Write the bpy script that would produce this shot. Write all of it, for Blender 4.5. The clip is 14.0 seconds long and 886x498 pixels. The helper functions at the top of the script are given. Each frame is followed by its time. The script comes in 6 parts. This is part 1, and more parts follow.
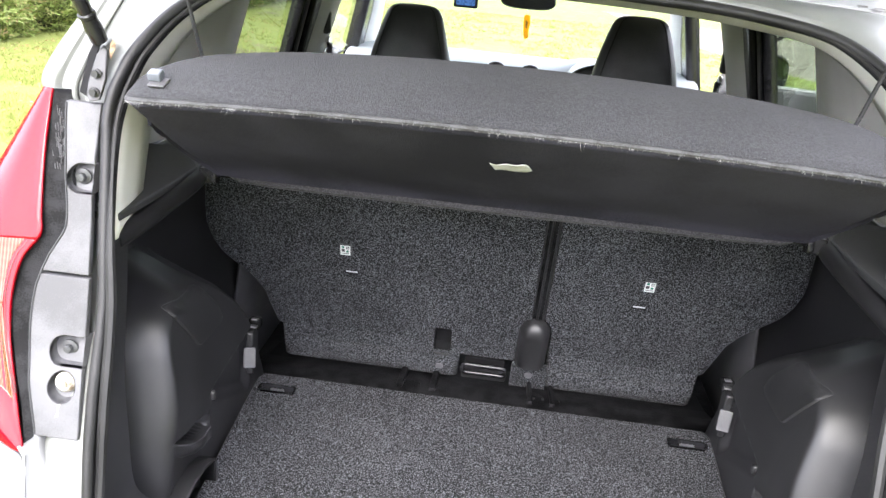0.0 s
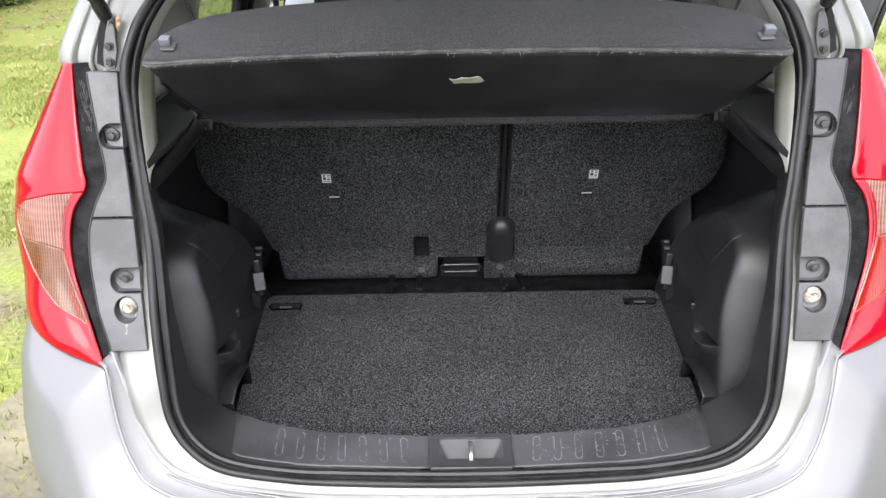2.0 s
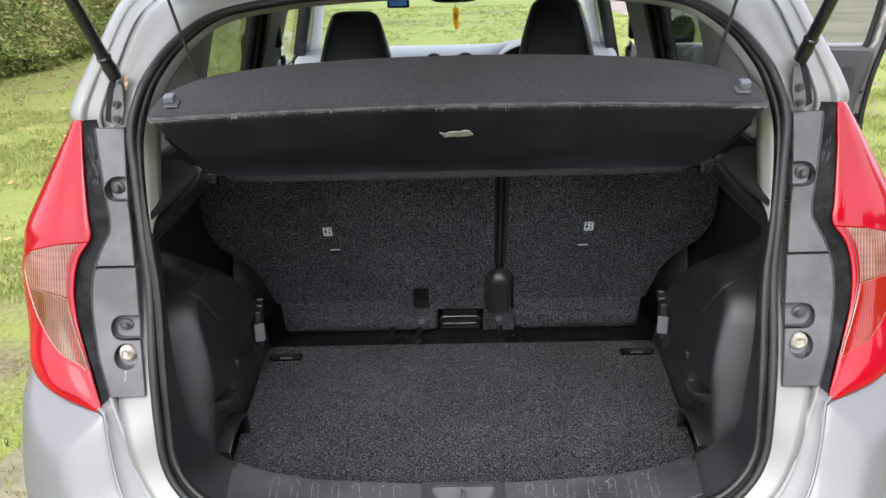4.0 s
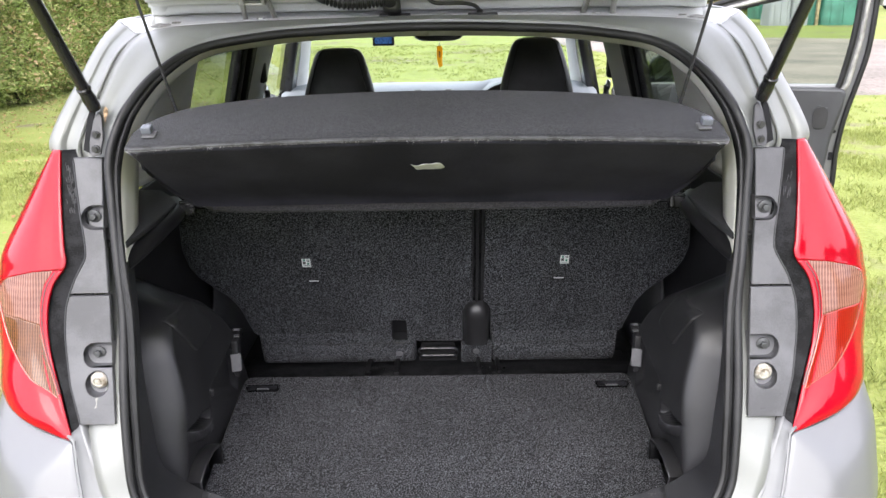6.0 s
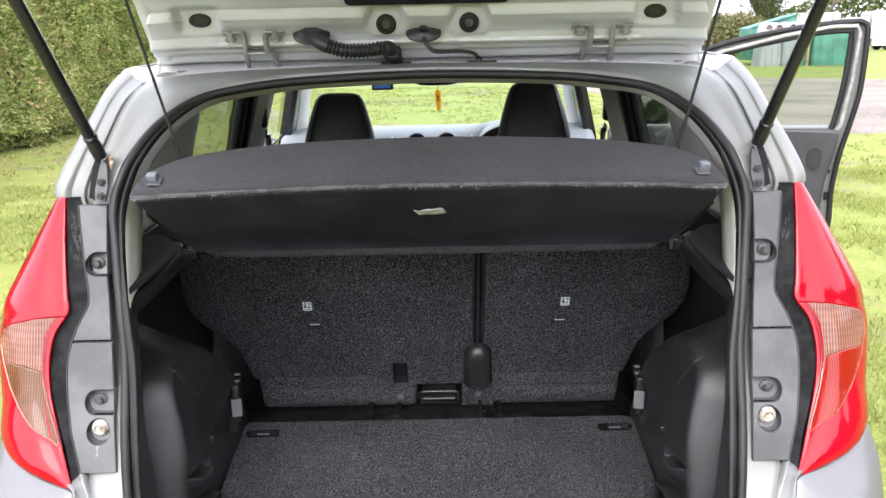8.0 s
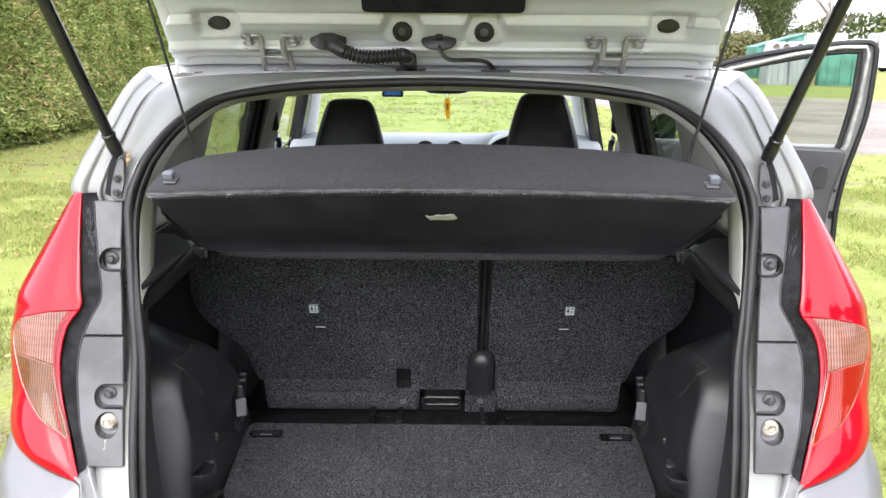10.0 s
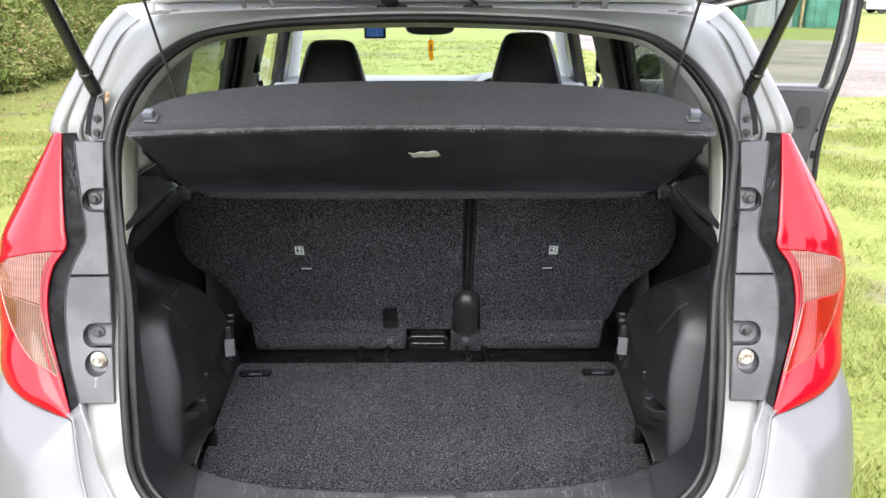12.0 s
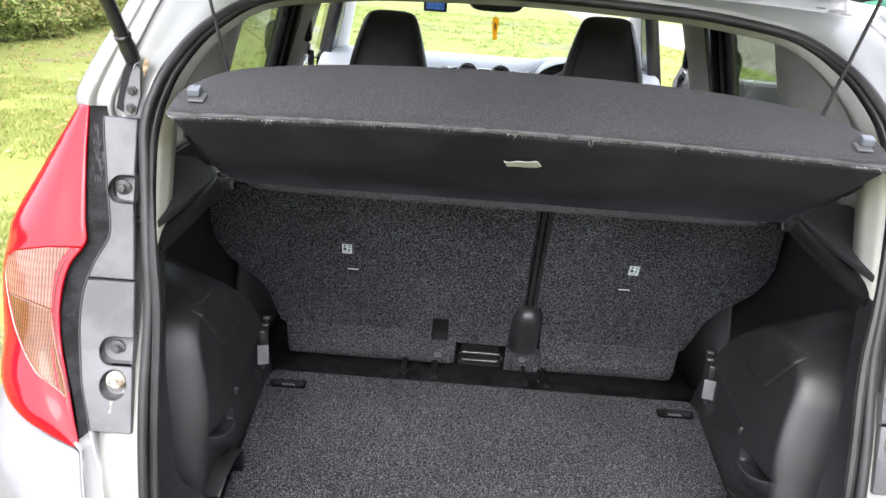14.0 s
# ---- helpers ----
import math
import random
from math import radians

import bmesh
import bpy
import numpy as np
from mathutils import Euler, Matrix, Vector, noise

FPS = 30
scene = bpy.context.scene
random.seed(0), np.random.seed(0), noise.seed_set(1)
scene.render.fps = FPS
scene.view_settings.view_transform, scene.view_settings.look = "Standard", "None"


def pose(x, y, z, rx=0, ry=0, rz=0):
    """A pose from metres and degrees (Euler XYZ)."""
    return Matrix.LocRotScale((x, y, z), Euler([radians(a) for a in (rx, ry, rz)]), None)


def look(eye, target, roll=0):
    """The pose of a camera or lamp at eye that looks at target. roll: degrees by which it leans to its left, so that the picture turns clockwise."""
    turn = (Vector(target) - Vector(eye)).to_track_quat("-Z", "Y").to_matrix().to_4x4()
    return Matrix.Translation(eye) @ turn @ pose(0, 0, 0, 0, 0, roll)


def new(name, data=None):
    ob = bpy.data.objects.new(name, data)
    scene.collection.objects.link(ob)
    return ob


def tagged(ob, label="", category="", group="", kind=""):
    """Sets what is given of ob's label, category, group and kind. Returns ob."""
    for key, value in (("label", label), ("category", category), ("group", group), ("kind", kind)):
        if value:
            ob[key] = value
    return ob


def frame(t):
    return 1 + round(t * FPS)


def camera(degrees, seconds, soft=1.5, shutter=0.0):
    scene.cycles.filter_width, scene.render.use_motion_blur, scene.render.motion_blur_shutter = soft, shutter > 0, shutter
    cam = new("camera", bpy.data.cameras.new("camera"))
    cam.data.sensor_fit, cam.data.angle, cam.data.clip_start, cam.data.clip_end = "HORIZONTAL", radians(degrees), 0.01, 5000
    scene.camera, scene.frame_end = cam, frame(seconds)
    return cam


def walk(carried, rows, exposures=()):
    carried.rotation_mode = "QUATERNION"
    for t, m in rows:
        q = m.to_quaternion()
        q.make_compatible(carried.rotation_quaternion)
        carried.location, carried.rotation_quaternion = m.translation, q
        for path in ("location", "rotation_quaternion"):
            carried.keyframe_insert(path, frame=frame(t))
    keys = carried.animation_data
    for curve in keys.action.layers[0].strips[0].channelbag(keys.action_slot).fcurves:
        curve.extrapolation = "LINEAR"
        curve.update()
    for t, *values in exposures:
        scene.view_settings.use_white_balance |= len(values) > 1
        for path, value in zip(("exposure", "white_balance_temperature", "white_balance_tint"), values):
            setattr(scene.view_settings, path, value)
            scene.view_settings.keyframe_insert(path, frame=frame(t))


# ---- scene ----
cam = camera(61.2, 14.0, soft=1.5)
# seconds, eye, turn (Euler degrees)
PATH = [
    (0, -0.0054, -0.8712, 1.5062, 69.028, -4.997, 6.208),
    (0.5, -0.0136, -0.9417, 1.5117, 67.849, -3.537, 4.381),
    (1, -0.0615, -0.9925, 1.5113, 65.913, -1.699, 1.830),
    (1.5, -0.0608, -1.0406, 1.5253, 64.255, 0.124, 0.166),
    (2, -0.0338, -1.1252, 1.5444, 64.267, 1.019, -0.024),
    (2.5, 0.0080, -1.2074, 1.5304, 65.943, 1.896, 0.748),
    (3, -0.0097, -1.1589, 1.5441, 67.396, 2.191, 0.928),
    (5.5, 0.0327, -1.1860, 1.5328, 70.525, 0.394, 0.330),
    (6, 0.0361, -1.1900, 1.5376, 71.530, 0.904, 0.169),
    (6.5, 0.0277, -1.1838, 1.5463, 72.432, 1.175, 0.011),
    (7, 0.0190, -1.1788, 1.5477, 73.310, 1.188, -0.234),
    (7.5, 0.0212, -1.1837, 1.5477, 74.002, 1.193, -0.212),
    (8, 0.0277, -1.1951, 1.5495, 74.514, 1.179, -0.120),
    (10.5, 0.0102, -1.2111, 1.5465, 75.186, -0.782, 0.655),
    (11, 0.0134, -1.2088, 1.5405, 74.748, -0.933, 0.826),
    (11.5, 0.0078, -1.2200, 1.5349, 73.360, -0.660, 0.352),
    (12, 0.0174, -1.2285, 1.5314, 71.229, -0.115, -0.733),
    (12.5, 0.0182, -1.2434, 1.5303, 69.595, -0.014, -2.215),
    (13, -0.0565, -1.1522, 1.5177, 69.117, -0.757, -2.873),
    (13.5, -0.1109, -1.0313, 1.5240, 69.359, -2.266, -0.700),
    (14, -0.0933, -0.9767, 1.5257, 69.228, -3.842, 2.252),
]
EXPOSURES = [(0.0, 3.04), (1.0, 2.70), (2.0, 2.10), (3.0, 1.53), (5.5, 2.01), (8.0, 2.07), (11.0, 2.12), (12.5, 2.04), (13.0, 1.60), (14.0, 2.46)]
walk(cam, [(t, pose(x, y, z, rx, ry, rz)) for t, x, y, z, rx, ry, rz in PATH], EXPOSURES)

# ---- world and sun: bright overcast ----
world = bpy.data.worlds.new("overcast_sky")
scene.world = world
world.use_nodes = True
wn, wl = world.node_tree.nodes, world.node_tree.links
sky = wn.new("ShaderNodeTexSky")
sky.sky_type, sky.sun_disc = "NISHITA", False
sky.sun_elevation, sky.sun_rotation = radians(46), radians(190)
sky.air_density, sky.dust_density = 1.0, 4.0
pale = wn.new("ShaderNodeHueSaturation")
pale.inputs["Saturation"].default_value = 0.45
veil = wn.new("ShaderNodeMix")  # cloud veil: evens out the dome
veil.data_type = "RGBA"
veil.inputs["Factor"].default_value, veil.inputs["B"].default_value = 0.6, (7.6, 7.5, 8.8, 1)
wl.new(sky.outputs[0], pale.inputs["Color"])
wl.new(pale.outputs[0], veil.inputs["A"])
wl.new(veil.outputs["Result"], wn["Background"].inputs["Color"])
wn["Background"].inputs["Strength"].default_value = 0.15
sun = new("sun", bpy.data.lights.new("sun", "SUN"))
sun.data.energy, sun.data.angle, sun.data.color = 0.75, radians(45), (1.0, 0.98, 0.95)
sun.matrix_world = look((-1.4, -7.5, 8.2), (0, 0, 0))


# ---- materials ----
def material(name, base, rough=0.5, metal=0.0, coat=0.0, vary=0.12, scale=6.0, fine=300.0, bump=0.0, coord="Object", spec=0.5, second=None, mix_at=(0.4, 0.6)):
    """A principled surface with a coarse and a fine variation and a little relief."""
    m = bpy.data.materials.new(name)
    m.use_nodes = True
    n, l = m.node_tree.nodes, m.node_tree.links
    p = n["Principled BSDF"]
    p.inputs["Metallic"].default_value, p.inputs["Coat Weight"].default_value = metal, coat
    p.inputs["Coat Roughness"].default_value, p.inputs["Specular IOR Level"].default_value = 0.06, spec
    tc = n.new("ShaderNodeTexCoord")
    big, small = n.new("ShaderNodeTexNoise"), n.new("ShaderNodeTexNoise")
    big.inputs["Scale"].default_value, small.inputs["Scale"].default_value = scale, fine
    big.inputs["Detail"].default_value, small.inputs["Detail"].default_value = 5, 3
    for t in (big, small):
        l.new(tc.outputs[coord], t.inputs["Vector"])
    ramp = n.new("ShaderNodeValToRGB")
    ramp.color_ramp.elements[0].position, ramp.color_ramp.elements[1].position = mix_at
    lo, hi = [c * (1 - vary) for c in base], [min(1, c * (1 + vary)) for c in base]
    if second:
        lo, hi = base, second
    ramp.color_ramp.elements[0].color, ramp.color_ramp.elements[1].color = (*lo, 1), (*hi, 1)
    add = n.new("ShaderNodeMath")
    add.operation = "MULTIPLY_ADD"
    l.new(small.outputs["Fac"], add.inputs[0])
    add.inputs[1].default_value = 0.45
    l.new(big.outputs["Fac"], add.inputs[2])
    sub = n.new("ShaderNodeMath")
    sub.operation, sub.inputs[1].default_value = "SUBTRACT", 0.22
    l.new(add.outputs[0], sub.inputs[0])
    l.new(sub.outputs[0], ramp.inputs["Fac"])
    l.new(ramp.outputs["Color"], p.inputs["Base Color"])
    rr = n.new("ShaderNodeMapRange")
    rr.inputs["To Min"].default_value, rr.inputs["To Max"].default_value = max(0.02, rough * 0.82), min(1, rough * 1.18)
    l.new(big.outputs["Fac"], rr.inputs["Value"])
    l.new(rr.outputs[0], p.inputs["Roughness"])
    if bump:
        b = n.new("ShaderNodeBump")
        b.inputs["Strength"].default_value, b.inputs["Distance"].default_value = bump, 0.002
        l.new(small.outputs["Fac"], b.inputs["Height"])
        l.new(b.outputs[0], p.inputs["Normal"])
    return m


def carpet(name, dark, light, cells, streak=1.0, edges=(0.35, 0.8), blotch=0.12):
    """Needle felt: short fibres in two tones, with relief."""
    m = bpy.data.materials.new(name)
    m.use_nodes = True
    n, l = m.node_tree.nodes, m.node_tree.links
    p = n["Principled BSDF"]
    p.inputs["Roughness"].default_value, p.inputs["Specular IOR Level"].default_value = 0.95, 0.15
    p.inputs["Sheen Weight"].default_value = 0.05
    tc, mp = n.new("ShaderNodeTexCoord"), n.new("ShaderNodeMapping")
    mp.inputs["Scale"].default_value = (1.0, streak, 1.0)
    l.new(tc.outputs["Object"], mp.inputs["Vector"])
    a, b, c = n.new("ShaderNodeTexNoise"), n.new("ShaderNodeTexNoise"), n.new("ShaderNodeTexNoise")
    for t, s, d in ((a, cells, 1), (b, cells * 2.1, 0), (c, 5.0, 3)):
        t.inputs["Scale"].default_value, t.inputs["Detail"].default_value = s, d
        l.new(mp.outputs[0], t.inputs["Vector"])
    s1, s2 = n.new("ShaderNodeMath"), n.new("ShaderNodeMath")
    s1.operation = s2.operation = "MULTIPLY_ADD"
    s1.inputs[1].default_value, s2.inputs[1].default_value = 0.6, blotch
    l.new(b.outputs["Fac"], s1.inputs[0])
    l.new(a.outputs["Fac"], s1.inputs[2])
    l.new(c.outputs["Fac"], s2.inputs[0])
    l.new(s1.outputs[0], s2.inputs[2])
    r = n.new("ShaderNodeMapRange")
    r.inputs["From Min"].default_value, r.inputs["From Max"].default_value = edges
    l.new(s2.outputs[0], r.inputs["Value"])
    mix = n.new("ShaderNodeMix")
    mix.data_type = "RGBA"
    mix.inputs["A"].default_value, mix.inputs["B"].default_value = (*dark, 1), (*light, 1)
    l.new(r.outputs[0], mix.inputs["Factor"])
    l.new(mix.outputs["Result"], p.inputs["Base Color"])
    bp = n.new("ShaderNodeBump")
    bp.inputs["Strength"].default_value, bp.inputs["Distance"].default_value = 0.6, 0.003
    l.new(s1.outputs[0], bp.inputs["Height"])
    l.new(bp.outputs[0], p.inputs["Normal"])
    return m


def glazing(name, tint, gloss=1.0):
    """Thin sheet glass: lets light straight through, mirrors at a slant."""
    m = bpy.data.materials.new(name)
    m.use_nodes = True
    n, l = m.node_tree.nodes, m.node_tree.links
    n.remove(n["Principled BSDF"])
    tr, gl, fr, mx, pw = (n.new("ShaderNode" + k) for k in ("BsdfTransparent", "BsdfGlossy", "LayerWeight", "MixShader", "Math"))
    tr.inputs["Color"].default_value = (*tint, 1)
    gl.inputs["Roughness"].default_value = 0.02
    pw.operation, pw.inputs[1].default_value = "POWER", 5.0 / gloss
    l.new(fr.outputs["Facing"], pw.inputs[0])
    l.new(pw.outputs[0], mx.inputs[0])
    l.new(tr.outputs[0], mx.inputs[1])
    l.new(gl.outputs[0], mx.inputs[2])
    l.new(mx.outputs[0], n["Material Output"].inputs["Surface"])
    return m


def lens(name, base, deep, rib=0.0, rib_axis="z", cross=0.55, relief=0.5):
    """Moulded lamp plastic under a clear glossy skin; optional flutes in two directions."""
    m = material(name, base, 0.25, coat=0.5, vary=0.2, scale=9, fine=120, second=deep, mix_at=(0.35, 0.7), spec=0.12)
    n, l = m.node_tree.nodes, m.node_tree.links
    p = n["Principled BSDF"]
    p.inputs["Coat Roughness"].default_value, p.inputs["Coat IOR"].default_value = 0.025, 1.55
    if rib:
        tc, warp = n.new("ShaderNodeTexCoord"), n.new("ShaderNodeTexNoise")
        warp.inputs["Scale"].default_value = 28
        l.new(tc.outputs["Object"], warp.inputs["Vector"])
        waves = []
        for axis, scale, twist in ((rib_axis.upper(), rib, 0.8), ("X" if rib_axis == "z" else "Z", rib * cross, 2.0)):
            w = n.new("ShaderNodeTexWave")
            w.bands_direction = axis
            w.inputs["Scale"].default_value, w.inputs["Distortion"].default_value = scale, twist
            w.inputs["Detail"].default_value, w.inputs["Detail Scale"].default_value = 2, 1.5
            l.new(tc.outputs["Object"], w.inputs["Vector"])
            waves.append(w)
        grid = n.new("ShaderNodeMath")
        grid.operation, grid.inputs[1].default_value = "MULTIPLY_ADD", 0.16
        l.new(waves[1].outputs["Fac"], grid.inputs[0])
        l.new(waves[0].outputs["Fac"], grid.inputs[2])
        cloudy = n.new("ShaderNodeMath")
        cloudy.operation, cloudy.inputs[1].default_value = "MULTIPLY_ADD", 0.9
        l.new(warp.outputs["Fac"], cloudy.inputs[0])
        l.new(grid.outputs[0], cloudy.inputs[2])
        tone = p.inputs["Base Color"].links[0].from_node
        tone.color_ramp.elements[0].position, tone.color_ramp.elements[1].position = 0.0, 1.0
        fold = n.new("ShaderNodeMapRange")
        fold.inputs["From Min"].default_value, fold.inputs["From Max"].default_value = 0.45, 1.75
        l.new(cloudy.outputs[0], fold.inputs["Value"])
        l.new(fold.outputs[0], tone.inputs["Fac"])
        bp = n.new("ShaderNodeBump")
        bp.inputs["Strength"].default_value, bp.inputs["Distance"].default_value = relief, 0.003
        l.new(grid.outputs[0], bp.inputs["Height"])
        l.new(bp.outputs[0], p.inputs["Normal"])
    return m


M = {}
# one silver paint in several tones; each part's light is put into its colour
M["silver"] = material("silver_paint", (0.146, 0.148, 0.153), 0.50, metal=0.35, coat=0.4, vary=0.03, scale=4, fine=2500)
M["inner_silver"] = material("silver_paint_lightened", (0.55, 0.560, 0.560), 0.42, metal=0.18, coat=0.35, vary=0.07, scale=7, fine=900)
M["frame_silver"] = material("silver_paint_frame_tone", (0.203, 0.209, 0.199), 0.46, metal=0.30, coat=0.2, vary=0.06, scale=7, fine=900, spec=.3)
M["black"] = material("black_moulded_plastic", (0.0190, 0.0190, 0.0203), 0.37, vary=0.2, scale=8, fine=900, bump=0.06, spec=0.5)
M["gloss_black"] = material("gloss_black_plastic", (0.015, 0.015, 0.017), 0.22, vary=0.2, scale=10, fine=500)
M["dark_grey"] = material("dark_grey_plastic", (0.086, 0.086, 0.092), 0.45, vary=0.15, scale=7, fine=900, bump=0.2)
M["scuff_grey"] = material("sill_grey_plastic", (0.044, 0.044, 0.048), 0.42, vary=0.25, scale=9, fine=900, bump=0.2)
M["ledge_grey"] = material("ledge_grey_plastic", (0.029, 0.0295, 0.032), 0.55, vary=0.12, scale=7, fine=900, bump=0.2)
M["roll_black"] = material("smooth_black_plastic", (0.011, 0.011, 0.012), 0.36, vary=0.15, scale=9, fine=700)
M["trim_grey"] = material("slate_grey_plastic", (0.064, 0.064, 0.069), 0.5, vary=0.3, scale=11, fine=700, bump=0.12)
M["lining"] = material("charcoal_lining_plastic", (0.029, 0.029, 0.0315), 0.42, vary=0.25, scale=9, fine=800, bump=0.15)
M["gasket"] = material("black_gasket", (0.011, 0.011, 0.012), 0.55, vary=0.6, scale=30, fine=400, bump=0.3, spec=0.08)
M["rubber"] = material("weatherstrip_rubber", (0.0125, 0.0125, 0.0132), 0.46, vary=0.3, scale=15, fine=500, bump=0.1, spec=0.35)
M["beige"] = material("pale_beige_trim", (0.64, 0.63, 0.585), 0.65, vary=0.05, scale=5, fine=800, bump=0.1)
M["headlining"] = material("grey_beige_lining", (0.58, 0.565, 0.53), 0.85, vary=0.06, scale=5, fine=900, bump=0.2)
M["quarter"] = material("warm_grey_trim", (0.70, 0.685, 0.65), 0.6, vary=0.06, scale=5, fine=900, bump=0.15)
M["seat_carpet"] = carpet("boot_carpet", (0.0046, 0.0050, 0.0057), (0.135, 0.141, 0.154), 395, edges=(0.895, 1.01))
M["floor_carpet"] = carpet("floor_board_carpet", (0.0046, 0.0048, 0.0055), (0.142, 0.146, 0.161), 400, edges=(0.92, 1.01))
M["shelf_felt"] = carpet("shelf_felt", (0.0245, 0.0250, 0.0272), (0.061, 0.062, 0.067), 480, streak=.55, edges=(0.72, 1.22), blotch=0.34)
M["under_felt"] = material("shelf_underside_felt", (0.0250, 0.0240, 0.0345), 0.85, vary=0.35, scale=5, fine=420, bump=0.5, spec=0.14)
# seat carpet in a paler mix, standing in for light on the padded edge
M["roll_felt"] = carpet("lit_padded_edge_carpet", (0.0055, 0.0058, 0.0065), (0.125, 0.130, 0.142), 395, edges=(0.85, 1.03))
# paler than the underside: the light on the lip is in this colour
M["lip_felt"] = carpet("lit_shelf_lip_felt", (0.056, 0.053, 0.064), (0.125, 0.120, 0.138), 420, edges=(0.74, 1.20))
M["edge_felt"] = material("worn_felt_edge", (0.038, 0.038, 0.041), 0.7, vary=0.5, scale=40, fine=400, bump=.4)
M["fibre"] = material("pale_fibres", (0.24, 0.24, 0.25), 0.8, vary=0.4, scale=60, fine=300)
M["dust"] = material("pale_dust", (0.20, 0.195, 0.185), 0.8, vary=0.3, scale=40, fine=300)
# near-black colour that carries the shade of gaps and recesses
M["void"] = material("unlit_recess", (0.009, 0.009, 0.010), 0.8, vary=0.2, scale=20, fine=300, spec=0.2)
M["pillar_pale"] = material("pale_grey_pillar_trim", (0.66, 0.655, 0.63), 0.6, vary=0.04, scale=5, fine=900, bump=0.1)
# the same silver, toned for how light falls on the sloped step
M["seam_grey"] = material("silver_paint_step_tone", (0.185, 0.188, 0.192), 0.55, metal=0.2, vary=0.06, scale=12, fine=900)
M["red"] = lens("red_lens", (0.30, 0.0005, 0.009), (0.25, 0.0005, 0.007))
M["red_edge"] = lens("deep_red_rim", (0.36, 0.002, 0.010), (0.28, 0.002, 0.008))
M["amber"] = lens("indicator_lens", (0.092, 0.033, 0.022), (0.280, 0.136, 0.098), rib=64, rib_axis="x", cross=.42, relief=.35)
M["orange_red"] = lens("orange_red_lens", (0.160, 0.0055, 0.0025), (0.26, 0.015, 0.005), rib=74, rib_axis="x", cross=.9, relief=.2)
M["lens_line"] = material("pale_lens_edge", (0.24, 0.085, 0.055), 0.3, coat=0.3, vary=0.3, scale=90, fine=400)
M["dark_red"] = material("dark_lamp_groove", (0.07, 0.008, 0.008), 0.3, vary=0.2, scale=30, fine=300)
M["hinge_silver"] = material("hinge_paint", (0.36, 0.355, 0.335), 0.38, metal=0.5, vary=0.2, scale=30, fine=400)
M["orange"] = lens("brown_amber_lens", (0.055, 0.020, 0.008), (0.178, 0.074, 0.031), rib=70, rib_axis="x", cross=.7, relief=.3)
M["steel"] = material("zinc_steel", (0.45, 0.45, 0.44), 0.35, metal=0.9, vary=0.2, scale=30, fine=300)
M["dull_steel"] = material("grey_bolt_steel", (0.07, 0.072, 0.076), 0.5, metal=0.2, vary=0.3, scale=40, fine=300)
M["chrome"] = material("chrome", (0.75, 0.75, 0.76), 0.12, metal=1.0, vary=0.05, scale=20, fine=300)
M["cap"] = material("dirty_white_plastic", (0.40, 0.38, 0.34), 0.7, vary=0.4, scale=60, fine=300, second=(.16, .12, .08), mix_at=(.5, .75))
M["clip"] = material("pale_grey_clip", (0.115, 0.125, 0.15), 0.4, vary=0.05, scale=20, fine=300)
M["plate"] = material("satin_grey_plate", (0.115, 0.115, 0.120), 0.4, metal=0.3, vary=0.1, scale=20, fine=300)
M["paper"] = material("white_fabric_label", (0.44, 0.44, 0.46), 0.8, vary=0.05, scale=60, fine=500)
M["green_tag"] = material("green_white_tag", (0.03, 0.16, 0.11), 0.6, vary=0.2, scale=60, fine=300)
M["tag_white"] = material("tag_print", (0.62, 0.66, 0.64), 0.6, vary=0.05, scale=60, fine=300)
M["leather"] = material("black_leather", (0.034, 0.034, 0.037), 0.42, vary=0.2, scale=12, fine=260, bump=0.35)
M["stitch"] = material("piping_and_crease_shade", (0.010, 0.010, 0.010), 0.6, vary=0.2, scale=30, fine=300)
M["dash"] = material("grey_dashboard_plastic", (0.21, 0.225, 0.24), 0.55, vary=0.06, scale=6, fine=700, bump=0.15)
M["dash_light"] = material("silver_dash_trim", (0.52, 0.53, 0.54), 0.35, metal=0.3, vary=0.04, scale=8, fine=500)
M["dial"] = material("dial_face", (0.03, 0.03, 0.035), 0.4, vary=0.2, scale=30, fine=300)
M["mark"] = material("dial_marks", (0.75, 0.75, 0.75), 0.5, vary=0.02, scale=30, fine=300)
M["webbing"] = material("black_belt_webbing", (0.018, 0.018, 0.02), 0.7, vary=0.2, scale=30, fine=700, bump=0.3)
M["glass"] = glazing("window_glass", (0.90, 0.93, 0.91))
M["door_glass"] = glazing("tinted_door_glass", (0.74, 0.79, 0.73))
M["privacy"] = glazing("rear_door_glass", (0.44, 0.50, 0.44))
M["screen"] = glazing("windscreen_glass", (0.85, 0.94, 0.90), 0.7)
M["display"] = material("blue_display", (0.02, 0.05, 0.12), 0.2, vary=0.5, scale=120, fine=300)
lit = M["display"].node_tree.nodes["Principled BSDF"]
lit.inputs["Emission Color"].default_value, lit.inputs["Emission Strength"].default_value = (0.10, 0.26, 0.70, 1), 0.07
M["door_grey"] = material("door_lining_plastic", (0.032, 0.033, 0.036), 0.55, vary=0.15, scale=7, fine=900, bump=0.2)
M["yellow"] = material("yellow_card", (0.90, 0.58, 0.08), 0.6, vary=0.15, scale=90, fine=300)
thin = M["yellow"].node_tree
glow, both_sides = thin.nodes.new("ShaderNodeBsdfTranslucent"), thin.nodes.new("ShaderNodeMixShader")
glow.inputs["Color"].default_value, both_sides.inputs["Fac"].default_value = (0.95, 0.62, 0.07, 1), 0.6
thin.links.new(thin.nodes["Principled BSDF"].outputs[0], both_sides.inputs[1])
thin.links.new(glow.outputs[0], both_sides.inputs[2])
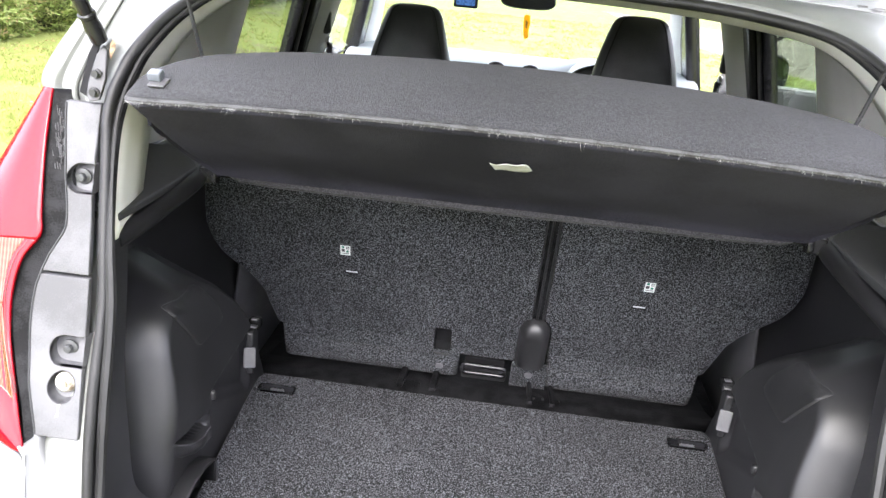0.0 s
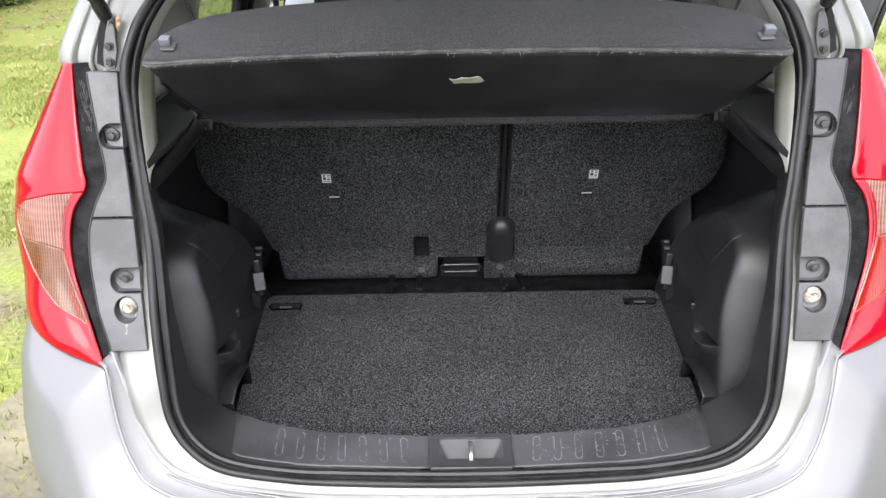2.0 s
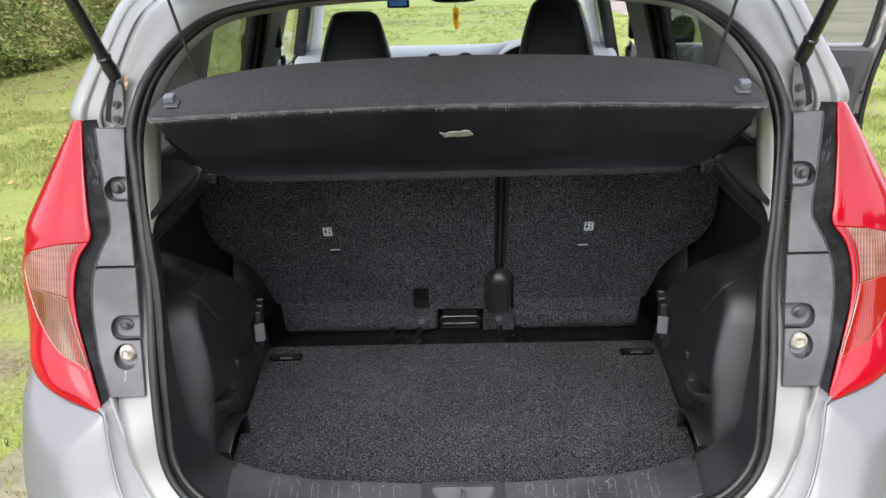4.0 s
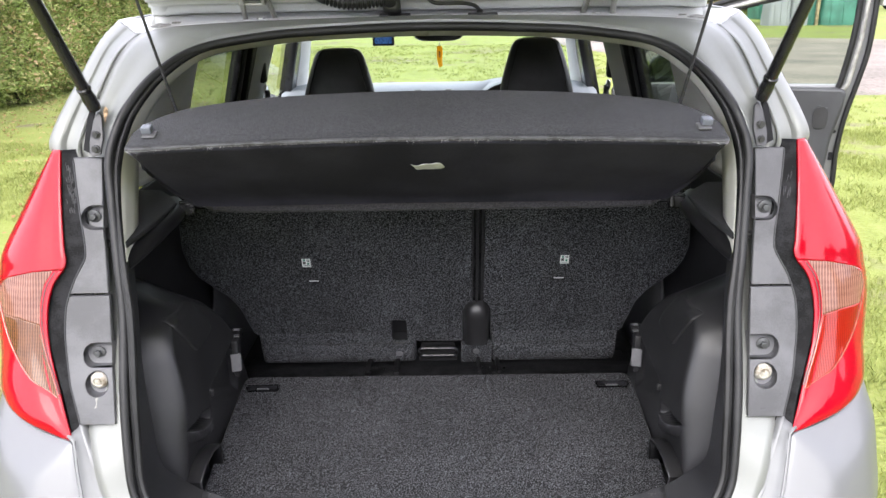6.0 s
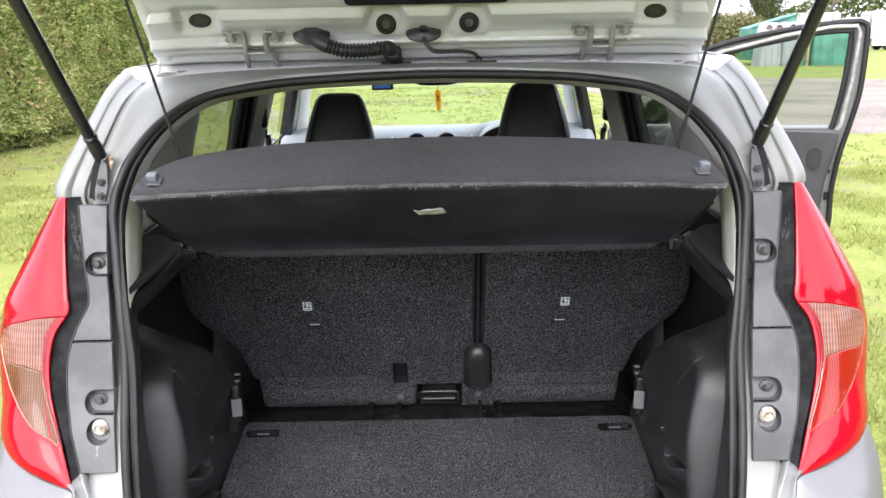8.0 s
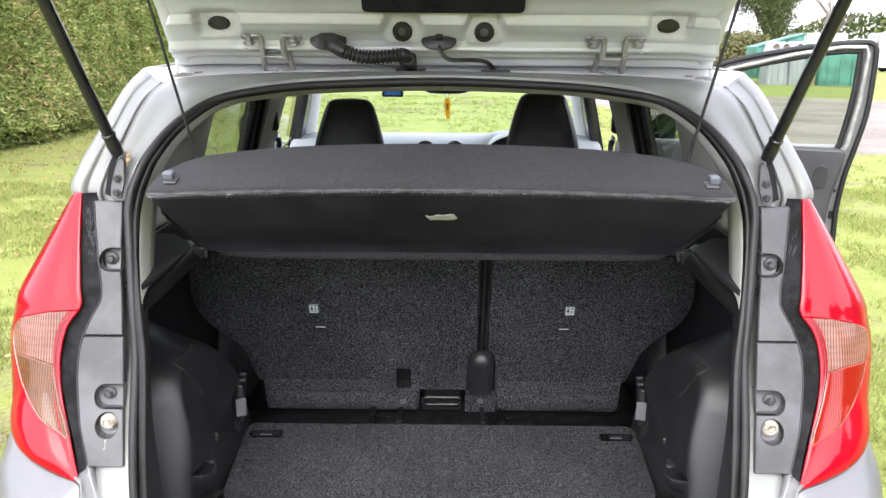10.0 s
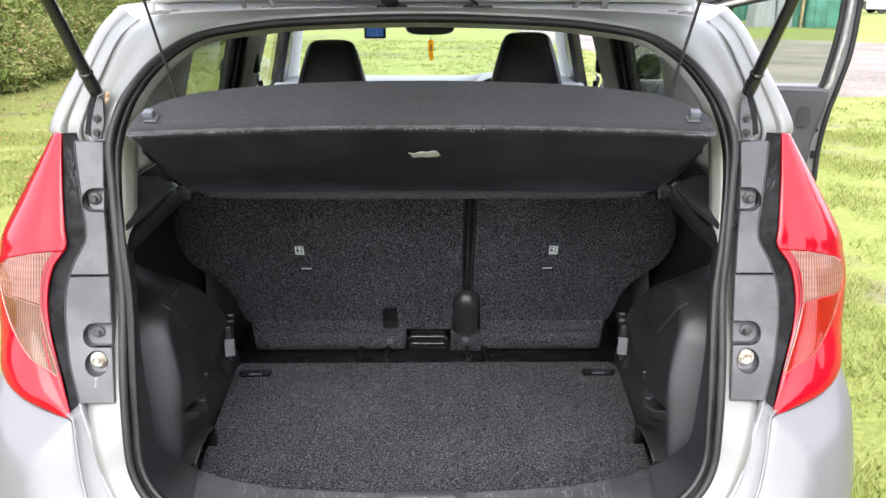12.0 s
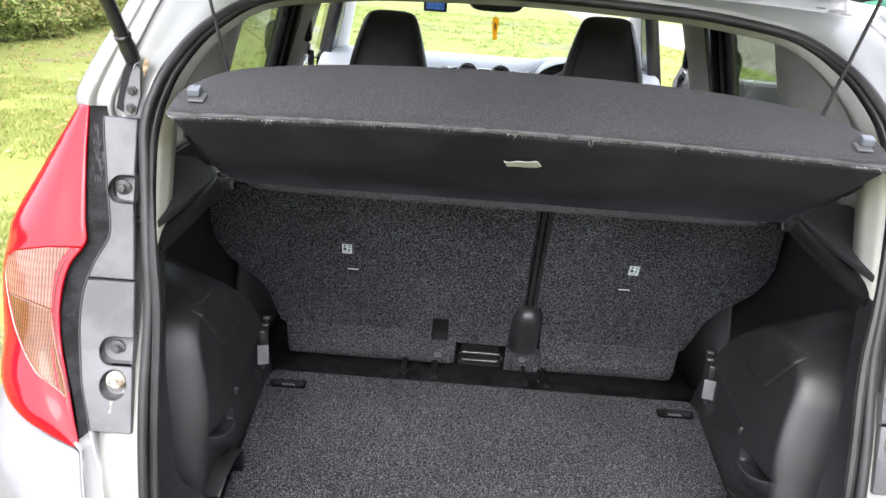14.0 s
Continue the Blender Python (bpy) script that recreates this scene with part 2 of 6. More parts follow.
thin.links.new(both_sides.outputs[0], thin.nodes["Material Output"].inputs["Surface"])
M["dark_mirror"] = material("door_mirror_glass", (0.16, 0.165, 0.17), 0.05, metal=1.0, vary=0.02)
M["rib_grey"] = material("pale_rib_outline", (0.098, 0.098, 0.103), 0.5, vary=0.6, scale=60, fine=300)
M["belt"] = material("grey_belt_webbing", (0.13, 0.14, 0.155), 0.7, vary=0.1, scale=40, fine=900, bump=0.3)
M["mirror"] = material("mirror_glass", (0.8, 0.8, 0.8), 0.03, metal=1.0, vary=0.01)
M["rust"] = material("rust_stain", (0.30, 0.205, 0.125), 0.8, vary=0.5, scale=90, fine=300)
M["tyre"] = material("tyre_rubber", (0.02, 0.02, 0.02), 0.8, vary=0.2, scale=20, fine=300, bump=0.3)


# ---- mesh helpers ----
AT = {}


def part(name, bm, mat, parent=None, label="", base=None, thick=0.0, bevel=0.0, smooth=38, subdiv=0):
    """Links a bmesh, given in world places, as one mesh object: a thing of its own, or a part of parent."""
    while parent and parent.parent and parent.parent.parent:  # three levels at most
        parent = parent.parent
    here = Vector(base) if base is not None else (AT[parent.name] if parent else Vector((0, 0, 0)))
    bmesh.ops.remove_doubles(bm, verts=bm.verts, dist=1e-5)
    bmesh.ops.recalc_face_normals(bm, faces=bm.faces)
    for f in bm.faces:
        f.smooth = True
    for e in bm.edges:
        e.smooth = len(e.link_faces) != 2 or e.calc_face_angle(0) < radians(smooth)
    bmesh.ops.translate(bm, verts=bm.verts, vec=-here)
    me = bpy.data.meshes.new(name)
    bm.to_mesh(me)
    bm.free()
    for one in (mat if isinstance(mat, (list, tuple)) else [mat]):
        me.materials.append(M[one])
    ob = new(name, me)
    if parent:
        ob.parent = parent
        ob.location = here - AT[parent.name]
    else:
        ob.location = here
    AT[ob.name] = here
    if label:
        ob["label"] = label
    if thick:
        s = ob.modifiers.new("thickness", "SOLIDIFY")
        s.thickness, s.offset = thick, 0
    if bevel:
        b = ob.modifiers.new("edges", "BEVEL")
        b.width, b.segments, b.limit_method, b.angle_limit = bevel, 2, "ANGLE", radians(40)
    if subdiv:
        s = ob.modifiers.new("round", "SUBSURF")
        s.levels = s.render_levels = subdiv
    return ob


def holder(name, base, parent=None):
    ob = new(name)
    here = Vector(base)
    if parent:
        ob.parent = parent
        ob.location = here - AT[parent.name]
    else:
        ob.location = here
    AT[ob.name] = here
    return ob


def spline(pts, n, closed=False):
    """n points evenly along a Catmull-Rom curve through pts."""
    p = [Vector(q) for q in pts]
    out = []
    k = len(p)
    segs = k if closed else k - 1
    for i in range(segs):
        if closed:
            a, b, c, d = p[i - 1], p[i], p[(i + 1) % k], p[(i + 2) % k]
        else:
            b, c = p[i], p[i + 1]
            a = p[i - 1] if i else b * 2 - c
            d = p[i + 2] if i + 2 < k else c * 2 - b
        for j in range(12):
            t = j / 12
            out.append(0.5 * ((2 * b) + (c - a) * t + (2 * a - 5 * b + 4 * c - d) * t * t + (3 * b - a - 3 * c + d) * t ** 3))
    if not closed:
        out.append(p[-1])
    else:
        out.append(out[0])
    run = [0.0]
    for a, b in zip(out, out[1:]):
        run.append(run[-1] + (b - a).length)
    res, j = [], 0
    count = n if closed else n - 1
    for i in range(n):
        s = run[-1] * i / count
        while j < len(run) - 2 and run[j + 1] < s:
            j += 1
        w = (s - run[j]) / max(1e-9, run[j + 1] - run[j])
        res.append(out[j].lerp(out[j + 1], min(1, max(0, w))))
    return res


def loft(rows, closed=False, cap=False, bm=None):
    """A sheet through rows of points (all of one length). closed: each row is a ring."""
    bm = bm or bmesh.new()
    v = [[bm.verts.new(q) for q in r] for r in rows]
    for a, b in zip(v, v[1:]):
        for i in range(len(a) if closed else len(a) - 1):
            j = (i + 1) % len(a)
            bm.faces.new((a[i], a[j], b[j], b[i]))
    if cap:
        bm.faces.new(v[0][::-1])
        bm.faces.new(v[-1])
    return bm


def box(x, y, z, sx, sy, sz, turn=None, bm=None):
    bm = bm or bmesh.new()
    m = Matrix.Translation((x, y, z)) @ (turn or Matrix()) @ Matrix.Diagonal((sx, sy, sz, 1))
    bmesh.ops.create_cube(bm, size=1, matrix=m)
    return bm


def tube(pts, r, seg=10, closed=False, bm=None, flat=1.0):
    """A round bar along pts; r may be a list."""
    p = [Vector(q) for q in pts]
    rows = []
    up = None
    for i, q in enumerate(p):
        a = p[i - 1] if (i or closed) else q
        b = p[(i + 1) % len(p)] if (closed or i + 1 < len(p)) else q
        d = (b - a).normalized()
        if up is None:
            up = d.orthogonal().normalized()
        up = (up - d * up.dot(d)).normalized()
        side = d.cross(up)
        rad = r[i] if isinstance(r, (list, tuple)) else r
        rows.append([q + (up * math.cos(6.28319 * k / seg) * flat + side * math.sin(6.28319 * k / seg)) * rad for k in range(seg)])
    if closed:
        rows.append(rows[0])
    return loft(rows, closed=True, cap=not closed, bm=bm)


def lathe(profile, m, seg=24, bm=None):
    """profile: (radius, height) pairs, turned round the z axis and moved by m."""
    rows = [[m @ Vector((r * math.cos(6.28319 * k / seg), r * math.sin(6.28319 * k / seg), h)) for k in range(seg)] for r, h in profile]
    return loft(rows, closed=True, cap=True, bm=bm)


def plate(outline, place, depth, holes=(), bm=None):
    """A flat plate from a 2D outline (with holes), each point taken into the world by place(u, v, w), w from 0 to depth."""
    bm = bm or bmesh.new()
    edges = []
    for ring in (outline, *holes):
        vs = [bm.verts.new((u, v, 0)) for u, v in ring]
        edges += [bm.edges.new((vs[i], vs[(i + 1) % len(vs)])) for i in range(len(vs))]
    made = bmesh.ops.triangle_fill(bm, edges=edges, use_beauty=True, use_dissolve=False)
    faces = [g for g in made["geom"] if isinstance(g, bmesh.types.BMFace)]
    ext = bmesh.ops.extrude_face_region(bm, geom=faces)
    top = {g for g in ext["geom"] if isinstance(g, bmesh.types.BMVert)}
    for v in bm.verts:
        v.co = place(v.co.x, v.co.y, depth if v in top else 0.0)
    return bm


def rounded(w, h, r, n=5, cx=0.0, cy=0.0):
    out = []
    for sx, sy, a in ((1, 1, 0), (-1, 1, 90), (-1, -1, 180), (1, -1, 270)):
        for k in range(n + 1):
            t = radians(a + 90 * k / n)
            out.append((cx + sx * (w / 2 - r) + r * math.cos(t), cy + sy * (h / 2 - r) + r * math.sin(t)))
    return out


def lerp_at(x, xs, ys):
    return float(np.interp(x, xs, ys))


def ease(a, b, x):
    t = min(1, max(0, (x - a) / (b - a)))
    return t * t * (3 - 2 * t)


def side(s, p):
    return Vector((s * p[0], p[1], p[2]))


def both(p):
    """A half outline from the middle of the car, mirrored to the whole."""
    return [Vector((-q[0], q[1], q[2])) for q in reversed(p[1:])] + [Vector(q) for q in p]


# ---- the car: rear opening ----
ZP = [.55, .60, .65, .70, .75, .823, .909, .947, 1.176, 1.279, 1.36, 1.43, 1.47, 1.50, 1.52]
YP = [-.17, -.155, -.13, -.10, -.078, -.05, -.012, .01, .10, .155, .20, .27, .35, .43, .50]


def rear(z):
    """How far forward the rear pillar's face lies at a height."""
    return lerp_at(z, ZP, YP)


car = tagged(holder("car", (0, 0, 0)), "silver hatchback with its tailgate and driver's door open", "car")

SEAL = [(0, -.131, .629), (.228, -.129, .634), (.326, -.126, .640), (.423, -.119, .656), (.477, -.104, .686), (.509, -.083, .733), (.519, -.057, .802),
        (.527, -.019, .892), (.535, .034, 1.006), (.546, .069, 1.096), (.558, .119, 1.21), (.563, .153, 1.275), (.560, .172, 1.31), (.542, .198, 1.355),
        (.503, .25, 1.409), (.441, .311, 1.45), (.335, .35, 1.47), (.223, .373, 1.478), (0, .387, 1.484)]
INNER = [(0, -.040, .637), (.228, -.025, .637), (.326, -.008, .637), (.430, .03, .638), (.495, .062, .650), (.524, .045, .70), (.534, .055, .79),
         (.542, .070, .89), (.549, .105, 1.0), (.556, .135, 1.09), (.567, .20, 1.20), (.562, .218, 1.268), (.556, .235, 1.303), (.532, .257, 1.35),
         (.493, .30, 1.40), (.436, .35, 1.437), (.334, .39, 1.453), (.222, .41, 1.462), (0, .42, 1.467)]
OUTER = [(0, -.154, .603), (.24, -.152, .607), (.35, -.148, .617), (.445, -.146, .637), (.515, -.133, .660), (.560, -.105, .71), (.588, -.074, .782),
         (.618, -.006, .862), (.60, .080, 1.006), (.60, .120, 1.096), (.612, .158, 1.21), (.635, .165, 1.285), (.628, .18, 1.32), (.608, .225, 1.385),
         (.597, .30, 1.445), (.585, .385, 1.478), (.50, .46, 1.492), (.25, .475, 1.500), (0, .478, 1.502)]
K = 8  # fine steps between the stations of these outlines


def finer(pts):
    return spline_at(pts, K)


def spline_at(pts, k):
    """Catmull-Rom through pts with k steps a span, so that outlines of equal count stay matched."""
    p = [Vector(q) for q in pts]
    out = []
    for i in range(len(p) - 1):
        b, c = p[i], p[i + 1]
        a = p[i - 1] if i else Vector((-p[1].x, p[1].y, p[1].z)) if abs(b.x) < 1e-6 else b * 2 - c
        d = p[i + 2] if i + 2 < len(p) else Vector((-b.x, b.y, b.z)) if abs(c.x) < 1e-6 else c * 2 - b
        for j in range(k):
            t = j / k
            out.append(0.5 * ((2 * b) + (c - a) * t + (2 * a - 5 * b + 4 * c - d) * t * t + (3 * b - a - 3 * c + d) * t ** 3))
    return out + [p[-1]]


seal, inner, outer = finer(SEAL), finer(INNER), finer(OUTER)
ring = both(seal)[:-1]

# metal frame round the opening, with a shallow bead
rows = []
for w, dent in ((0.0, .009), (0.10, .003), (0.30, .0), (0.42, .006), (0.62, .006), (0.78, .0), (1.0, .004)):
    rows.append([Vector((q.x, q.y + dent * (1 if w < .2 else ease(.90, 1.02, q.z)), q.z + .014 * ease(1.40, 1.46, q.z) * math.sin(math.pi * w ** .5))) for q in both([a.lerp(b, w) for a, b in zip(seal, outer)])])
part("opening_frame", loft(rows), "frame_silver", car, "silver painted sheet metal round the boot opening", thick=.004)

# weatherstrip: a bulb and its carrier
outward = [(b - a).normalized() for a, b in zip(seal, outer)]
def slim(z):
    """The seal is pressed flatter along the sill."""
    return .78 + .22 * ease(.66, .92, z)


def outboard(z):
    """The seal sits further out beside the window opening."""
    return .005 * ease(1.02, 1.20, z) * (1 - ease(1.24, 1.31, z)) - .002 * ease(1.26, 1.33, z)


def seal_line(k, dy):
    return both([a + d * (k * slim(a.z) + outboard(a.z)) + Vector((0, dy * slim(a.z), 0)) for a, d in zip(seal, outward)])


def seal_tube(k, dy, r, seg):
    pts = seal_line(k, dy)[:-1]
    return tube(pts, [r * slim(q.z) for q in pts], seg, closed=True)


strip = part("weatherstrip", seal_tube(.009, -.011, .0088, 10), "rubber", car, "black rubber seal round the boot opening")
part("seal_base", loft([seal_line(k, dy) for k, dy in ((-.011, .004), (-.008, -.004), (.004, -.006), (.0145, -.004), (.0175, .004))]), "gasket", strip)
part("seal_lip", seal_tube(.0155, -.003, .0030, 8), "gasket", strip)
lip_pts = both([a + d * (-.008 * slim(a.z) + .005 * ease(1.02, 1.20, a.z) + outboard(a.z)) + Vector((0, -.004, 0)) for a, d in zip(seal, outward)])[:-1]
part("inner_lip", tube(lip_pts, [.0078 * slim(q.z) - .0035 * ease(1.02, 1.20, q.z) for q in lip_pts], 8, closed=True), "rubber", strip)

# lining between the seal and the boot: black below, pale above
low = 9 * K
HOLE = .066


def lining(lo, hi, ws):
    return [[a.lerp(b, w) for a, b in zip(seal[lo:hi], inner[lo:hi])] for w in ws]


for s in (-1, 1):
    rr = [[side(s, q) for q in r if q.x >= HOLE - 1e-4] for r in lining(0, low + 1, (0, .15, .3, .6, .9, 1.0))]
    n = min(len(r) for r in rr)
    rr = [r[-n:] for r in rr]
    turn = [ease(.640, .72, q.z) for q in rr[-1]]
    rr.append([q + Vector((0, .004, -.012)).lerp(Vector((s * .012, .008, 0)), k) for q, k in zip(rr[-1], turn)])
    rr.append([q + Vector((0, .004, -.085)).lerp(Vector((s * .03, .012, 0)), k) for q, k in zip(rr[-1], turn)])
    part("opening_lining", loft(rr), "lining", car, "charcoal plastic lining at the edge of the boot", thick=.003)
    up = [[side(s, q) for q in r] for r in lining(low, len(seal), (0.1, .5, 1.0))]
    up.append([q + Vector((0, .06, 0)) + Vector((s * .012, 0, 0)) for q in up[-1]])
    part("pillar_lining", loft(up), "beige", car, "pale beige trim along the inside of the seal", thick=.003)

# sill scuff plates with pressed loops, and the latch tray
for s in (-1, 1):
    def sill(u, w, lift):
        """u: across the car from the middle, w: 0 at the seal to 1 at the boot edge."""
        zs = [a for a in zip(seal[:6 * K], inner[:6 * K])]
        k = min(range(len(zs)), key=lambda i: abs(zs[i][0].lerp(zs[i][1], w).x - u))
        q = zs[k][0].lerp(zs[k][1], w)
        return Vector((s * u, q.y, q.z + lift))
    rows = [[sill(u, w, .0028) for u in np.linspace(.069, .445 - .03 * (1 - w), 26)] for w in (.16, .2, .4, .6, .8, .98)]
    rows.append([q + Vector((0, .002, -.006)) for q in rows[-1]])
    scuff = part("scuff_plate", loft(rows), "scuff_grey", car, "grey-black ribbed plastic sill plate", thick=.003)
    for i in range(7):
        u = .118 + .0378 * i
        ends = [(.0062 * math.cos(a), .026 + .0062 * math.sin(a)) for a in np.linspace(0, math.pi, 11)] + [(.0062 * math.cos(a), -.026 + .0062 * math.sin(a)) for a in np.linspace(math.pi, 2 * math.pi, 11)]
        loop = [sill(u + p + .10 * q, .60 + q / .105, .0036) for p, q in ends]
        part("rib", tube(loop, .0013, 5, closed=True), "rib_grey", scuff)
    speck = random.Random(31 + s)
    bm = bmesh.new()
    for _ in range(150 if s > 0 else 25):
        q = sill(speck.uniform(.10, .43), speck.uniform(.2, .95) ** .8, .0048)
        r = speck.uniform(.0004, .0013) * (2 if speck.random() < .08 else 1)
        a = speck.uniform(0, 3)
        bm.faces.new([bm.verts.new(q + Vector((r * 1.6 * math.cos(a + k), r * math.sin(a + k), 0))) for k in (0, 1.5, 3.0, 4.4)])
    tagged(part("dust_specks", bm, "dust", scuff, "pale dust and grit"), kind="stuff")
HOLE_OUT = rounded(.116, .052, .008, cy=.006)
tray = part("latch_tray", plate(rounded(.146, .084, .010), lambda u, v, w: (u, -.079 + v, .6435 - .003 * (v < 0) - w), .010, [HOLE_OUT]), "lining", car, "black plastic tray round the latch striker", bevel=.002)
pit = [(u * .62, v * .14 - .013) for u, v in HOLE_OUT]
part("tray_well", loft([[(u, -.079 + v, .6395) for u, v in HOLE_OUT], [(u, -.079 + v, .614) for u, v in pit]], closed=True, cap=False), "scuff_grey", tray)
bm = bmesh.new()
bm.faces.new([bm.verts.new((u, -.079 + v, .6142)) for u, v in pit])
part("tray_floor", bm, "black", tray)
part("striker", tube(spline([(0, -.058, .624), (0, -.062, .642), (0, -.072, .648), (0, -.090, .648), (0, -.100, .642), (0, -.104, .622)], 24), .0046, 10), "steel", tray, "bright steel latch striker")
part("striker_bar", tube([(-.031, -.100, .636), (.031, -.100, .636)], .0028, 8), "gloss_black", tray)
part("tray_apron", box(0, -.121, .637, .142, .006, .010), "lining", tray, bevel=.002)

# ---- rear pillars: trim, gasket, lamps ----
LZ = [.818, .849, .884, .918, .953, .989, 1.017, 1.044, 1.063, 1.079, 1.095, 1.118, 1.156, 1.202, 1.249, 1.287]
LX = [.6235, .630, .640, .6525, .667, .675, .6775, .676, .669, .657, .6465, .648, .654, .6585, .663, .668]
GZ = [.815, .838, .852, .876, .900, .926, .951, .979, 1.006, 1.029, 1.050, 1.072, 1.093, 1.104, 1.113, 1.125, 1.140, 1.166, 1.200, 1.240, 1.274, 1.287]
GX = [.605, .614, .6175, .6255, .633, .639, .6445, .6475, .648, .6465, .641, .633, .6215, .6155, .613, .6135, .6155, .6205, .628, .637, .6435, .645]
LAMP = [((.669, .160, 1.287), (.690, .185, 1.286)), ((.659, .112, 1.207), (.758, .200, 1.184)), ((.6505, .077, 1.131), (.808, .178, 1.10)),
        ((.647, .064, 1.098), (.818, .165, 1.055)), ((.669, .050, 1.064), (.821, .155, 1.02)), ((.678, .032, 1.017), (.817, .142, .98)),
        ((.673, .010, .961), (.806, .110, .925)), ((.652, -.021, .90), (.790, .050, .868)), ((.638, -.041, .858), (.735, -.010, .842)),
        ((.625, -.058, .817), (.634, -.056, .818))]
lampL, lampR = spline_at([p[0] for p in LAMP], 10), spline_at([p[1] for p in LAMP], 10)


def lamp_point(s, r, c, lift=0.0):
    r = min(max(r, 0), 8.9999)
    i, w = int(r * 10), r * 10 - int(r * 10)
    a, b = lampL[i].lerp(lampL[min(i + 1, 90)], w), lampR[i].lerp(lampR[min(i + 1, 90)], w)
    q = a.lerp(b, c)
    wide = (b - a).length
    bulge = 4 * c * (1 - c) * wide * 0.22 * (.35 + .65 * ease(.05, .20, c)) + lift
    return Vector((s * (q.x + bulge * .72), q.y - bulge * .70, q.z))


def lamp_patch(s, c0, c1, r0, r1, lift=0.0, nr=36, nc=18):
    rows = []
    for i in range(nr + 1):
        rows.append([lamp_point(s, r0(c) + (r1(c) - r0(c)) * i / nr, c, lift) for c in [c0 + (c1 - c0) * j / nc for j in range(nc + 1)]])
    return loft(rows)


def window_top(c):
    return lerp_at(c, [0, .09, .20, .45, .57, .7, 1.0], [3.25, 3.2, 3.08, 3.18, 3.32, 3.6, 3.9])


def window_c(r):
    """Inner and outer edge of the indicator window at a height of the lamp."""
    return lerp_at(r, [3, 5.3, 6.1, 6.8, 7.4], [.085, .075, .045, .025, .022]), lerp_at(r, [3.2, 3.5, 4.2, 5.0, 5.7, 6.15, 6.6, 6.95, 7.3, 7.4], [.48, .56, .55, .46, .375, .30, .205, .125, .035, .025])


def window_patch(s, which, nr=40, nc=20):
    split = lambda c: lerp_at(c, [.09, .21, .45, .6], [5.3, 5.02, 4.8, 4.75])
    rows = []
    for v in np.linspace(0, 1, nr + 1):
        r = 3.2 + 1.9 * v if which == 0 else 5.1 + 2.28 * v
        lo, hi = window_c(r)
        cs = [lo + (hi - lo) * j / nc for j in range(nc + 1)]
        rows.append([lamp_point(s, window_top(c) + (split(c) - window_top(c)) * v if which == 0 else r + (split(c) - 5.1) * (1 - v), c, .0014) for c in cs])
    return loft(rows)


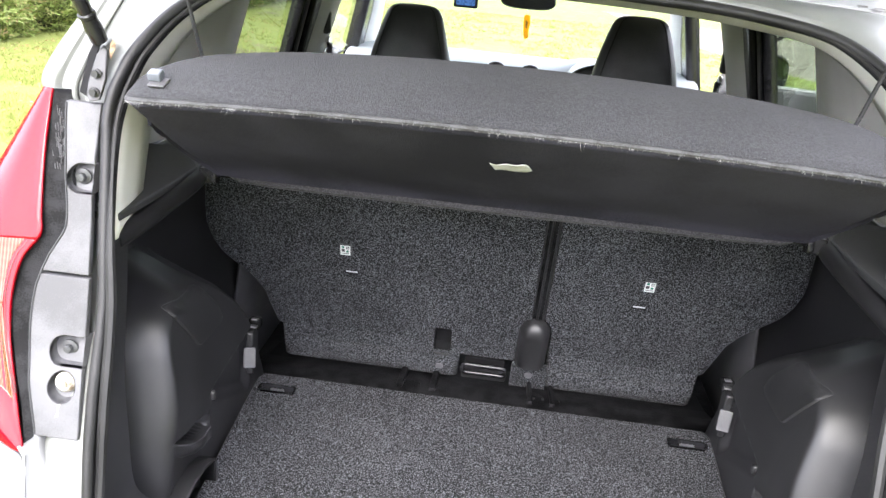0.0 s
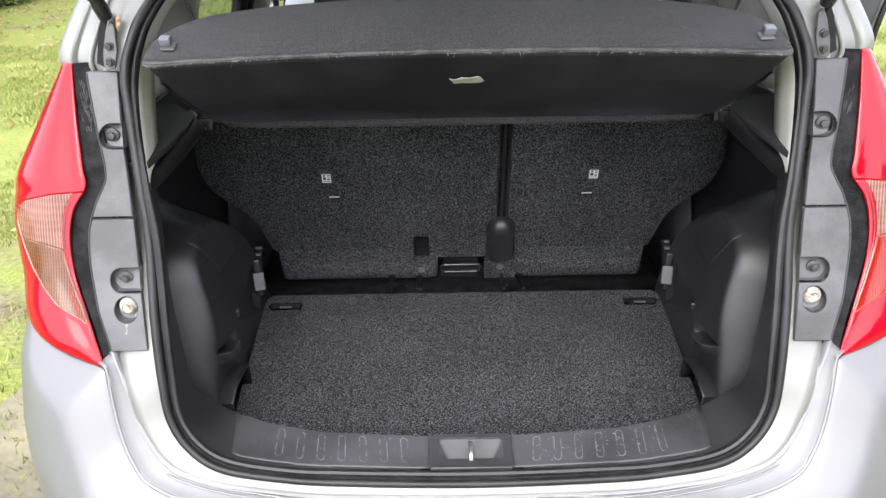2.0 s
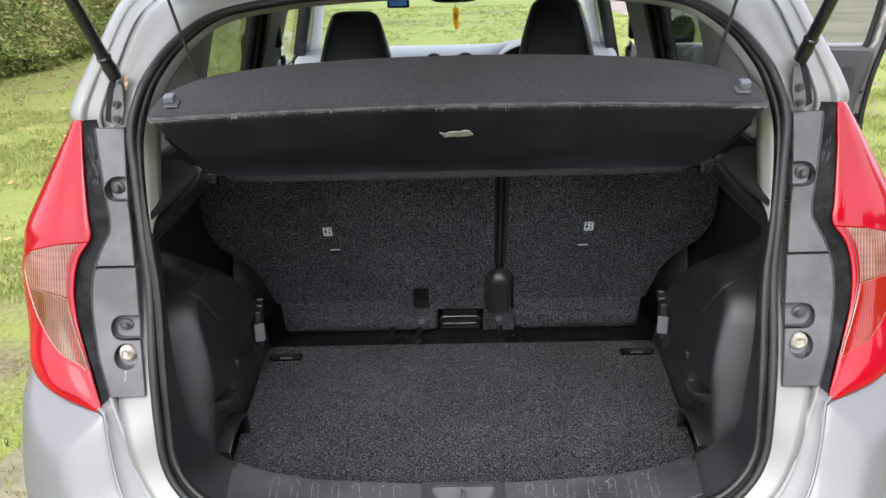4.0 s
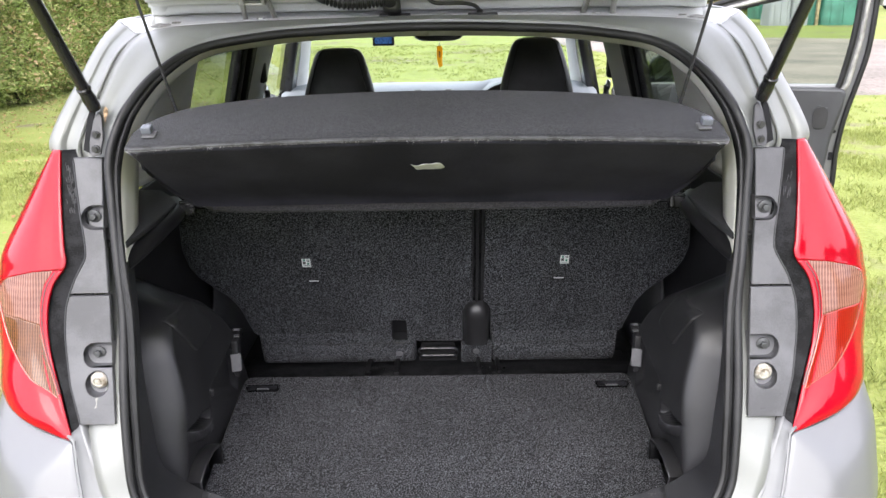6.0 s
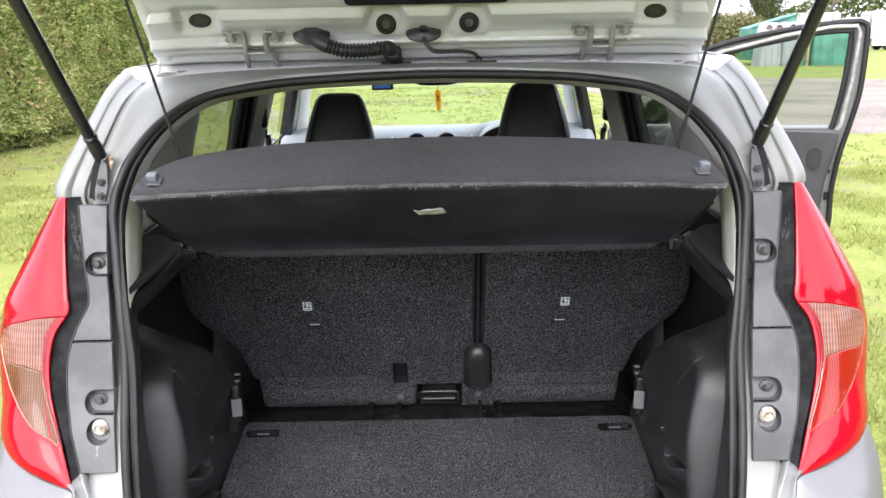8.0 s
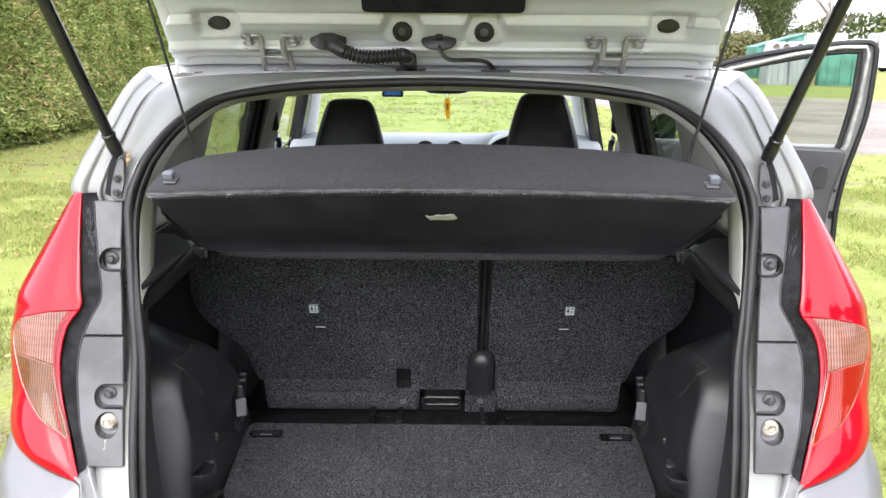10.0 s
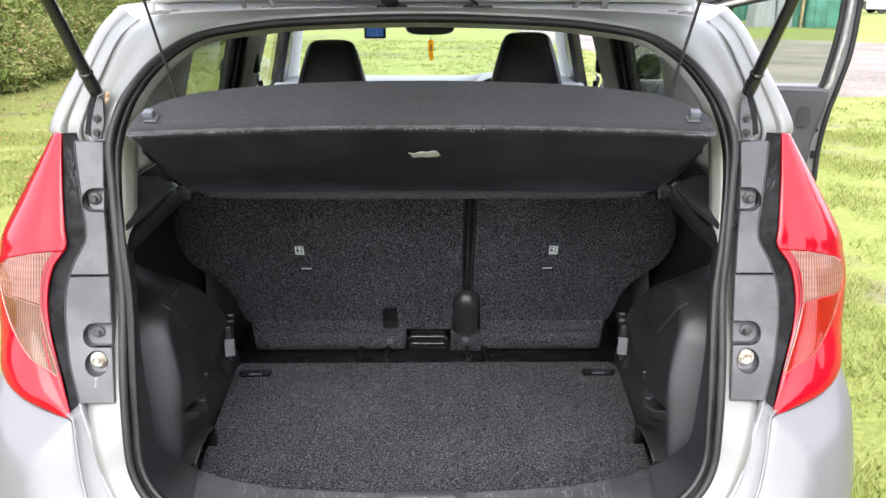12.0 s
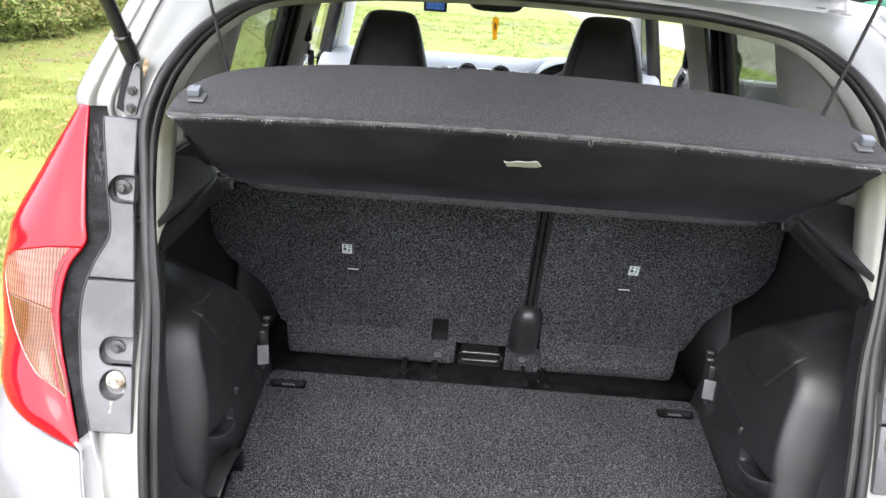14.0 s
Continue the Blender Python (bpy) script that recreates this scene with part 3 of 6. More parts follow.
for s in (-1, 1):
    lamp = holder("tail_light", (s * .72, .08, .82), car)
    lamp["label"] = "red rear lamp cluster with a clear and amber indicator"
    part("red_lens", lamp_patch(s, 0.0, 1.0, lambda c: 0, window_top), "red", lamp, "glossy red upper lens", thick=.004)
    part("lower_red_lens", lamp_patch(s, 0.0, 1.0, lambda c: window_top(c) + .01, lambda c: 9, nr=60), "red", lamp, "glossy red lower lens", thick=.004)
    part("indicator_lens", window_patch(s, 0), "amber", lamp, "clear pinkish fluted lens", thick=.003)
    part("amber_lens", window_patch(s, 1), "orange" if s < 0 else "orange_red", lamp, "brown amber lens" if s < 0 else "orange red lens", thick=.003)
    part("inner_groove", tube([lamp_point(s, r, window_c(r)[0] - .018, .001) for r in np.linspace(3.3, 7.2, 60)], .0022, 6), "dark_red", lamp)
    part("lens_edge", tube([lamp_point(s, r, window_c(r)[0], .0022) for r in np.linspace(3.3, 7.3, 50)], .0010, 5), "lens_line", lamp)
    part("lens_edge", tube([lamp_point(s, r, window_c(r)[1], .0022) for r in np.linspace(3.4, 7.3, 60)], .0013, 5), "lens_line", lamp)
    part("moulded_line", tube([lamp_point(s, lerp_at(c, [.02, .21, .39, .55], [8.4, 8.0, 7.4, 6.5]), c, .0012) for c in np.linspace(.03, .55, 40)], .0010, 5), "red_edge", lamp)
    back = [[lamp_point(s, r, c, -.03) for c in (0, .5, 1)] for r in np.linspace(0, 9, 20)]
    part("lamp_housing", loft(back), "gasket", lamp)
    zs = np.linspace(.817, 1.286, 60)
    g = [[side(s, (lerp_at(z, LZ, LX) + .014, rear(z) + .008, z)) for z in zs],
         [side(s, (lerp_at(z, LZ, LX) + .005, rear(z) + .002, z)) for z in zs],
         [side(s, (lerp_at(z, LZ, LX) - .004, rear(z) + .006, z)) for z in zs],
         [side(s, (lerp_at(z, GZ, GX) + .003, rear(z) + .010, z)) for z in zs],
         [side(s, (lerp_at(z, GZ, GX) - .006, rear(z) + .012, z)) for z in zs]]
    part("lamp_gasket", loft(g), "gasket", car, "scuffed black strip beside the tail light", thick=.003)

    def onto(u, v, w, s=s):
        return Vector((s * u, rear(v) - .004 + w, v))

    def bay(cx, cz, edge_x):
        """A recess round a bolt, open towards the seal."""
        arc = [(cx + .004 + .0195 * math.sin(a), cz - .0195 * math.cos(a)) for a in np.linspace(0, math.pi, 12)]
        return [(edge_x - .001, cz - .0195)] + arc + [(edge_x + .001, cz + .0195)]
    upper = [(.590, 1.274)] + [(lerp_at(z, GZ, GX), z) for z in np.linspace(1.274, 1.05, 34)] + [(.570, 1.05), (.576, 1.12)] + bay(.597, 1.176, .5815) + [(.584, 1.2)]
    lower = [(.569, 1.046)] + [(lerp_at(z, GZ, GX), z) for z in np.linspace(1.046, .840, 30)] + [(.551, .840), (.557, .9)] + bay(.590, .949, .562) + [(.5645, .985)]
    pockets = ((upper, [], [bay(.597, 1.176, .5815)], "pillar_trim"), (lower, [rounded(.040, .041, .0199, cx=.586, cy=.904)], [bay(.590, .949, .562)], "pillar_trim"))
    for outline, holes, bays, name in pockets:
        trim = part(name, plate(outline, onto, .010, holes), "trim_grey", car, "slate grey plastic trim with bolt recesses", bevel=.0015)
        for h in holes + bays:
            bm = loft([[onto(u, v, 0) for u, v in h], [onto(u, v, .019) for u, v in h]], closed=True)
            bm.faces.new([bm.verts.new(onto(u, v, .0185)) for u, v in h])
            part("recess", bm, "dark_grey", trim)
    lip_line = [onto(lerp_at(z, GZ, GX) - .0012, z, -.0006) for z in np.linspace(.842, 1.272, 90)]
    part("trim_lip", tube(lip_line, .0014, 6), "ledge_grey", trim)
    if s > 0:  # moulded marks too small to read
        for cx, cz, w, h in ((.559, .872, .003, .030), (.583, .852, .018, .003)):
            part("moulded_mark", plate(rounded(w, h, .001, 2, cx=cx, cy=cz), lambda u, v, w: onto(u, v, -.0008 + w), .0012), "scuff_grey", trim)
    else:
        part("pale_scuff", plate([(.583, .884), (.588, .882), (.586, .873), (.589, .866), (.584, .868), (.585, .877)], lambda u, v, w: onto(u, v, -.0006 + w), .0010), "dust", trim)
    wear = random.Random(17 + s)
    bm = bmesh.new()
    for _ in range(34 if s < 0 else 10):  # scuffed skin of the strip near its upper end
        z, k = wear.uniform(1.185, 1.262), wear.uniform(.25, .8)
        x = lerp_at(z, GZ, GX) + (lerp_at(z, LZ, LX) - lerp_at(z, GZ, GX)) * k
        turn, ln = wear.uniform(-1.2, 1.2), wear.uniform(.003, .008)
        arc = [side(s, (x + ln * .5 * math.sin(turn + .9 * t), rear(z + ln * t) + .0052, z + ln * t)) for t in (-1, -.5, 0, .5, 1)]
        tube(arc, .0007, 5, bm=bm)
    tagged(part("scuffed_skin", bm, "scuff_grey", car, "wrinkled scuffs on the black strip"), kind="stuff")
    for x, z in ((.604, 1.175), (.592, .947)):
        m = Matrix.Translation(side(s, (x, rear(z) + .0135, z))) @ Matrix.Rotation(radians(90), 4, "X")
        bolt = part("lamp_bolt", lathe([(.012, 0), (.012, .003), (.0105, .004)], m, 20), "dull_steel", car, "steel flange bolt")
        part("bolt_head", lathe([(.0065, .003), (.0065, .010), (.0055, .011)], m, 6), "dull_steel", bolt)
    m = Matrix.Translation(side(s, (.586, rear(.906) + .0135, .906))) @ Matrix.Rotation(radians(90), 4, "X")
    capring = part("trim_cap", lathe([(.0155, 0), (.0155, .006), (.013, .011), (.009, .013), (.008, .010)], m, 24), "cap", car, "dirty white plastic cap")
    part("cap_socket", lathe([(.005, .009), (.005, .0124), (.0035, .0128)], m, 6), "cap", capring)

    # strut bracket on the pillar
    def strut_face(u, v, w, s=s):
        return Vector((s * u, rear(v) - .011 - w, v))
    bracket = part("strut_bracket", plate([(.588, 1.281), (.602, 1.278), (.608, 1.285), (.610, 1.302), (.606, 1.340), (.599, 1.353), (.591, 1.346), (.585, 1.308)], strut_face, .006), "scuff_grey", car, "dark grey steel strut bracket", bevel=.0015)
    for x, z in ((.5985, 1.315), (.5965, 1.291)):
        m = Matrix.Translation(strut_face(x, z, .006)) @ Matrix.Rotation(radians(90), 4, "X")
        part("bracket_bolt", lathe([(.0075, 0), (.0075, .003), (.005, .0035), (.005, .008)], m, 12), "scuff_grey", bracket)
    # flat near-black plate drawn as the shaded slot beside the bracket
    part("bracket_slot", plate([(.608, 1.284), (.620, 1.289), (.618, 1.340), (.613, 1.362), (.603, 1.358), (.607, 1.338)], lambda u, v, w: strut_face(u, v, w + .001), .003), "void", bracket)
    # gas strut
    a, b = side(s, (.6052, .173, 1.371)), side(s, (.632, -.085, 1.775))
    strut = part("gas_strut", tube([a, a.lerp(b, .05), a.lerp(b, .06), a.lerp(b, .98)], [.010, .010, .0105, .0105], 14), "gloss_black", car, "black gas strut holding up the tailgate")
    part("strut_end", tube([a - (b - a) * .03, a + (b - a) * .015, a + (b - a) * .05], [.012, .013, .011], 12), "gloss_black", strut)
    part("strut_collar", tube([a.lerp(b, .052), a.lerp(b, .056), a.lerp(b, .066), a.lerp(b, .070)], [.0108, .0128, .0128, .0108], 14), "gloss_black", strut)
    part("ball_stud", tube([a + Vector((0, .02, 0)), a], .006, 8), "steel", strut)
    # silver corner between the pillar and the roof, and the quarter panel
    O = [outer[11 * K].lerp(outer[10 * K], .35)] + [outer[i * K] for i in range(11, 16)]
    D = [(.680, .196, 1.262), (.700, .185, 1.287), (.690, .205, 1.33), (.672, .285, 1.402), (.662, .375, 1.466), (.650, .455, 1.505)]
    E = [(.750, .50, 1.24), (.745, .50, 1.27), (.722, .52, 1.33), (.690, .56, 1.405), (.675, .62, 1.47), (.655, .68, 1.515)]
    Of, Df, Ef = (spline_at(q, 6) for q in (O, D, E))
    shape = ((0, 0), (.05, -.003), (.09, -.0025), (.12, .004), (.15, .0085), (.25, .0095), (.38, .0085), (.50, .0065), (.54, .0035), (.58, -.003), (.64, -.0065), (.75, -.009), (.88, -.007))
    rows = [[a.lerp(b, w) + Vector((0, dy, 0)) for a, b in zip(Of, Df)] for w, dy in shape]
    rows += [Df, [a.lerp(b, .2) + Vector((.006, 0, 0)) for a, b in zip(Df, Ef)], Ef]
    part("rear_pillar", loft([[side(s, q) for q in r] for r in rows]), "frame_silver", car, "silver painted rear pillar with a drain channel", thick=.004)
    rust = side(s, (.586, rear(1.345) - .006, 1.352))
    if s < 0:
        part("rust_mark", plate([(0.0, .009), (.004, .005), (.005, -.004), (.002, -.010), (.001, -.018), (-.002, -.009), (-.004, .003)], lambda u, v, w: rust + Vector((u, .46 * v - w - .004, v)), .0006), "rust", car)

# bumper
T = [(.835, .30, .88), (.82, .15, .875), (.792, .05, .866), (.745, -.005, .843), (.69, -.035, .829), (.618, -.066, .820), (.607, -.092, .769), (.592, -.118, .713),
     (.572, -.140, .676), (.54, -.160, .645), (.45, -.178, .618), (.25, -.190, .596), (0, -.195, .588)]
B2 = [(.84, .3, .83), (.832, .15, .82), (.812, .025, .805), (.775, -.035, .79), (.732, -.075, .77), (.69, -.105, .76), (.672, -.130, .715), (.655, -.158, .665), (.635, -.183, .628),
      (.585, -.206, .600), (.465, -.222, .580), (.25, -.233, .567), (0, -.238, .563)]
B3 = [(.845, .3, .7), (.84, .15, .69), (.822, .0, .68), (.79, -.07, .665), (.755, -.12, .645), (.72, -.155, .62), (.70, -.175, .59), (.68, -.195, .56), (.655, -.213, .535),
      (.60, -.232, .515), (.47, -.25, .5), (.25, -.262, .49), (0, -.267, .488)]
B4 = [(x, y + .0, z * .0 + .40 + .02 * (x > .7)) for x, y, z in B3]
B5 = [(x * .97, y + .04, .27) for x, y, z in B3]
edge_line = spline_at(T[:6], 6) + spline_at(T[5:], 6)[1:]  # sharp corner at the lamp's tip
rows = [both(list(reversed(q))) for q in [edge_line] + [spline_at(list(q), 6) for q in (B2, B3, B4, B5)]]
full = []
for a, b in zip(rows, rows[1:]):
    full += [[p.lerp(q, w) for p, q in zip(a, b)] for w in (0, .33, .66)]
bumper = part("bumper", loft(full + [rows[-1]]), "silver", car, "silver painted rear bumper", thick=.004, subdiv=1)
part("bumper_lip", tube(both(list(reversed(edge_line[30:]))), .0022, 8), "silver", bumper, "bright rolled edge of the bumper")
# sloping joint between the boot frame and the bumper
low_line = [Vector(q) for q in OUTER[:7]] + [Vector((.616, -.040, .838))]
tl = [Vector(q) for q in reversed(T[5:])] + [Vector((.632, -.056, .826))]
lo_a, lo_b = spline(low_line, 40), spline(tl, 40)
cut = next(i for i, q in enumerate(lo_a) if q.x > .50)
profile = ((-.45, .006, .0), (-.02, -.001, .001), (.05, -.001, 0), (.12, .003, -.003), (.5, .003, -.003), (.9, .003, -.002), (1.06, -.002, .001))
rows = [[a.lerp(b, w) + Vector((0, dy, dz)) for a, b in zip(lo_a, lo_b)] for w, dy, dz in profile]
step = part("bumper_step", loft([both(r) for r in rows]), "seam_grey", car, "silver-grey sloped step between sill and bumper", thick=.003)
def dip(x):
    """How far the pressed lines swing out between the clips: 0 at a clip, 1 midway."""
    return .5 + .5 * math.cos(25.1 * x) if abs(x) < .25 else 1 - .6 * ease(.25, .5, abs(x))


for w0, w1 in ((.02, .22), (.22, .24)):
    wave = [a.lerp(b, w0 + w1 * dip(a.x)) + Vector((0, 0, .0008)) for a, b in zip(both(lo_a[:cut + 1]), both(lo_b[:cut + 1]))]
    part("step_ridge", tube(wave, .0016, 6), "silver", step)
for x in (-.125, .125):
    part("bumper_clip", box(x, -.161, .6025, .028, .006, .005), "gasket", bumper, bevel=.001)

# body sides, roof, bonnet, wheels: plain closed shell
for s in (-1, 1):
    stations = [(.16, (.820, .155, 1.02), (.812, .178, 1.09), (.765, .205, 1.18), (.70, .215, 1.285)),
                (.5, (.838, .5, 1.0), (.832, .5, 1.07), (.79, .5, 1.18), (.745, .5, 1.27)),
                (.86, (.842, .86, 1.0), (.838, .86, 1.07), (.80, .86, 1.12), (.79, .86, 1.14))]
    rows = []
    for _, *pts in stations:
        low_pts = [(.80 if pts[0][1] < .3 else .84, pts[0][1] if pts[0][1] > .3 else .10, .87), (.845, max(.3, pts[0][1]), .70), (.845, max(.3, pts[0][1]), .45), (.80, max(.3, pts[0][1]), .25)]
        rows.append([side(s, q) for q in list(reversed(low_pts)) + list(pts)])
    part("quarter_panel", loft(rows), "silver", car, "silver painted rear quarter panel", thick=.004)
    sills = [[side(s, (x, y, z)) for x, z in ((.80, .25), (.845, .45), (.85, .7), (.842, 1.0), (.80, 1.10), (.725, 1.13))] for y in (.86, 1.2, 1.48)]
    part("rear_door", loft(sills), "silver", car, "silver rear door", thick=.006)
    if s < 0:
        part("front_door", loft([[side(s, (x, y, z)) for x, z in ((.80, .25), (.845, .45), (.85, .7), (.842, 1.0), (.80, 1.10), (.725, 1.13))] for y in (1.485, 1.9, 2.35)]), "silver", car, "silver front door", thick=.006)
    else:
        part("door_sill", loft([[side(s, (x, y, z)) for x, z in ((.78, .25), (.80, .36), (.74, .38))] for y in (1.485, 1.9, 2.35)]), "silver", car, thick=.006)
    part("front_wing", loft([[side(s, (x, y, z)) for x, z in ((.79, .28), (.84, .45), (.845, .7), (.82, .95), (.72, 1.06 - .05 * (y - 2.35)))] for y in (2.36, 2.8, 3.3, 3.62)]), "silver", car, thick=.005)
    for y in (.55, 3.15):
        m = Matrix.Translation((s * .76, y, .30)) @ Matrix.Rotation(radians(90), 4, "Y")
        wheel = holder("wheel", (s * .76, y, 0), car)
        part("tyre", lathe([(.19, -.09), (.285, -.09), (.30, -.07), (.30, .07), (.285, .09), (.19, .09)], m, 32), "tyre", wheel)
        part("rim", lathe([(.03, s * .075), (.18, s * .085), (.195, s * .088), (.195, s * .05)], m, 24), "steel", wheel)
roof = [[Vector((x, y, z - .02 * abs(x / .6) ** 2.6)) for x in np.linspace(-.60, .60, 25)] for y, z in ((.545, 1.512), (.555, 1.535), (.58, 1.542), (.9, 1.56), (1.4, 1.575), (1.8, 1.56), (2.23, 1.525))]
part("roof_panel", loft(roof), "silver", car, "silver painted roof", thick=.006)
part("headlining", loft([[Vector((x, y, z - .05 - .02 * abs(x / .6) ** 2.6)) for x in np.linspace(-.58, .58, 21)] for y, z in ((.43, 1.520), (.6, 1.535), (.9, 1.555), (1.4, 1.565), (1.8, 1.55), (2.21, 1.515))]), "headlining", car, "pale fabric headlining", thick=.01)
part("bonnet", loft([[Vector((x, y, z - .06 * abs(x / .72) ** 3)) for x in np.linspace(-.72, .72, 15)] for y, z in ((2.98, 1.09), (3.3, 1.03), (3.6, .95), (3.78, .80))]), "silver", car, thick=.006)
part("front_bumper", loft([[Vector((.80 * math.sin(a), 3.55 + .32 * math.cos(a), z)) for a in np.linspace(-1.57, 1.57, 21)] for z in (.82, .6, .4, .26)]), "silver", car, thick=.006)
part("underbody", box(0, 1.85, .27, 1.5, 3.4, .04), "gasket", car)


# ---- boot interior ----
def skin_x(y, z):
    """Half width of the boot's side trim, with the wheel arch swelling inwards."""
    x0 = lerp_at(y, [-.1, .05, .12, .2, .4, .7], [.570, .600, .640, .672, .684, .690])
    top = lerp_at(y, [0, .12, .28, .38, .44, .49, .53, .57, .62, .70], [.945, .965, .972, .955, .928, .888, .838, .775, .68, .47])
    a = (y - .098 - .34 * (z - .70) - 5.0 * max(0.0, z - .835) ** 2) * .93
    b = (top - z) * lerp_at(y, [.3, .45, .55], [1.0, .80, .62])
    h = max(0.0, min(1.0, .5 + .5 * (b - a) / .05))
    d = b * (1 - h) + a * h - .05 * h * (1 - h)
    c = max(0.0, d / .050)
    swell = c if c < .85 else 1 - max(0, 1.15 - c) ** 2 / .6
    xin = lerp_at(y, [.1, .25, .5, .75], [.512, .508, .511, .520]) + .05 * ease(.72, .97, z)
    return x0 + (min(x0, xin) - x0) * swell


def slot_z(y):
    """Lower edge of the finger slot in the wheel arch."""
    return lerp_at(y, [.149, .175, .208, .250, .290, .310], [.703, .688, .671, .658, .647, .641])


def wall_x(y, z):
    """The same skin with its finger pocket and the sunken panel beside the catch."""
    a, n = (y - .149) / .141, z - slot_z(y)
    h = .030 * min(1.0, max(.02, a / .65))
    pocket = .026 * ease(-.002, .002, n) * (1 - ease(h - .007, h + .002, n)) * ease(.0, .08, a) * (1 - ease(.97, 1.05, a))
    top, low = .7115 + .10 * (y - .311), .686 - .485 * (y - .308)
    panel = .015 * (1 - ease(top - .004, top + .002, z)) * ease(low - .004, low + .03, z) * ease(.306, .316, y) * (1 - ease(.50, .53, y))
    return skin_x(y, z) + pocket + panel


for s in (-1, 1):
    fs, zs = np.linspace(0, 1, 210), np.linspace(.50, 1.125, 150)
    deep = lambda f, z: (rear(z) + .125) + (.96 - rear(z) - .125) * f
    trim = part("boot_side_trim", loft([[Vector((s * wall_x(deep(f, z), z), deep(f, z), z)) for z in zs] for f in fs]), "black", car, "black moulded plastic side trim over the wheel arch", thick=.004)

    def on_wall(y, z, off, s=s):
        return Vector((s * (skin_x(y, z) - off), y, z))
    # service lid
    loop = [(.412, .812), (.405, .850), (.376, .884), (.354, .913), (.262, .914), (.246, .910), (.243, .897), (.264, .866), (.284, .830), (.291, .817), (.305, .812)]
    for _ in range(3):
        loop = [q for a, b in zip(loop, loop[1:] + loop[:1]) for q in ((a[0] * .84 + b[0] * .16, a[1] * .84 + b[1] * .16), (a[0] * .16 + b[0] * .84, a[1] * .16 + b[1] * .84))]
    cy, cz = .338, .858

    def lid_at(q, k):
        return cy + (q[0] - cy) * k, cz + (q[1] - cz) * k
    part("service_lid", loft([[on_wall(*lid_at(q, k), o) for q in loop] for k, o in ((1.0, .0002), (.985, .0048), (.965, .0066), (.93, .0072), (.75, .0072), (.5, .0072), (.25, .0072), (.01, .0072))], closed=True), "black", trim, "flush black access lid")
    part("lid_gap", tube([on_wall(*lid_at(q, 1.008), .0002) for q in loop], .0011, 6, closed=True), "void", trim)
    # paler tube draws the light on the lid's rim
    part("lid_edge_glint", tube([on_wall(*lid_at(q, .985), .0045) for q in loop], .0009, 6, closed=True), "ledge_grey", trim)
    # lip under the finger pocket
    lip, crest = [], []
    for a in np.linspace(0, 1, 40):
        y, g = .146 + .146 * a, ease(0, .30, a) * (1 - .55 * ease(.6, 1.0, a))
        z = slot_z(y)
        lip.append([on_wall(y + dy, z - dz, o * g + k) for dz, dy, o, k in ((-.001, 0, 0, -.014), (0, 0, .009, -.001), (.002, 0, .013, 0), (.005, 0, .0155, 0), (.012, .001, .0165, 0), (.021, .002, .0145, 0), (.028, .003, .0105, 0), (.032, .003, .004, -.001), (.034, .003, 0, -.004))])
        crest.append(on_wall(y, z - .0025, .0138 * g))
    part("pocket_lip", loft(lip), "black", trim, "smooth lip of the finger pocket")
    # paler bead draws the highlight along the lip's top
    part("lip_crest_glint", tube(crest[4:], .0011, 6), "dark_grey", trim)
    p = on_wall(.536, .673, .004)
    catch = part("cargo_catch", box(p.x, p.y, p.z + .01, .016, .05, .10, Matrix.Rotation(s * radians(-8), 4, "Z")), "black", trim, "black catch with a satin plate", bevel=.004)
    part("catch_plate", box(p.x - s * .007, p.y - .034, p.z + .006, .026, .004, .046, Matrix.Rotation(s * radians(-17), 4, "Z") @ Matrix.Rotation(radians(-12), 4, "X")), "plate", catch, "satin grey plate", bevel=.002)
    part("catch_top", box(p.x + s * .004, p.y + .03, p.z + .056, .026, .03, .022), "gasket", catch, bevel=.004)
    for dy, dz in ((-.004, .066), (.004, .080)):
        part("catch_lug", box(p.x - s * .006, p.y + dy, p.z + dz, .014, .010, .004), "dark_grey", catch, bevel=.001)
    q = on_wall(.313, .702, .002)
    part("lashing_stop", box(q.x, q.y, q.z, .014, .012, .018), "black", trim, bevel=.003)
    # corner pocket beside the floor board
    part("corner_pocket", loft([[on_wall(y, z, o) for y, z in ((.12, .55), (.12, .60), (.15, .618), (.20, .622), (.245, .61), (.245, .55))] for o in (-.02, .03, .034)]), "black", trim, thick=.004)
    part("corner_fill", loft([[Vector((s * x, y, z)) for x, z in ((.478, .549), (.50, .551), (.53, .560), (.56, .590))] for y in (.04, .10, .16, .225)]), "black", trim, thick=.004)
    # ledge that carries the shelf
    edge = [(.548, .10), (.546, .20), (.548, .30), (.552, .38), (.575, .425), (.63, .50), (.74, .50), (.74, .10)]
    ledge = part("shelf_ledge", plate(edge, lambda u, v, w: Vector((s * u, v, 1.128 - w)), .012), "ledge_grey", car, "dark grey ledge that carries the parcel shelf", bevel=.003)
    roll = spline([side(s, q) for q in ((.562, .10, 1.086), (.554, .15, 1.092), (.549, .25, 1.100), (.552, .38, 1.108), (.585, .45, 1.108))], 30)
    part("ledge_roll", tube(roll, .017, 12), "roll_black", ledge)
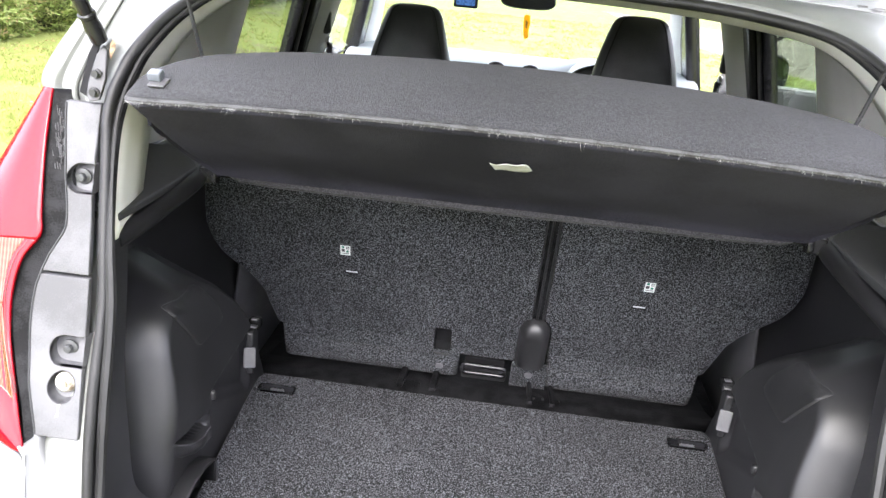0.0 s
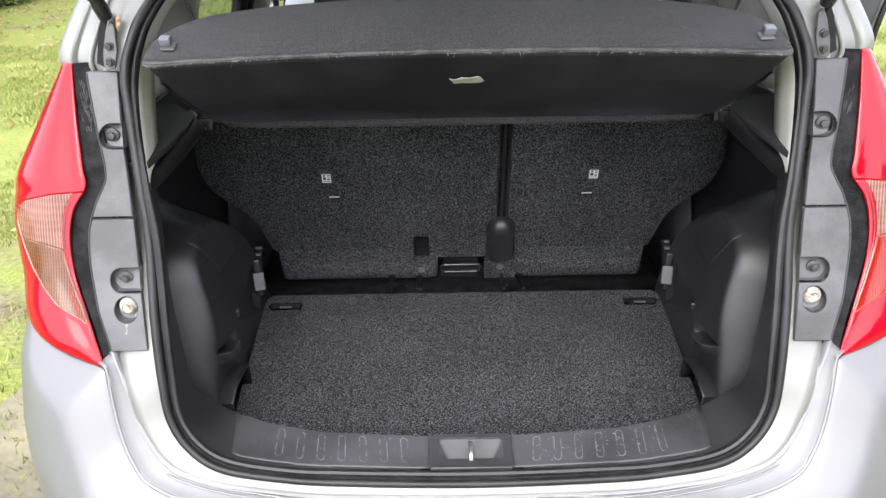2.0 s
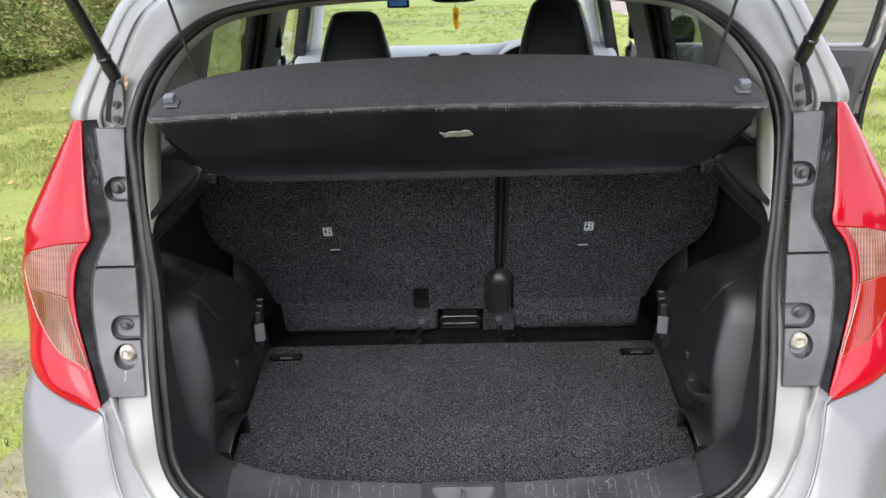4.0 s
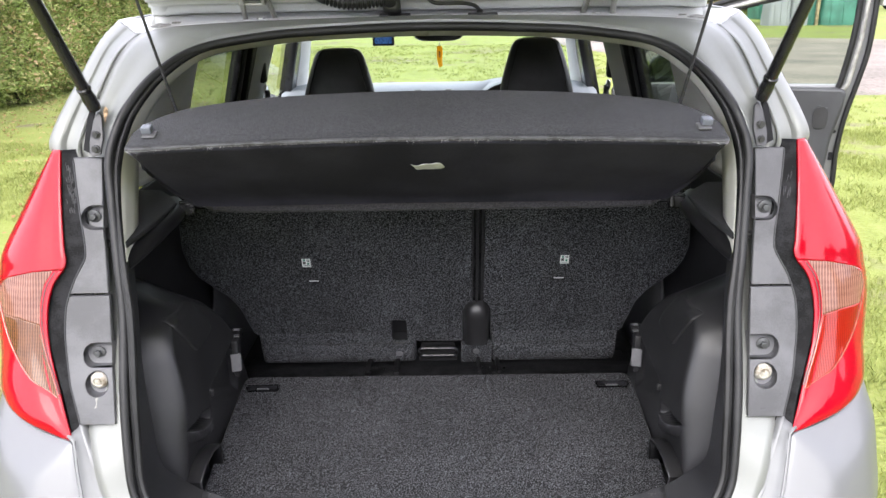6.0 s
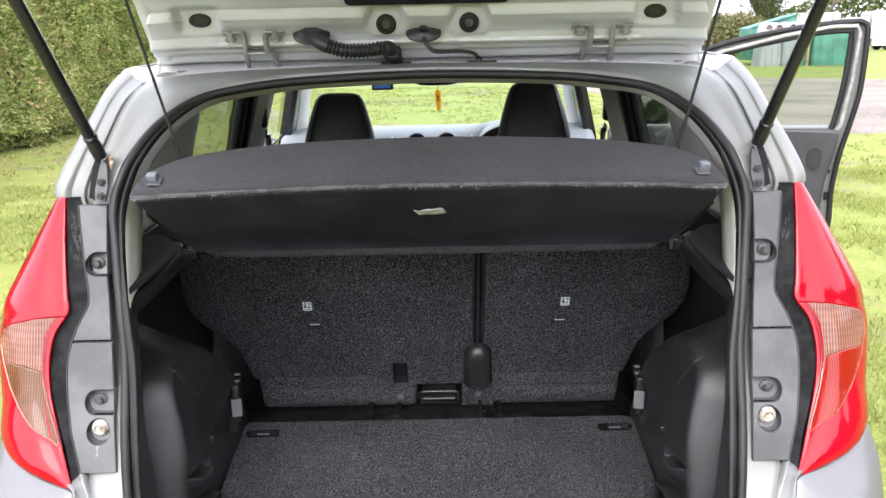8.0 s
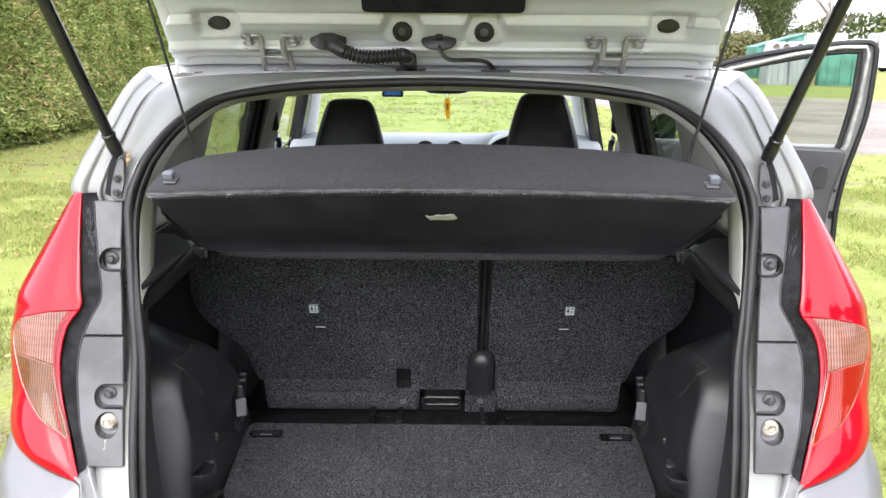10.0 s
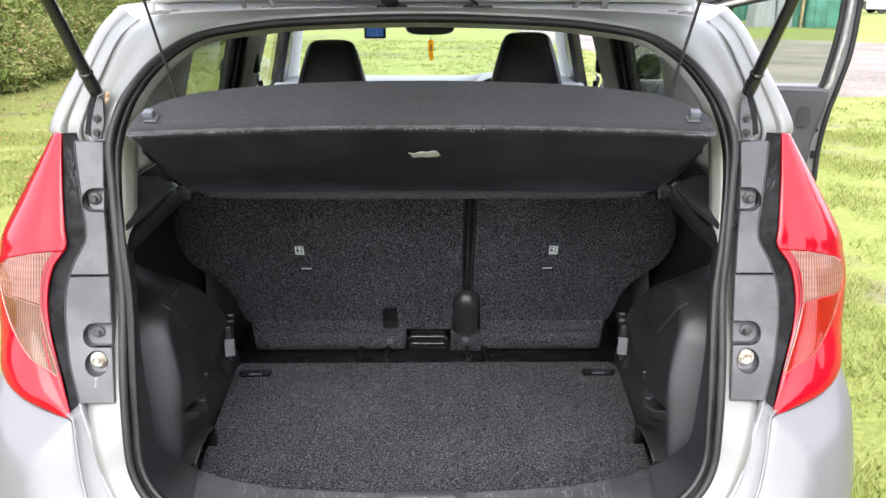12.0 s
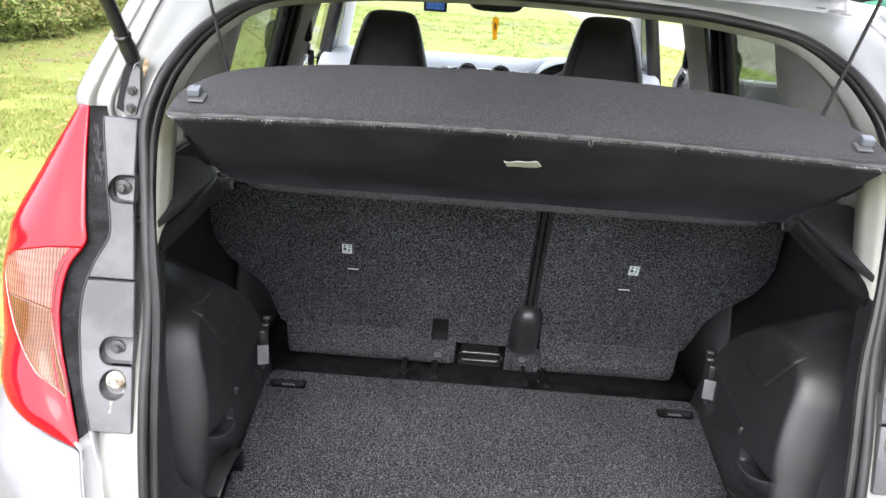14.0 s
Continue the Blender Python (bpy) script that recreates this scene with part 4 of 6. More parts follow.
    up = [[side(s, q) for q in r] for r in (((.572, .20, 1.13), (.585, .22, 1.2), (.585, .25, 1.275), (.566, .30, 1.35), (.522, .36, 1.405), (.455, .41, 1.44)),
                                             ((.70, .45, 1.13), (.69, .45, 1.2), (.672, .47, 1.28), (.645, .49, 1.35), (.60, .51, 1.42), (.53, .53, 1.47)),
                                             ((.71, .90, 1.10), (.69, .89, 1.2), (.667, .885, 1.28), (.642, .88, 1.36), (.615, .87, 1.43), (.56, .86, 1.49)))]
    rows = []
    for a, b in zip(up, up[1:]):
        a, b = spline(a, 20), spline(b, 20)
        rows += [[p.lerp(q, w) for p, q in zip(a, b)] for w in (0, .25, .5, .75)]
    rows.append(spline(up[2], 20))
    part("quarter_trim", loft(rows), "quarter", car, "warm grey rear quarter trim", thick=.004)
    # shelf pivot
    c = side(s, (.520, .392, 1.119))
    piv = part("shelf_pivot", tube([c - Vector((s * .03, 0, 0)), c + Vector((s * .03, 0, 0))], .010, 12), "gloss_black", car, "black plastic shelf pivot")
    part("pivot_arm", box(c.x - s * .004, c.y - .012, c.z + .012, .010, .022, .058, Matrix.Rotation(radians(-20), 4, "X")), "gloss_black", piv, bevel=.002)
    part("pivot_clip", box(c.x + s * .012, c.y - .014, c.z - .004, .026, .016, .028), "gloss_black", piv, bevel=.003)

# boot well and floor board
part("boot_well", box(0, .42, .475, 1.10, 1.10, .02), "gasket", car)
part("rear_step", loft([[Vector((x, y, z)) for x in np.linspace(-.56, .56, 9)] for y, z in ((.645, .49), (.66, .535), (.72, .54), (.80, .515), (.90, .50))]), "gasket", car, "black felt floor behind the seats", thick=.006)
FRONT = [(0, .000), (.066, .000), (.26, .030), (.45, .078), (.484, .10), (.490, .14), (.4955, .212), (.515, .582), (.504, .611)]


def slope(y):
    return .560 + .0175 * (y - .232) / .33


half = [(x, y) for x, y in FRONT]
outline = [(x, y) for x, y in half] + [(-x, y) for x, y in reversed(half[1:])]
latches = [rounded(.088, .029, .010, cx=s * .457, cy=.554) for s in (-1, 1)]
board = part("boot_floor_board", plate(outline, lambda u, v, w: (u, v, slope(v) - w), .016, latches), "floor_carpet", None, base=(0, .3, .55), bevel=.003)
tagged(board, "charcoal speckled carpet floor board lying in the boot", "floor board")
for s in (-1, 1):
    cup = rounded(.086, .027, .009, cx=s * .457, cy=.554)
    bm = loft([[(u, v, slope(v) + .0025) for u, v in cup], [(s * .457 + (u - s * .457) * .93, .554 + (v - .554) * .75, slope(v) + .002) for u, v in cup],
               [(s * .457 + (u - s * .457) * .9, .554 + (v - .554) * .6, slope(v) - .012) for u, v in cup]], closed=True)
    bm.faces.new([bm.verts.new((s * .457 + (u - s * .457) * .9, .554 + (v - .554) * .6, slope(v) - .012)) for u, v in cup])
    latch = part("finger_latch", bm, "gloss_black", board, "glossy black finger latch")
    part("latch_tongue", box(s * .457, .555, slope(.554) - .004, .03, .006, .006), "dull_steel", latch, bevel=.001)

# rear seat backs
TAN = math.tan(radians(18))


def seat(u, v, w):
    return Vector((u, .715 + TAN * (.869 - v) + w * .951, v + w * .309))


def seat_out(u, v, w):
    return seat(u, v, -w)


leftline = [(.096, 1.10), (-.64, 1.10), (-.662, 1.02)] + [(-x, z) for x, z in ((.676, .905), (.668, .86), (.648, .82), (.615, .788), (.582, .758), (.558, .72), (.545, .67), (.532, .624), (.512, .612), (.512, .589))] + [(-.066, .589), (-.062, .587), (.064, .587), (.074, .589), (.074, .70), (.085, .722), (.100, .728)]
rightline = [(.131, 1.10), (.64, 1.10), (.660, 1.02), (.676, .905), (.668, .86), (.648, .82), (.615, .788), (.582, .758), (.558, .72), (.545, .67), (.532, .624), (.512, .612), (.512, .589), (.155, .589), (.152, .70), (.142, .722), (.131, .730)]
slotL = rounded(.044, .072, .006, 2, cx=-.110, cy=.630)
for name, line, holes, tag_x in (("rear_seat_back", leftline, [slotL], -.348), ("rear_seat_back", rightline, [], .348)):
    back = part(name, plate(line, seat, .05, holes), "seat_carpet", car, "carpeted rear seat back, wide section" if tag_x < 0 else "carpeted rear seat back, narrow section", bevel=.002)
    tag = part("anchor_tag", plate(rounded(.029, .032, .002, cx=tag_x, cy=.869), seat_out, .0015), "dial", back, "small dark tag with a white child-seat symbol")
    for dx, dz, w, h, mat, up in ((-.001, -.001, .023, .026, "tag_white", .0015), (-.006, .008, .006, .006, "green_tag", .0021), (.0045, .009, .008, .0022, "dial", .0021), (.0045, .0045, .008, .0022, "dial", .0021), (-.006, -.001, .008, .008, "dial", .0021), (.004, -.003, .006, .006, "green_tag", .0021), (-.001, -.0095, .018, .0016, "dial", .0021)):
        part("tag_print", plate(rounded(w, h, .0007, cx=tag_x + dx, cy=.869 + dz), lambda u, v, w2: seat(u, v, -up - w2), .0005), mat, tag)
    xs = tag_x + .012 * (1 if tag_x < 0 else -1)
    # dark plate set round the slit
    part("slit_surround", plate(rounded(.034, .010, .003, cx=xs, cy=.806), seat_out, .0010), "gasket", back)
    part("fabric_slit", plate(rounded(.028, .0034, .001, cx=xs, cy=.808), seat_out, .0018), "paper", back)
    # padded lower edge
    x0, x1 = (-.518, -.066) if tag_x < 0 else (.158, .520)
    rows = []
    for u in np.linspace(x0, x1, 90):
        e = min(1.0, (u - x0) / .022, (x1 - u) / .022)
        e = math.sqrt(max(0.0, 1 - (1 - e) ** 2)) * .8 + .2
        f = 1 + .10 * math.sin(19 * u + 1) + .07 * math.sin(47 * u + 2) + .04 * math.sin(101 * u)
        wob = .002 * math.sin(23 * u)
        sec = [(.004, .622), (-.002, .6205), (-.006 * f, .613), (-.0105 * f, .603), (-.0130 * f, .595), (-.0125, .592 + wob), (-.002, .5885 + wob), (-.0135, .5850 + wob), (-.0215 * f, .582 + wob), (-.0265 * f, .575),
               (-.0290 * f, .564), (-.0290 * f, .554), (-.0280, .544), (-.024, .533), (-.015, .523), (-.004, .518), (.02, .515), (.05, .520), (.05, .600)]
        flat = math.exp(-((u + .110) / .028) ** 6)  # pressed down under the buckle slot
        rows.append([seat(u, v + (.586 - v) * flat if v > .586 else v, w * e if w < 0 else w) for w, v in sec])
    lower = part("lower_roll", loft(rows, closed=True, cap=True), "roll_felt", back, "padded carpet lower edge")
    # dark tube laid in the fold, drawing its shade
    part("crease_shade", tube([seat(u, .5880 + .002 * math.sin(23 * u), -.0065) for u in np.linspace(x0 + .012, x1 - .012, 60)], .0026, 6), "stitch", lower)
    ub = -.112 if tag_x < 0 else .112
    part("fabric_button", lathe([(.010, 0), (.010, .0015), (.006, .003)], Matrix.Translation(seat(ub, .568, -.029 if tag_x < 0 else -.023)) @ Matrix.Rotation(radians(108), 4, "X"), 16), "dark_grey", lower)
    if tag_x < 0:
        bm = loft([[seat(-.110 + (u + .110) * k, .630 + (v - .630) * k, w) for u, v in slotL] for k, w in ((.985, -.001), (.97, .030))], closed=True)
        bm.faces.new([bm.verts.new(seat(-.110 + (u + .110) * .97, .630 + (v - .630) * .97, .030)) for u, v in slotL])
        part("buckle_slot", bm, "void", back, "black recess in the seat back")
        part("carpet_flap", plate(rounded(.090, .075, .010, cx=.113, cy=.552), seat_out, .022), "seat_carpet", back, bevel=.008)
        lever = part("release_handle", tube([seat(u, v, -.030) for u, v in rounded(.108, .027, .011, 6, cx=0, cy=.573)], .0060, 10, closed=True), "gloss_black", back, "glossy black pull handle")
        part("handle_body", plate(rounded(.112, .020, .007, cx=0, cy=.546), lambda u, v, w: seat(u, v, -.004 - w), .022), "black", lever, bevel=.004)
        # bar in a paler grey for the light on its upward face
        part("handle_bar", plate(rounded(.088, .005, .002, cx=0, cy=.557), lambda u, v, w: seat(u, v, -.018 - w), .010), "ledge_grey", lever, bevel=.0015)
        part("handle_back", plate(rounded(.10, .03, .006, cx=0, cy=.563), lambda u, v, w: seat(u, v, .004 + w), .004), "void", lever)
# belt channel between the seat backs and its cover
part("belt_channel", plate([(.090, 1.10), (.138, 1.10), (.136, .70), (.094, .70)], lambda u, v, w: seat(u, v, .014 + w), .01), "gasket", car, "black slot between the seat backs")
for u in (.0985, .1125, .127):
    part("channel_trim", tube([seat(u + .0 * v, v, .008) for v in np.linspace(.72, 1.10, 12)], .0035, 7), "black", car)
rows = []
for v in [.594] + list(np.linspace(.597, .69, 12)) + [.69 + .041 * math.sin(a) for a in np.linspace(.12, 1.5, 12)]:
    cap_ = math.sqrt(max(0.0, 1 - max(0.0, (v - .69) / .0412) ** 2))
    rows.append([seat(.112 + .038 * cap_ * t, v, (.004 - .038 * (1 - abs(t) ** 3.2) ** .6 * cap_ ** .8) if v > .595 else .004) for t in np.linspace(-1, 1, 25)])
cover = part("belt_guide_cover", loft(rows), "black", car, "rounded black plastic belt guide cover", smooth=60)
# seat brackets in the gap
for x in (-.198, -.118, .118, .172):
    part("seat_bracket", box(x, .745, .530, .016 if x < 0 else .011, .11, .026, Matrix.Rotation(radians(-6), 4, "X")), "gasket", car, bevel=.002)
for x in (-.186, -.150, .126, .148, .186):
    m = Matrix.Translation((x, .70, .553)) @ Matrix.Rotation(radians(70), 4, "X")
    part("bracket_pin", lathe([(.0026, 0), (.0026, .008), (.0018, .009)], m, 8), "gloss_black", car)

# ---- parcel shelf: loose, lifted by its cords ----
REAR = [(0, .045, 1.321), (.15, .046, 1.320), (.30, .050, 1.316), (.42, .056, 1.311), (.485, .062, 1.307), (.508, .070, 1.306), (.512, .085, 1.308), (.512, .095, 1.309)]
TOP = [(0, .235, 1.372), (.15, .235, 1.370), (.30, .236, 1.363), (.40, .236, 1.353), (.455, .232, 1.345), (.482, .215, 1.338), (.498, .17, 1.325), (.510, .115, 1.311)]
FTOP = [(0, .435, 1.150), (.15, .435, 1.150), (.30, .435, 1.150), (.42, .435, 1.150), (.48, .43, 1.150), (.50, .42, 1.150), (.512, .30, 1.22), (.514, .16, 1.285)]
FLOW = [(0, .415, 1.098), (.15, .415, 1.098), (.30, .415, 1.098), (.42, .414, 1.099), (.468, .410, 1.103), (.485, .40, 1.110), (.508, .28, 1.185), (.513, .15, 1.262)]
fr, ft, ff, fl = (both(spline_at(q, 5)) for q in (REAR, TOP, FTOP, FLOW))
up = [[a.lerp(b, w) + Vector((0, -.004, .010)) * math.sin(math.pi * w) for a, b in zip(fr, ft)] for w in np.linspace(0, 1, 9)]
up += [[a.lerp(b, w) for a, b in zip(ft, ff)] for w in (.05, .3, .6, .9, 1.0)]
shelf = part("parcel_shelf", loft(up), "shelf_felt", None, base=(0, .25, 1.1), thick=.006)
tagged(shelf, "charcoal felt parcel shelf tilted up on two cords", "parcel shelf")
dn = [[a.lerp(b, w) + Vector((0, .0, -.010)) * math.sin(math.pi * w) + Vector((0, .003, -.007)) for a, b in zip(fr, fl)] for w in (0, .03, .15, .35, .55, .68, .72, .9, 1.0)]
for i in (6, 7):
    dn[i] = [q + Vector((0, -.004, -.006)) for q in dn[i]]
dn[-1] = [q + Vector((0, -.016, .056)) for q in fl]
dn[-2] = [a.lerp(b, .85) for a, b in zip(dn[0], dn[-1])]
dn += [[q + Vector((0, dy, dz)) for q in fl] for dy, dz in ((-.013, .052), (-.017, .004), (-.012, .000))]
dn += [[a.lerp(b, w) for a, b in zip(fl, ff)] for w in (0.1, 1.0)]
# lip in a paler felt, coloured for the light it catches
part("front_lip", loft(dn[9:]), "lip_felt", shelf, "dark felt lip along the shelf's front edge, coloured as if lit", thick=.004)
part("underside", loft(dn[:10]), "under_felt", shelf, "black felt underside", thick=.004)
# dark line drawn in as the shade above the lip
part("lip_crease_shade", tube([q + Vector((0, -.004, -.001)) for q in dn[9][8:-8]], .0020, 6), "stitch", shelf)
part("front_edge", tube([q + Vector((0, -.017, .003)) for q in fl[8:-8]], .0022, 8), "edge_felt", shelf)
part("bound_edge", tube([q + Vector((0, -.001, -.003)) for q in fr[2:-2]], .0040, 7), "edge_felt", shelf)
rnd = random.Random(4)
bm = bmesh.new()
for _ in range(520):
    i = rnd.randrange(6, len(fr) - 7)
    q = fr[i].lerp(fr[i + 1], rnd.random())
    ln = rnd.uniform(.002, .007) * (2.2 if rnd.random() < .06 else 1)
    d = Vector((rnd.uniform(-.6, .6), -rnd.uniform(.2, .7), -rnd.uniform(.4, 1))).normalized() * ln
    a = q + Vector((0, -.004, -.004))
    bm.faces.new([bm.verts.new(a), bm.verts.new(a + Vector((.0006, 0, 0))), bm.verts.new(a + d)])
tagged(part("frayed_fluff", bm, "fibre", shelf, "frayed fibres along the rear edge"), kind="stuff")
def under(x, w):
    i = min(range(len(fr)), key=lambda k: abs(fr[k].x - x))
    q = fr[i].lerp(fl[i], w) + Vector((0, 0, -.010)) * math.sin(math.pi * w) + Vector((0, .003, -.0075))
    return Vector((x, q.y, q.z))


rows = []
for j, w in enumerate(np.linspace(.190, .262, 7)):
    rows.append([under(x, w + (.009 * math.sin((x + .036) * 95) + .005 * math.sin(x * 260)) * (1 - j / 7)) + Vector((0, -.003 * (1 - j / 6) - .0015 * math.sin(x * 190 + j), -.003 - .002 * (1 - j / 6))) for x in np.linspace(-.028 + .0014 * j, .031 - .0022 * abs(j - 3), 21)])
label = part("fabric_label", loft(rows), "paper", shelf, "crumpled white fabric label", thick=.0008)
for s in (-1, 1):
    c = Vector((s * .478, .090, 1.326))
    hook = part("lift_clip", box(c.x, c.y, c.z + .008, .018, .016, .012, Matrix.Rotation(radians(18), 4, "X")), "clip", shelf, "pale grey plastic cord clip", bevel=.002)
    part("clip_pad", box(c.x + s * -.005, c.y - .003, c.z - .001, .023, .024, .004, Matrix.Rotation(radians(18), 4, "X")), "dark_grey", hook, bevel=.002)
    a, b = Vector((s * .470, .225, 1.338)), Vector((s * .545, .17, 1.750))
    pts = [a.lerp(b, t) + Vector((0, .0, 0)) for t in np.linspace(0, 1, 150)]
    cord = part("lift_cord", tube(pts, [.0026 + .0006 * (i % 2) for i in range(150)], 6), "webbing", None, base=a)
    tagged(cord, "thin black braided cord between parcel shelf and tailgate", "cord", group="shelf lift cords")


# ---- tailgate, seen from below ----
GP = [(.508, 1.518), (.500, 1.520), (.492, 1.534), (.476, 1.537), (.470, 1.545), (.452, 1.547), (.443, 1.553), (.438, 1.568), (.434, 1.573), (.410, 1.598), (.405, 1.602), (.401, 1.621), (.394, 1.627), (.36, 1.66), (.20, 1.762), (-.05, 1.835), (-.35, 1.925), (-.46, 1.945), (-.52, 1.90)]
GW = [.592, .591, .590, .588, .587, .585, .583, .580, .577, .573, .569, .561, .556, .575, .61, .64, .63, .60, .57]
gate = holder("tailgate", (0, .5, 1.53), car)
gate["label"] = "silver tailgate raised overhead, inner side showing"
prof = spline_at([Vector((w, y, z)) for w, (y, z) in zip(GW, GP)], 7)
rows = []
for q in prof:
    r = []
    for k in np.linspace(-1, 1, 201):
        x = k * q.x
        dip = .006 * ease(1.548, 1.556, q.z) * ease(1.590, 1.582, q.z) * (ease(.455, .435, abs(x)) * .7 + .3 * ease(.30, .27, abs(abs(x) - .362)))
        boss = ease(.052, .038, abs(abs(x) - .086) + .5 * abs(q.z - 1.590)) * ease(1.560, 1.568, q.z) * ease(1.632, 1.622, q.z)
        boss = max(boss, ease(.050, .036, abs(abs(x) - .470)) * ease(1.574, 1.582, q.z) * ease(1.632, 1.622, q.z))
        dip = dip * (1 - boss) + (.4335 - .36 * (q.z - 1.580) - q.y) * boss
        swell = -.012 * ease(.80, 1.0, abs(k)) * (q.z < 1.68)
        r.append(Vector((x, q.y + dip + swell, q.z - .004 * ease(.85, 1, abs(k)))))
    rows.append(r)
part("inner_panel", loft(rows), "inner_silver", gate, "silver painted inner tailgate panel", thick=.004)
skin = [[Vector((k * q.x * 1.03, q.y + .05 * (q.z < 1.70) + .02, q.z + .055)) for k in np.linspace(-1, 1, 25)] for q in prof]
part("outer_skin", loft(skin), "silver", gate, thick=.004)
for s in (-1, 1):
    part("gate_edge", loft([[Vector((s * q.x, q.y, q.z)) for q in prof], [Vector((s * q.x * 1.03, q.y + .05 * (q.z < 1.70) + .02, q.z + .055)) for q in prof]]), "inner_silver", gate, thick=.003)
for s in (-1, 1):
    run = spline([Vector((0, y - .006, z - .005)) for y, z in ((.507, 1.517), (.470, 1.543), (.434, 1.574), (.402, 1.612), (.36, 1.657), (.20, 1.760), (-.05, 1.833))], 40)
    wide = [.590 - .012 * math.sin(math.pi * k / 39) + .05 * (k / 39) ** 2 for k in range(40)]
    part("side_flange", loft([[Vector((s * (w - dx), q.y + dy, q.z + dy * .6)) for q, w in zip(run, wide)] for dx, dy in ((-.004, .030), (-.003, .010), (.002, .001), (.012, -.002), (.026, -.001), (.036, .006), (.044, .020))]), "inner_silver", gate, "rolled silver edge of the tailgate", thick=.002)
part("gate_flange", tube([Vector((x, .489 - .002 * math.cos(x * 9), 1.535)) for x in np.linspace(-.58, .58, 60)], .0025, 6), "inner_silver", gate)
part("gate_crease", tube([Vector((x, .462, 1.546 - .002 * math.cos(x * 5))) for x in np.linspace(-.56, .56, 60)], .0022, 6), "inner_silver", gate)
m = lambda x, y, z, tilt: Matrix.Translation((x, y, z)) @ Matrix.Rotation(radians(90 + tilt), 4, "X")
for s in (-1, 1):
    stop = part("bump_stop", lathe([(.021, 0), (.021, .006), (.017, .010), (.013, .010), (.012, .004)], m(s * .086, .4305, 1.588, 18), 24), "gloss_black", gate, "round black stop with a bright centre")
    part("stop_screw", lathe([(.009, .003), (.009, .008), (.006, .009)], m(s * .086, .4305, 1.588, 18), 8), "dull_steel", stop)
    bm = lathe([(.024, 0), (.024, .003), (.020, .006), (.015, .006), (.014, .004)], m(s * .470, .4245, 1.602, 18) @ Matrix.Diagonal((1, .62, 1, 1)), 24)
    part("oval_plug", bm, "gloss_black", gate, "oval black rubber plug")
    hinge = holder("hinge", (s * .362, .49, 1.50), car)
    hinge["label"] = "silver painted steel hinge with two bolts"
    cx = s * .362
    for d in (-1, 1):
        part("hinge_pad", box(cx + d * .043, .428, 1.573, .042, .020, .004, Matrix.Rotation(radians(-25), 4, "X")), "steel", hinge, bevel=.001)
        part("hinge_arm", tube(spline([(cx + d * .030, .428, 1.575), (cx + d * .0235, .427, 1.572), (cx + d * .0225, .432, 1.555), (cx + d * .0225, .440, 1.534)], 14), .0068, 6, flat=.75), "hinge_silver", hinge)
        part("lower_arm", tube(spline([(cx + d * .028, .448, 1.549), (cx + d * .0285, .462, 1.535), (cx + d * .031, .485, 1.512), (cx + d * .033, .500, 1.499)], 14), .0068, 6, flat=.75), "hinge_silver", hinge)
        foot = m(cx + d * .047, .424, 1.560, -60)
        part("hinge_bolt", lathe([(.013, 0), (.013, .003), (.0095, .0035), (.0095, .011), (.006, .0115), (.006, .020), (.004, .021)], foot, 6), "steel", hinge)
    part("hinge_pin", tube([(cx - .027, .442, 1.543), (cx + .027, .442, 1.543)], .0035, 8), "dull_steel", hinge)
    part("hinge_bridge", box(cx, .441, 1.533, .052, .010, .004), "hinge_silver", hinge, bevel=.001)
    part("hinge_base", box(cx, .503, 1.499, .078, .022, .004), "hinge_silver", hinge, bevel=.001)
    part("base_bolt", lathe([(.010, 0), (.010, .004)], Matrix.Translation((cx, .503, 1.501)), 6), "steel", hinge)
    part("spot_weld", lathe([(.004, 0), (.003, .0008)], m(cx + s * .060, .443, 1.548, -30), 10), "steel", hinge)
conduit = spline([(-.240, .428, 1.562), (-.226, .408, 1.556), (-.210, .400, 1.547), (-.190, .397, 1.540), (-.165, .395, 1.534), (-.130, .400, 1.534), (-.100, .408, 1.538), (-.082, .418, 1.538), (-.072, .440, 1.527), (-.071, .470, 1.508)], 120)
hose = part("wiring_conduit", tube(conduit, [(.0115 + (.0035 if i % 4 < 2 else 0)) if 26 < i < 84 else .0150 for i in range(120)], 14), "black", gate, "black corrugated wiring conduit")
part("conduit_boot", lathe([(.034, 0), (.034, .004), (.026, .008), (.018, .016)], m(-.243, .434, 1.566, -35) @ Matrix.Diagonal((1.15, .65, 1, 1)), 22), "black", hose)
part("conduit_elbow", box(-.075, .436, 1.528, .036, .036, .034), "black", hose, bevel=.010)
part("conduit_foot", box(-.071, .480, 1.505, .066, .032, .010), "black", hose, bevel=.003)
pipe = part("washer_pipe", tube(spline([(-.009, .425, 1.562), (-.004, .412, 1.546), (.012, .412, 1.531), (.040, .420, 1.529), (.069, .430, 1.529), (.095, .445, 1.524), (.110, .470, 1.512)], 44), .0042, 8), "black", gate, "thin black washer pipe")
part("pipe_boot", lathe([(.034, 0), (.034, .004), (.026, .008), (.010, .012), (.008, .022)], m(-.009, .434, 1.566, -35) @ Matrix.Diagonal((1.1, .62, 1, 1)), 22), "black", pipe)
part("pipe_foot", box(.115, .480, 1.505, .064, .026, .008), "black", pipe, bevel=.003)
part("pipe_nipple", tube([(.108, .470, 1.506), (.109, .470, 1.516)], .007, 10), "black", pipe)
part("gate_trim", plate(rounded(.33, .12, .012), lambda u, v, w: Vector((u, .372 - .5 * v - w, 1.690 + .8 * v - w)), .02), "gloss_black", gate, "black plastic trim inside the tailgate", bevel=.004)

# ---- cabin ----
def xs(z):
    """Half width of the cabin's glass line at a height."""
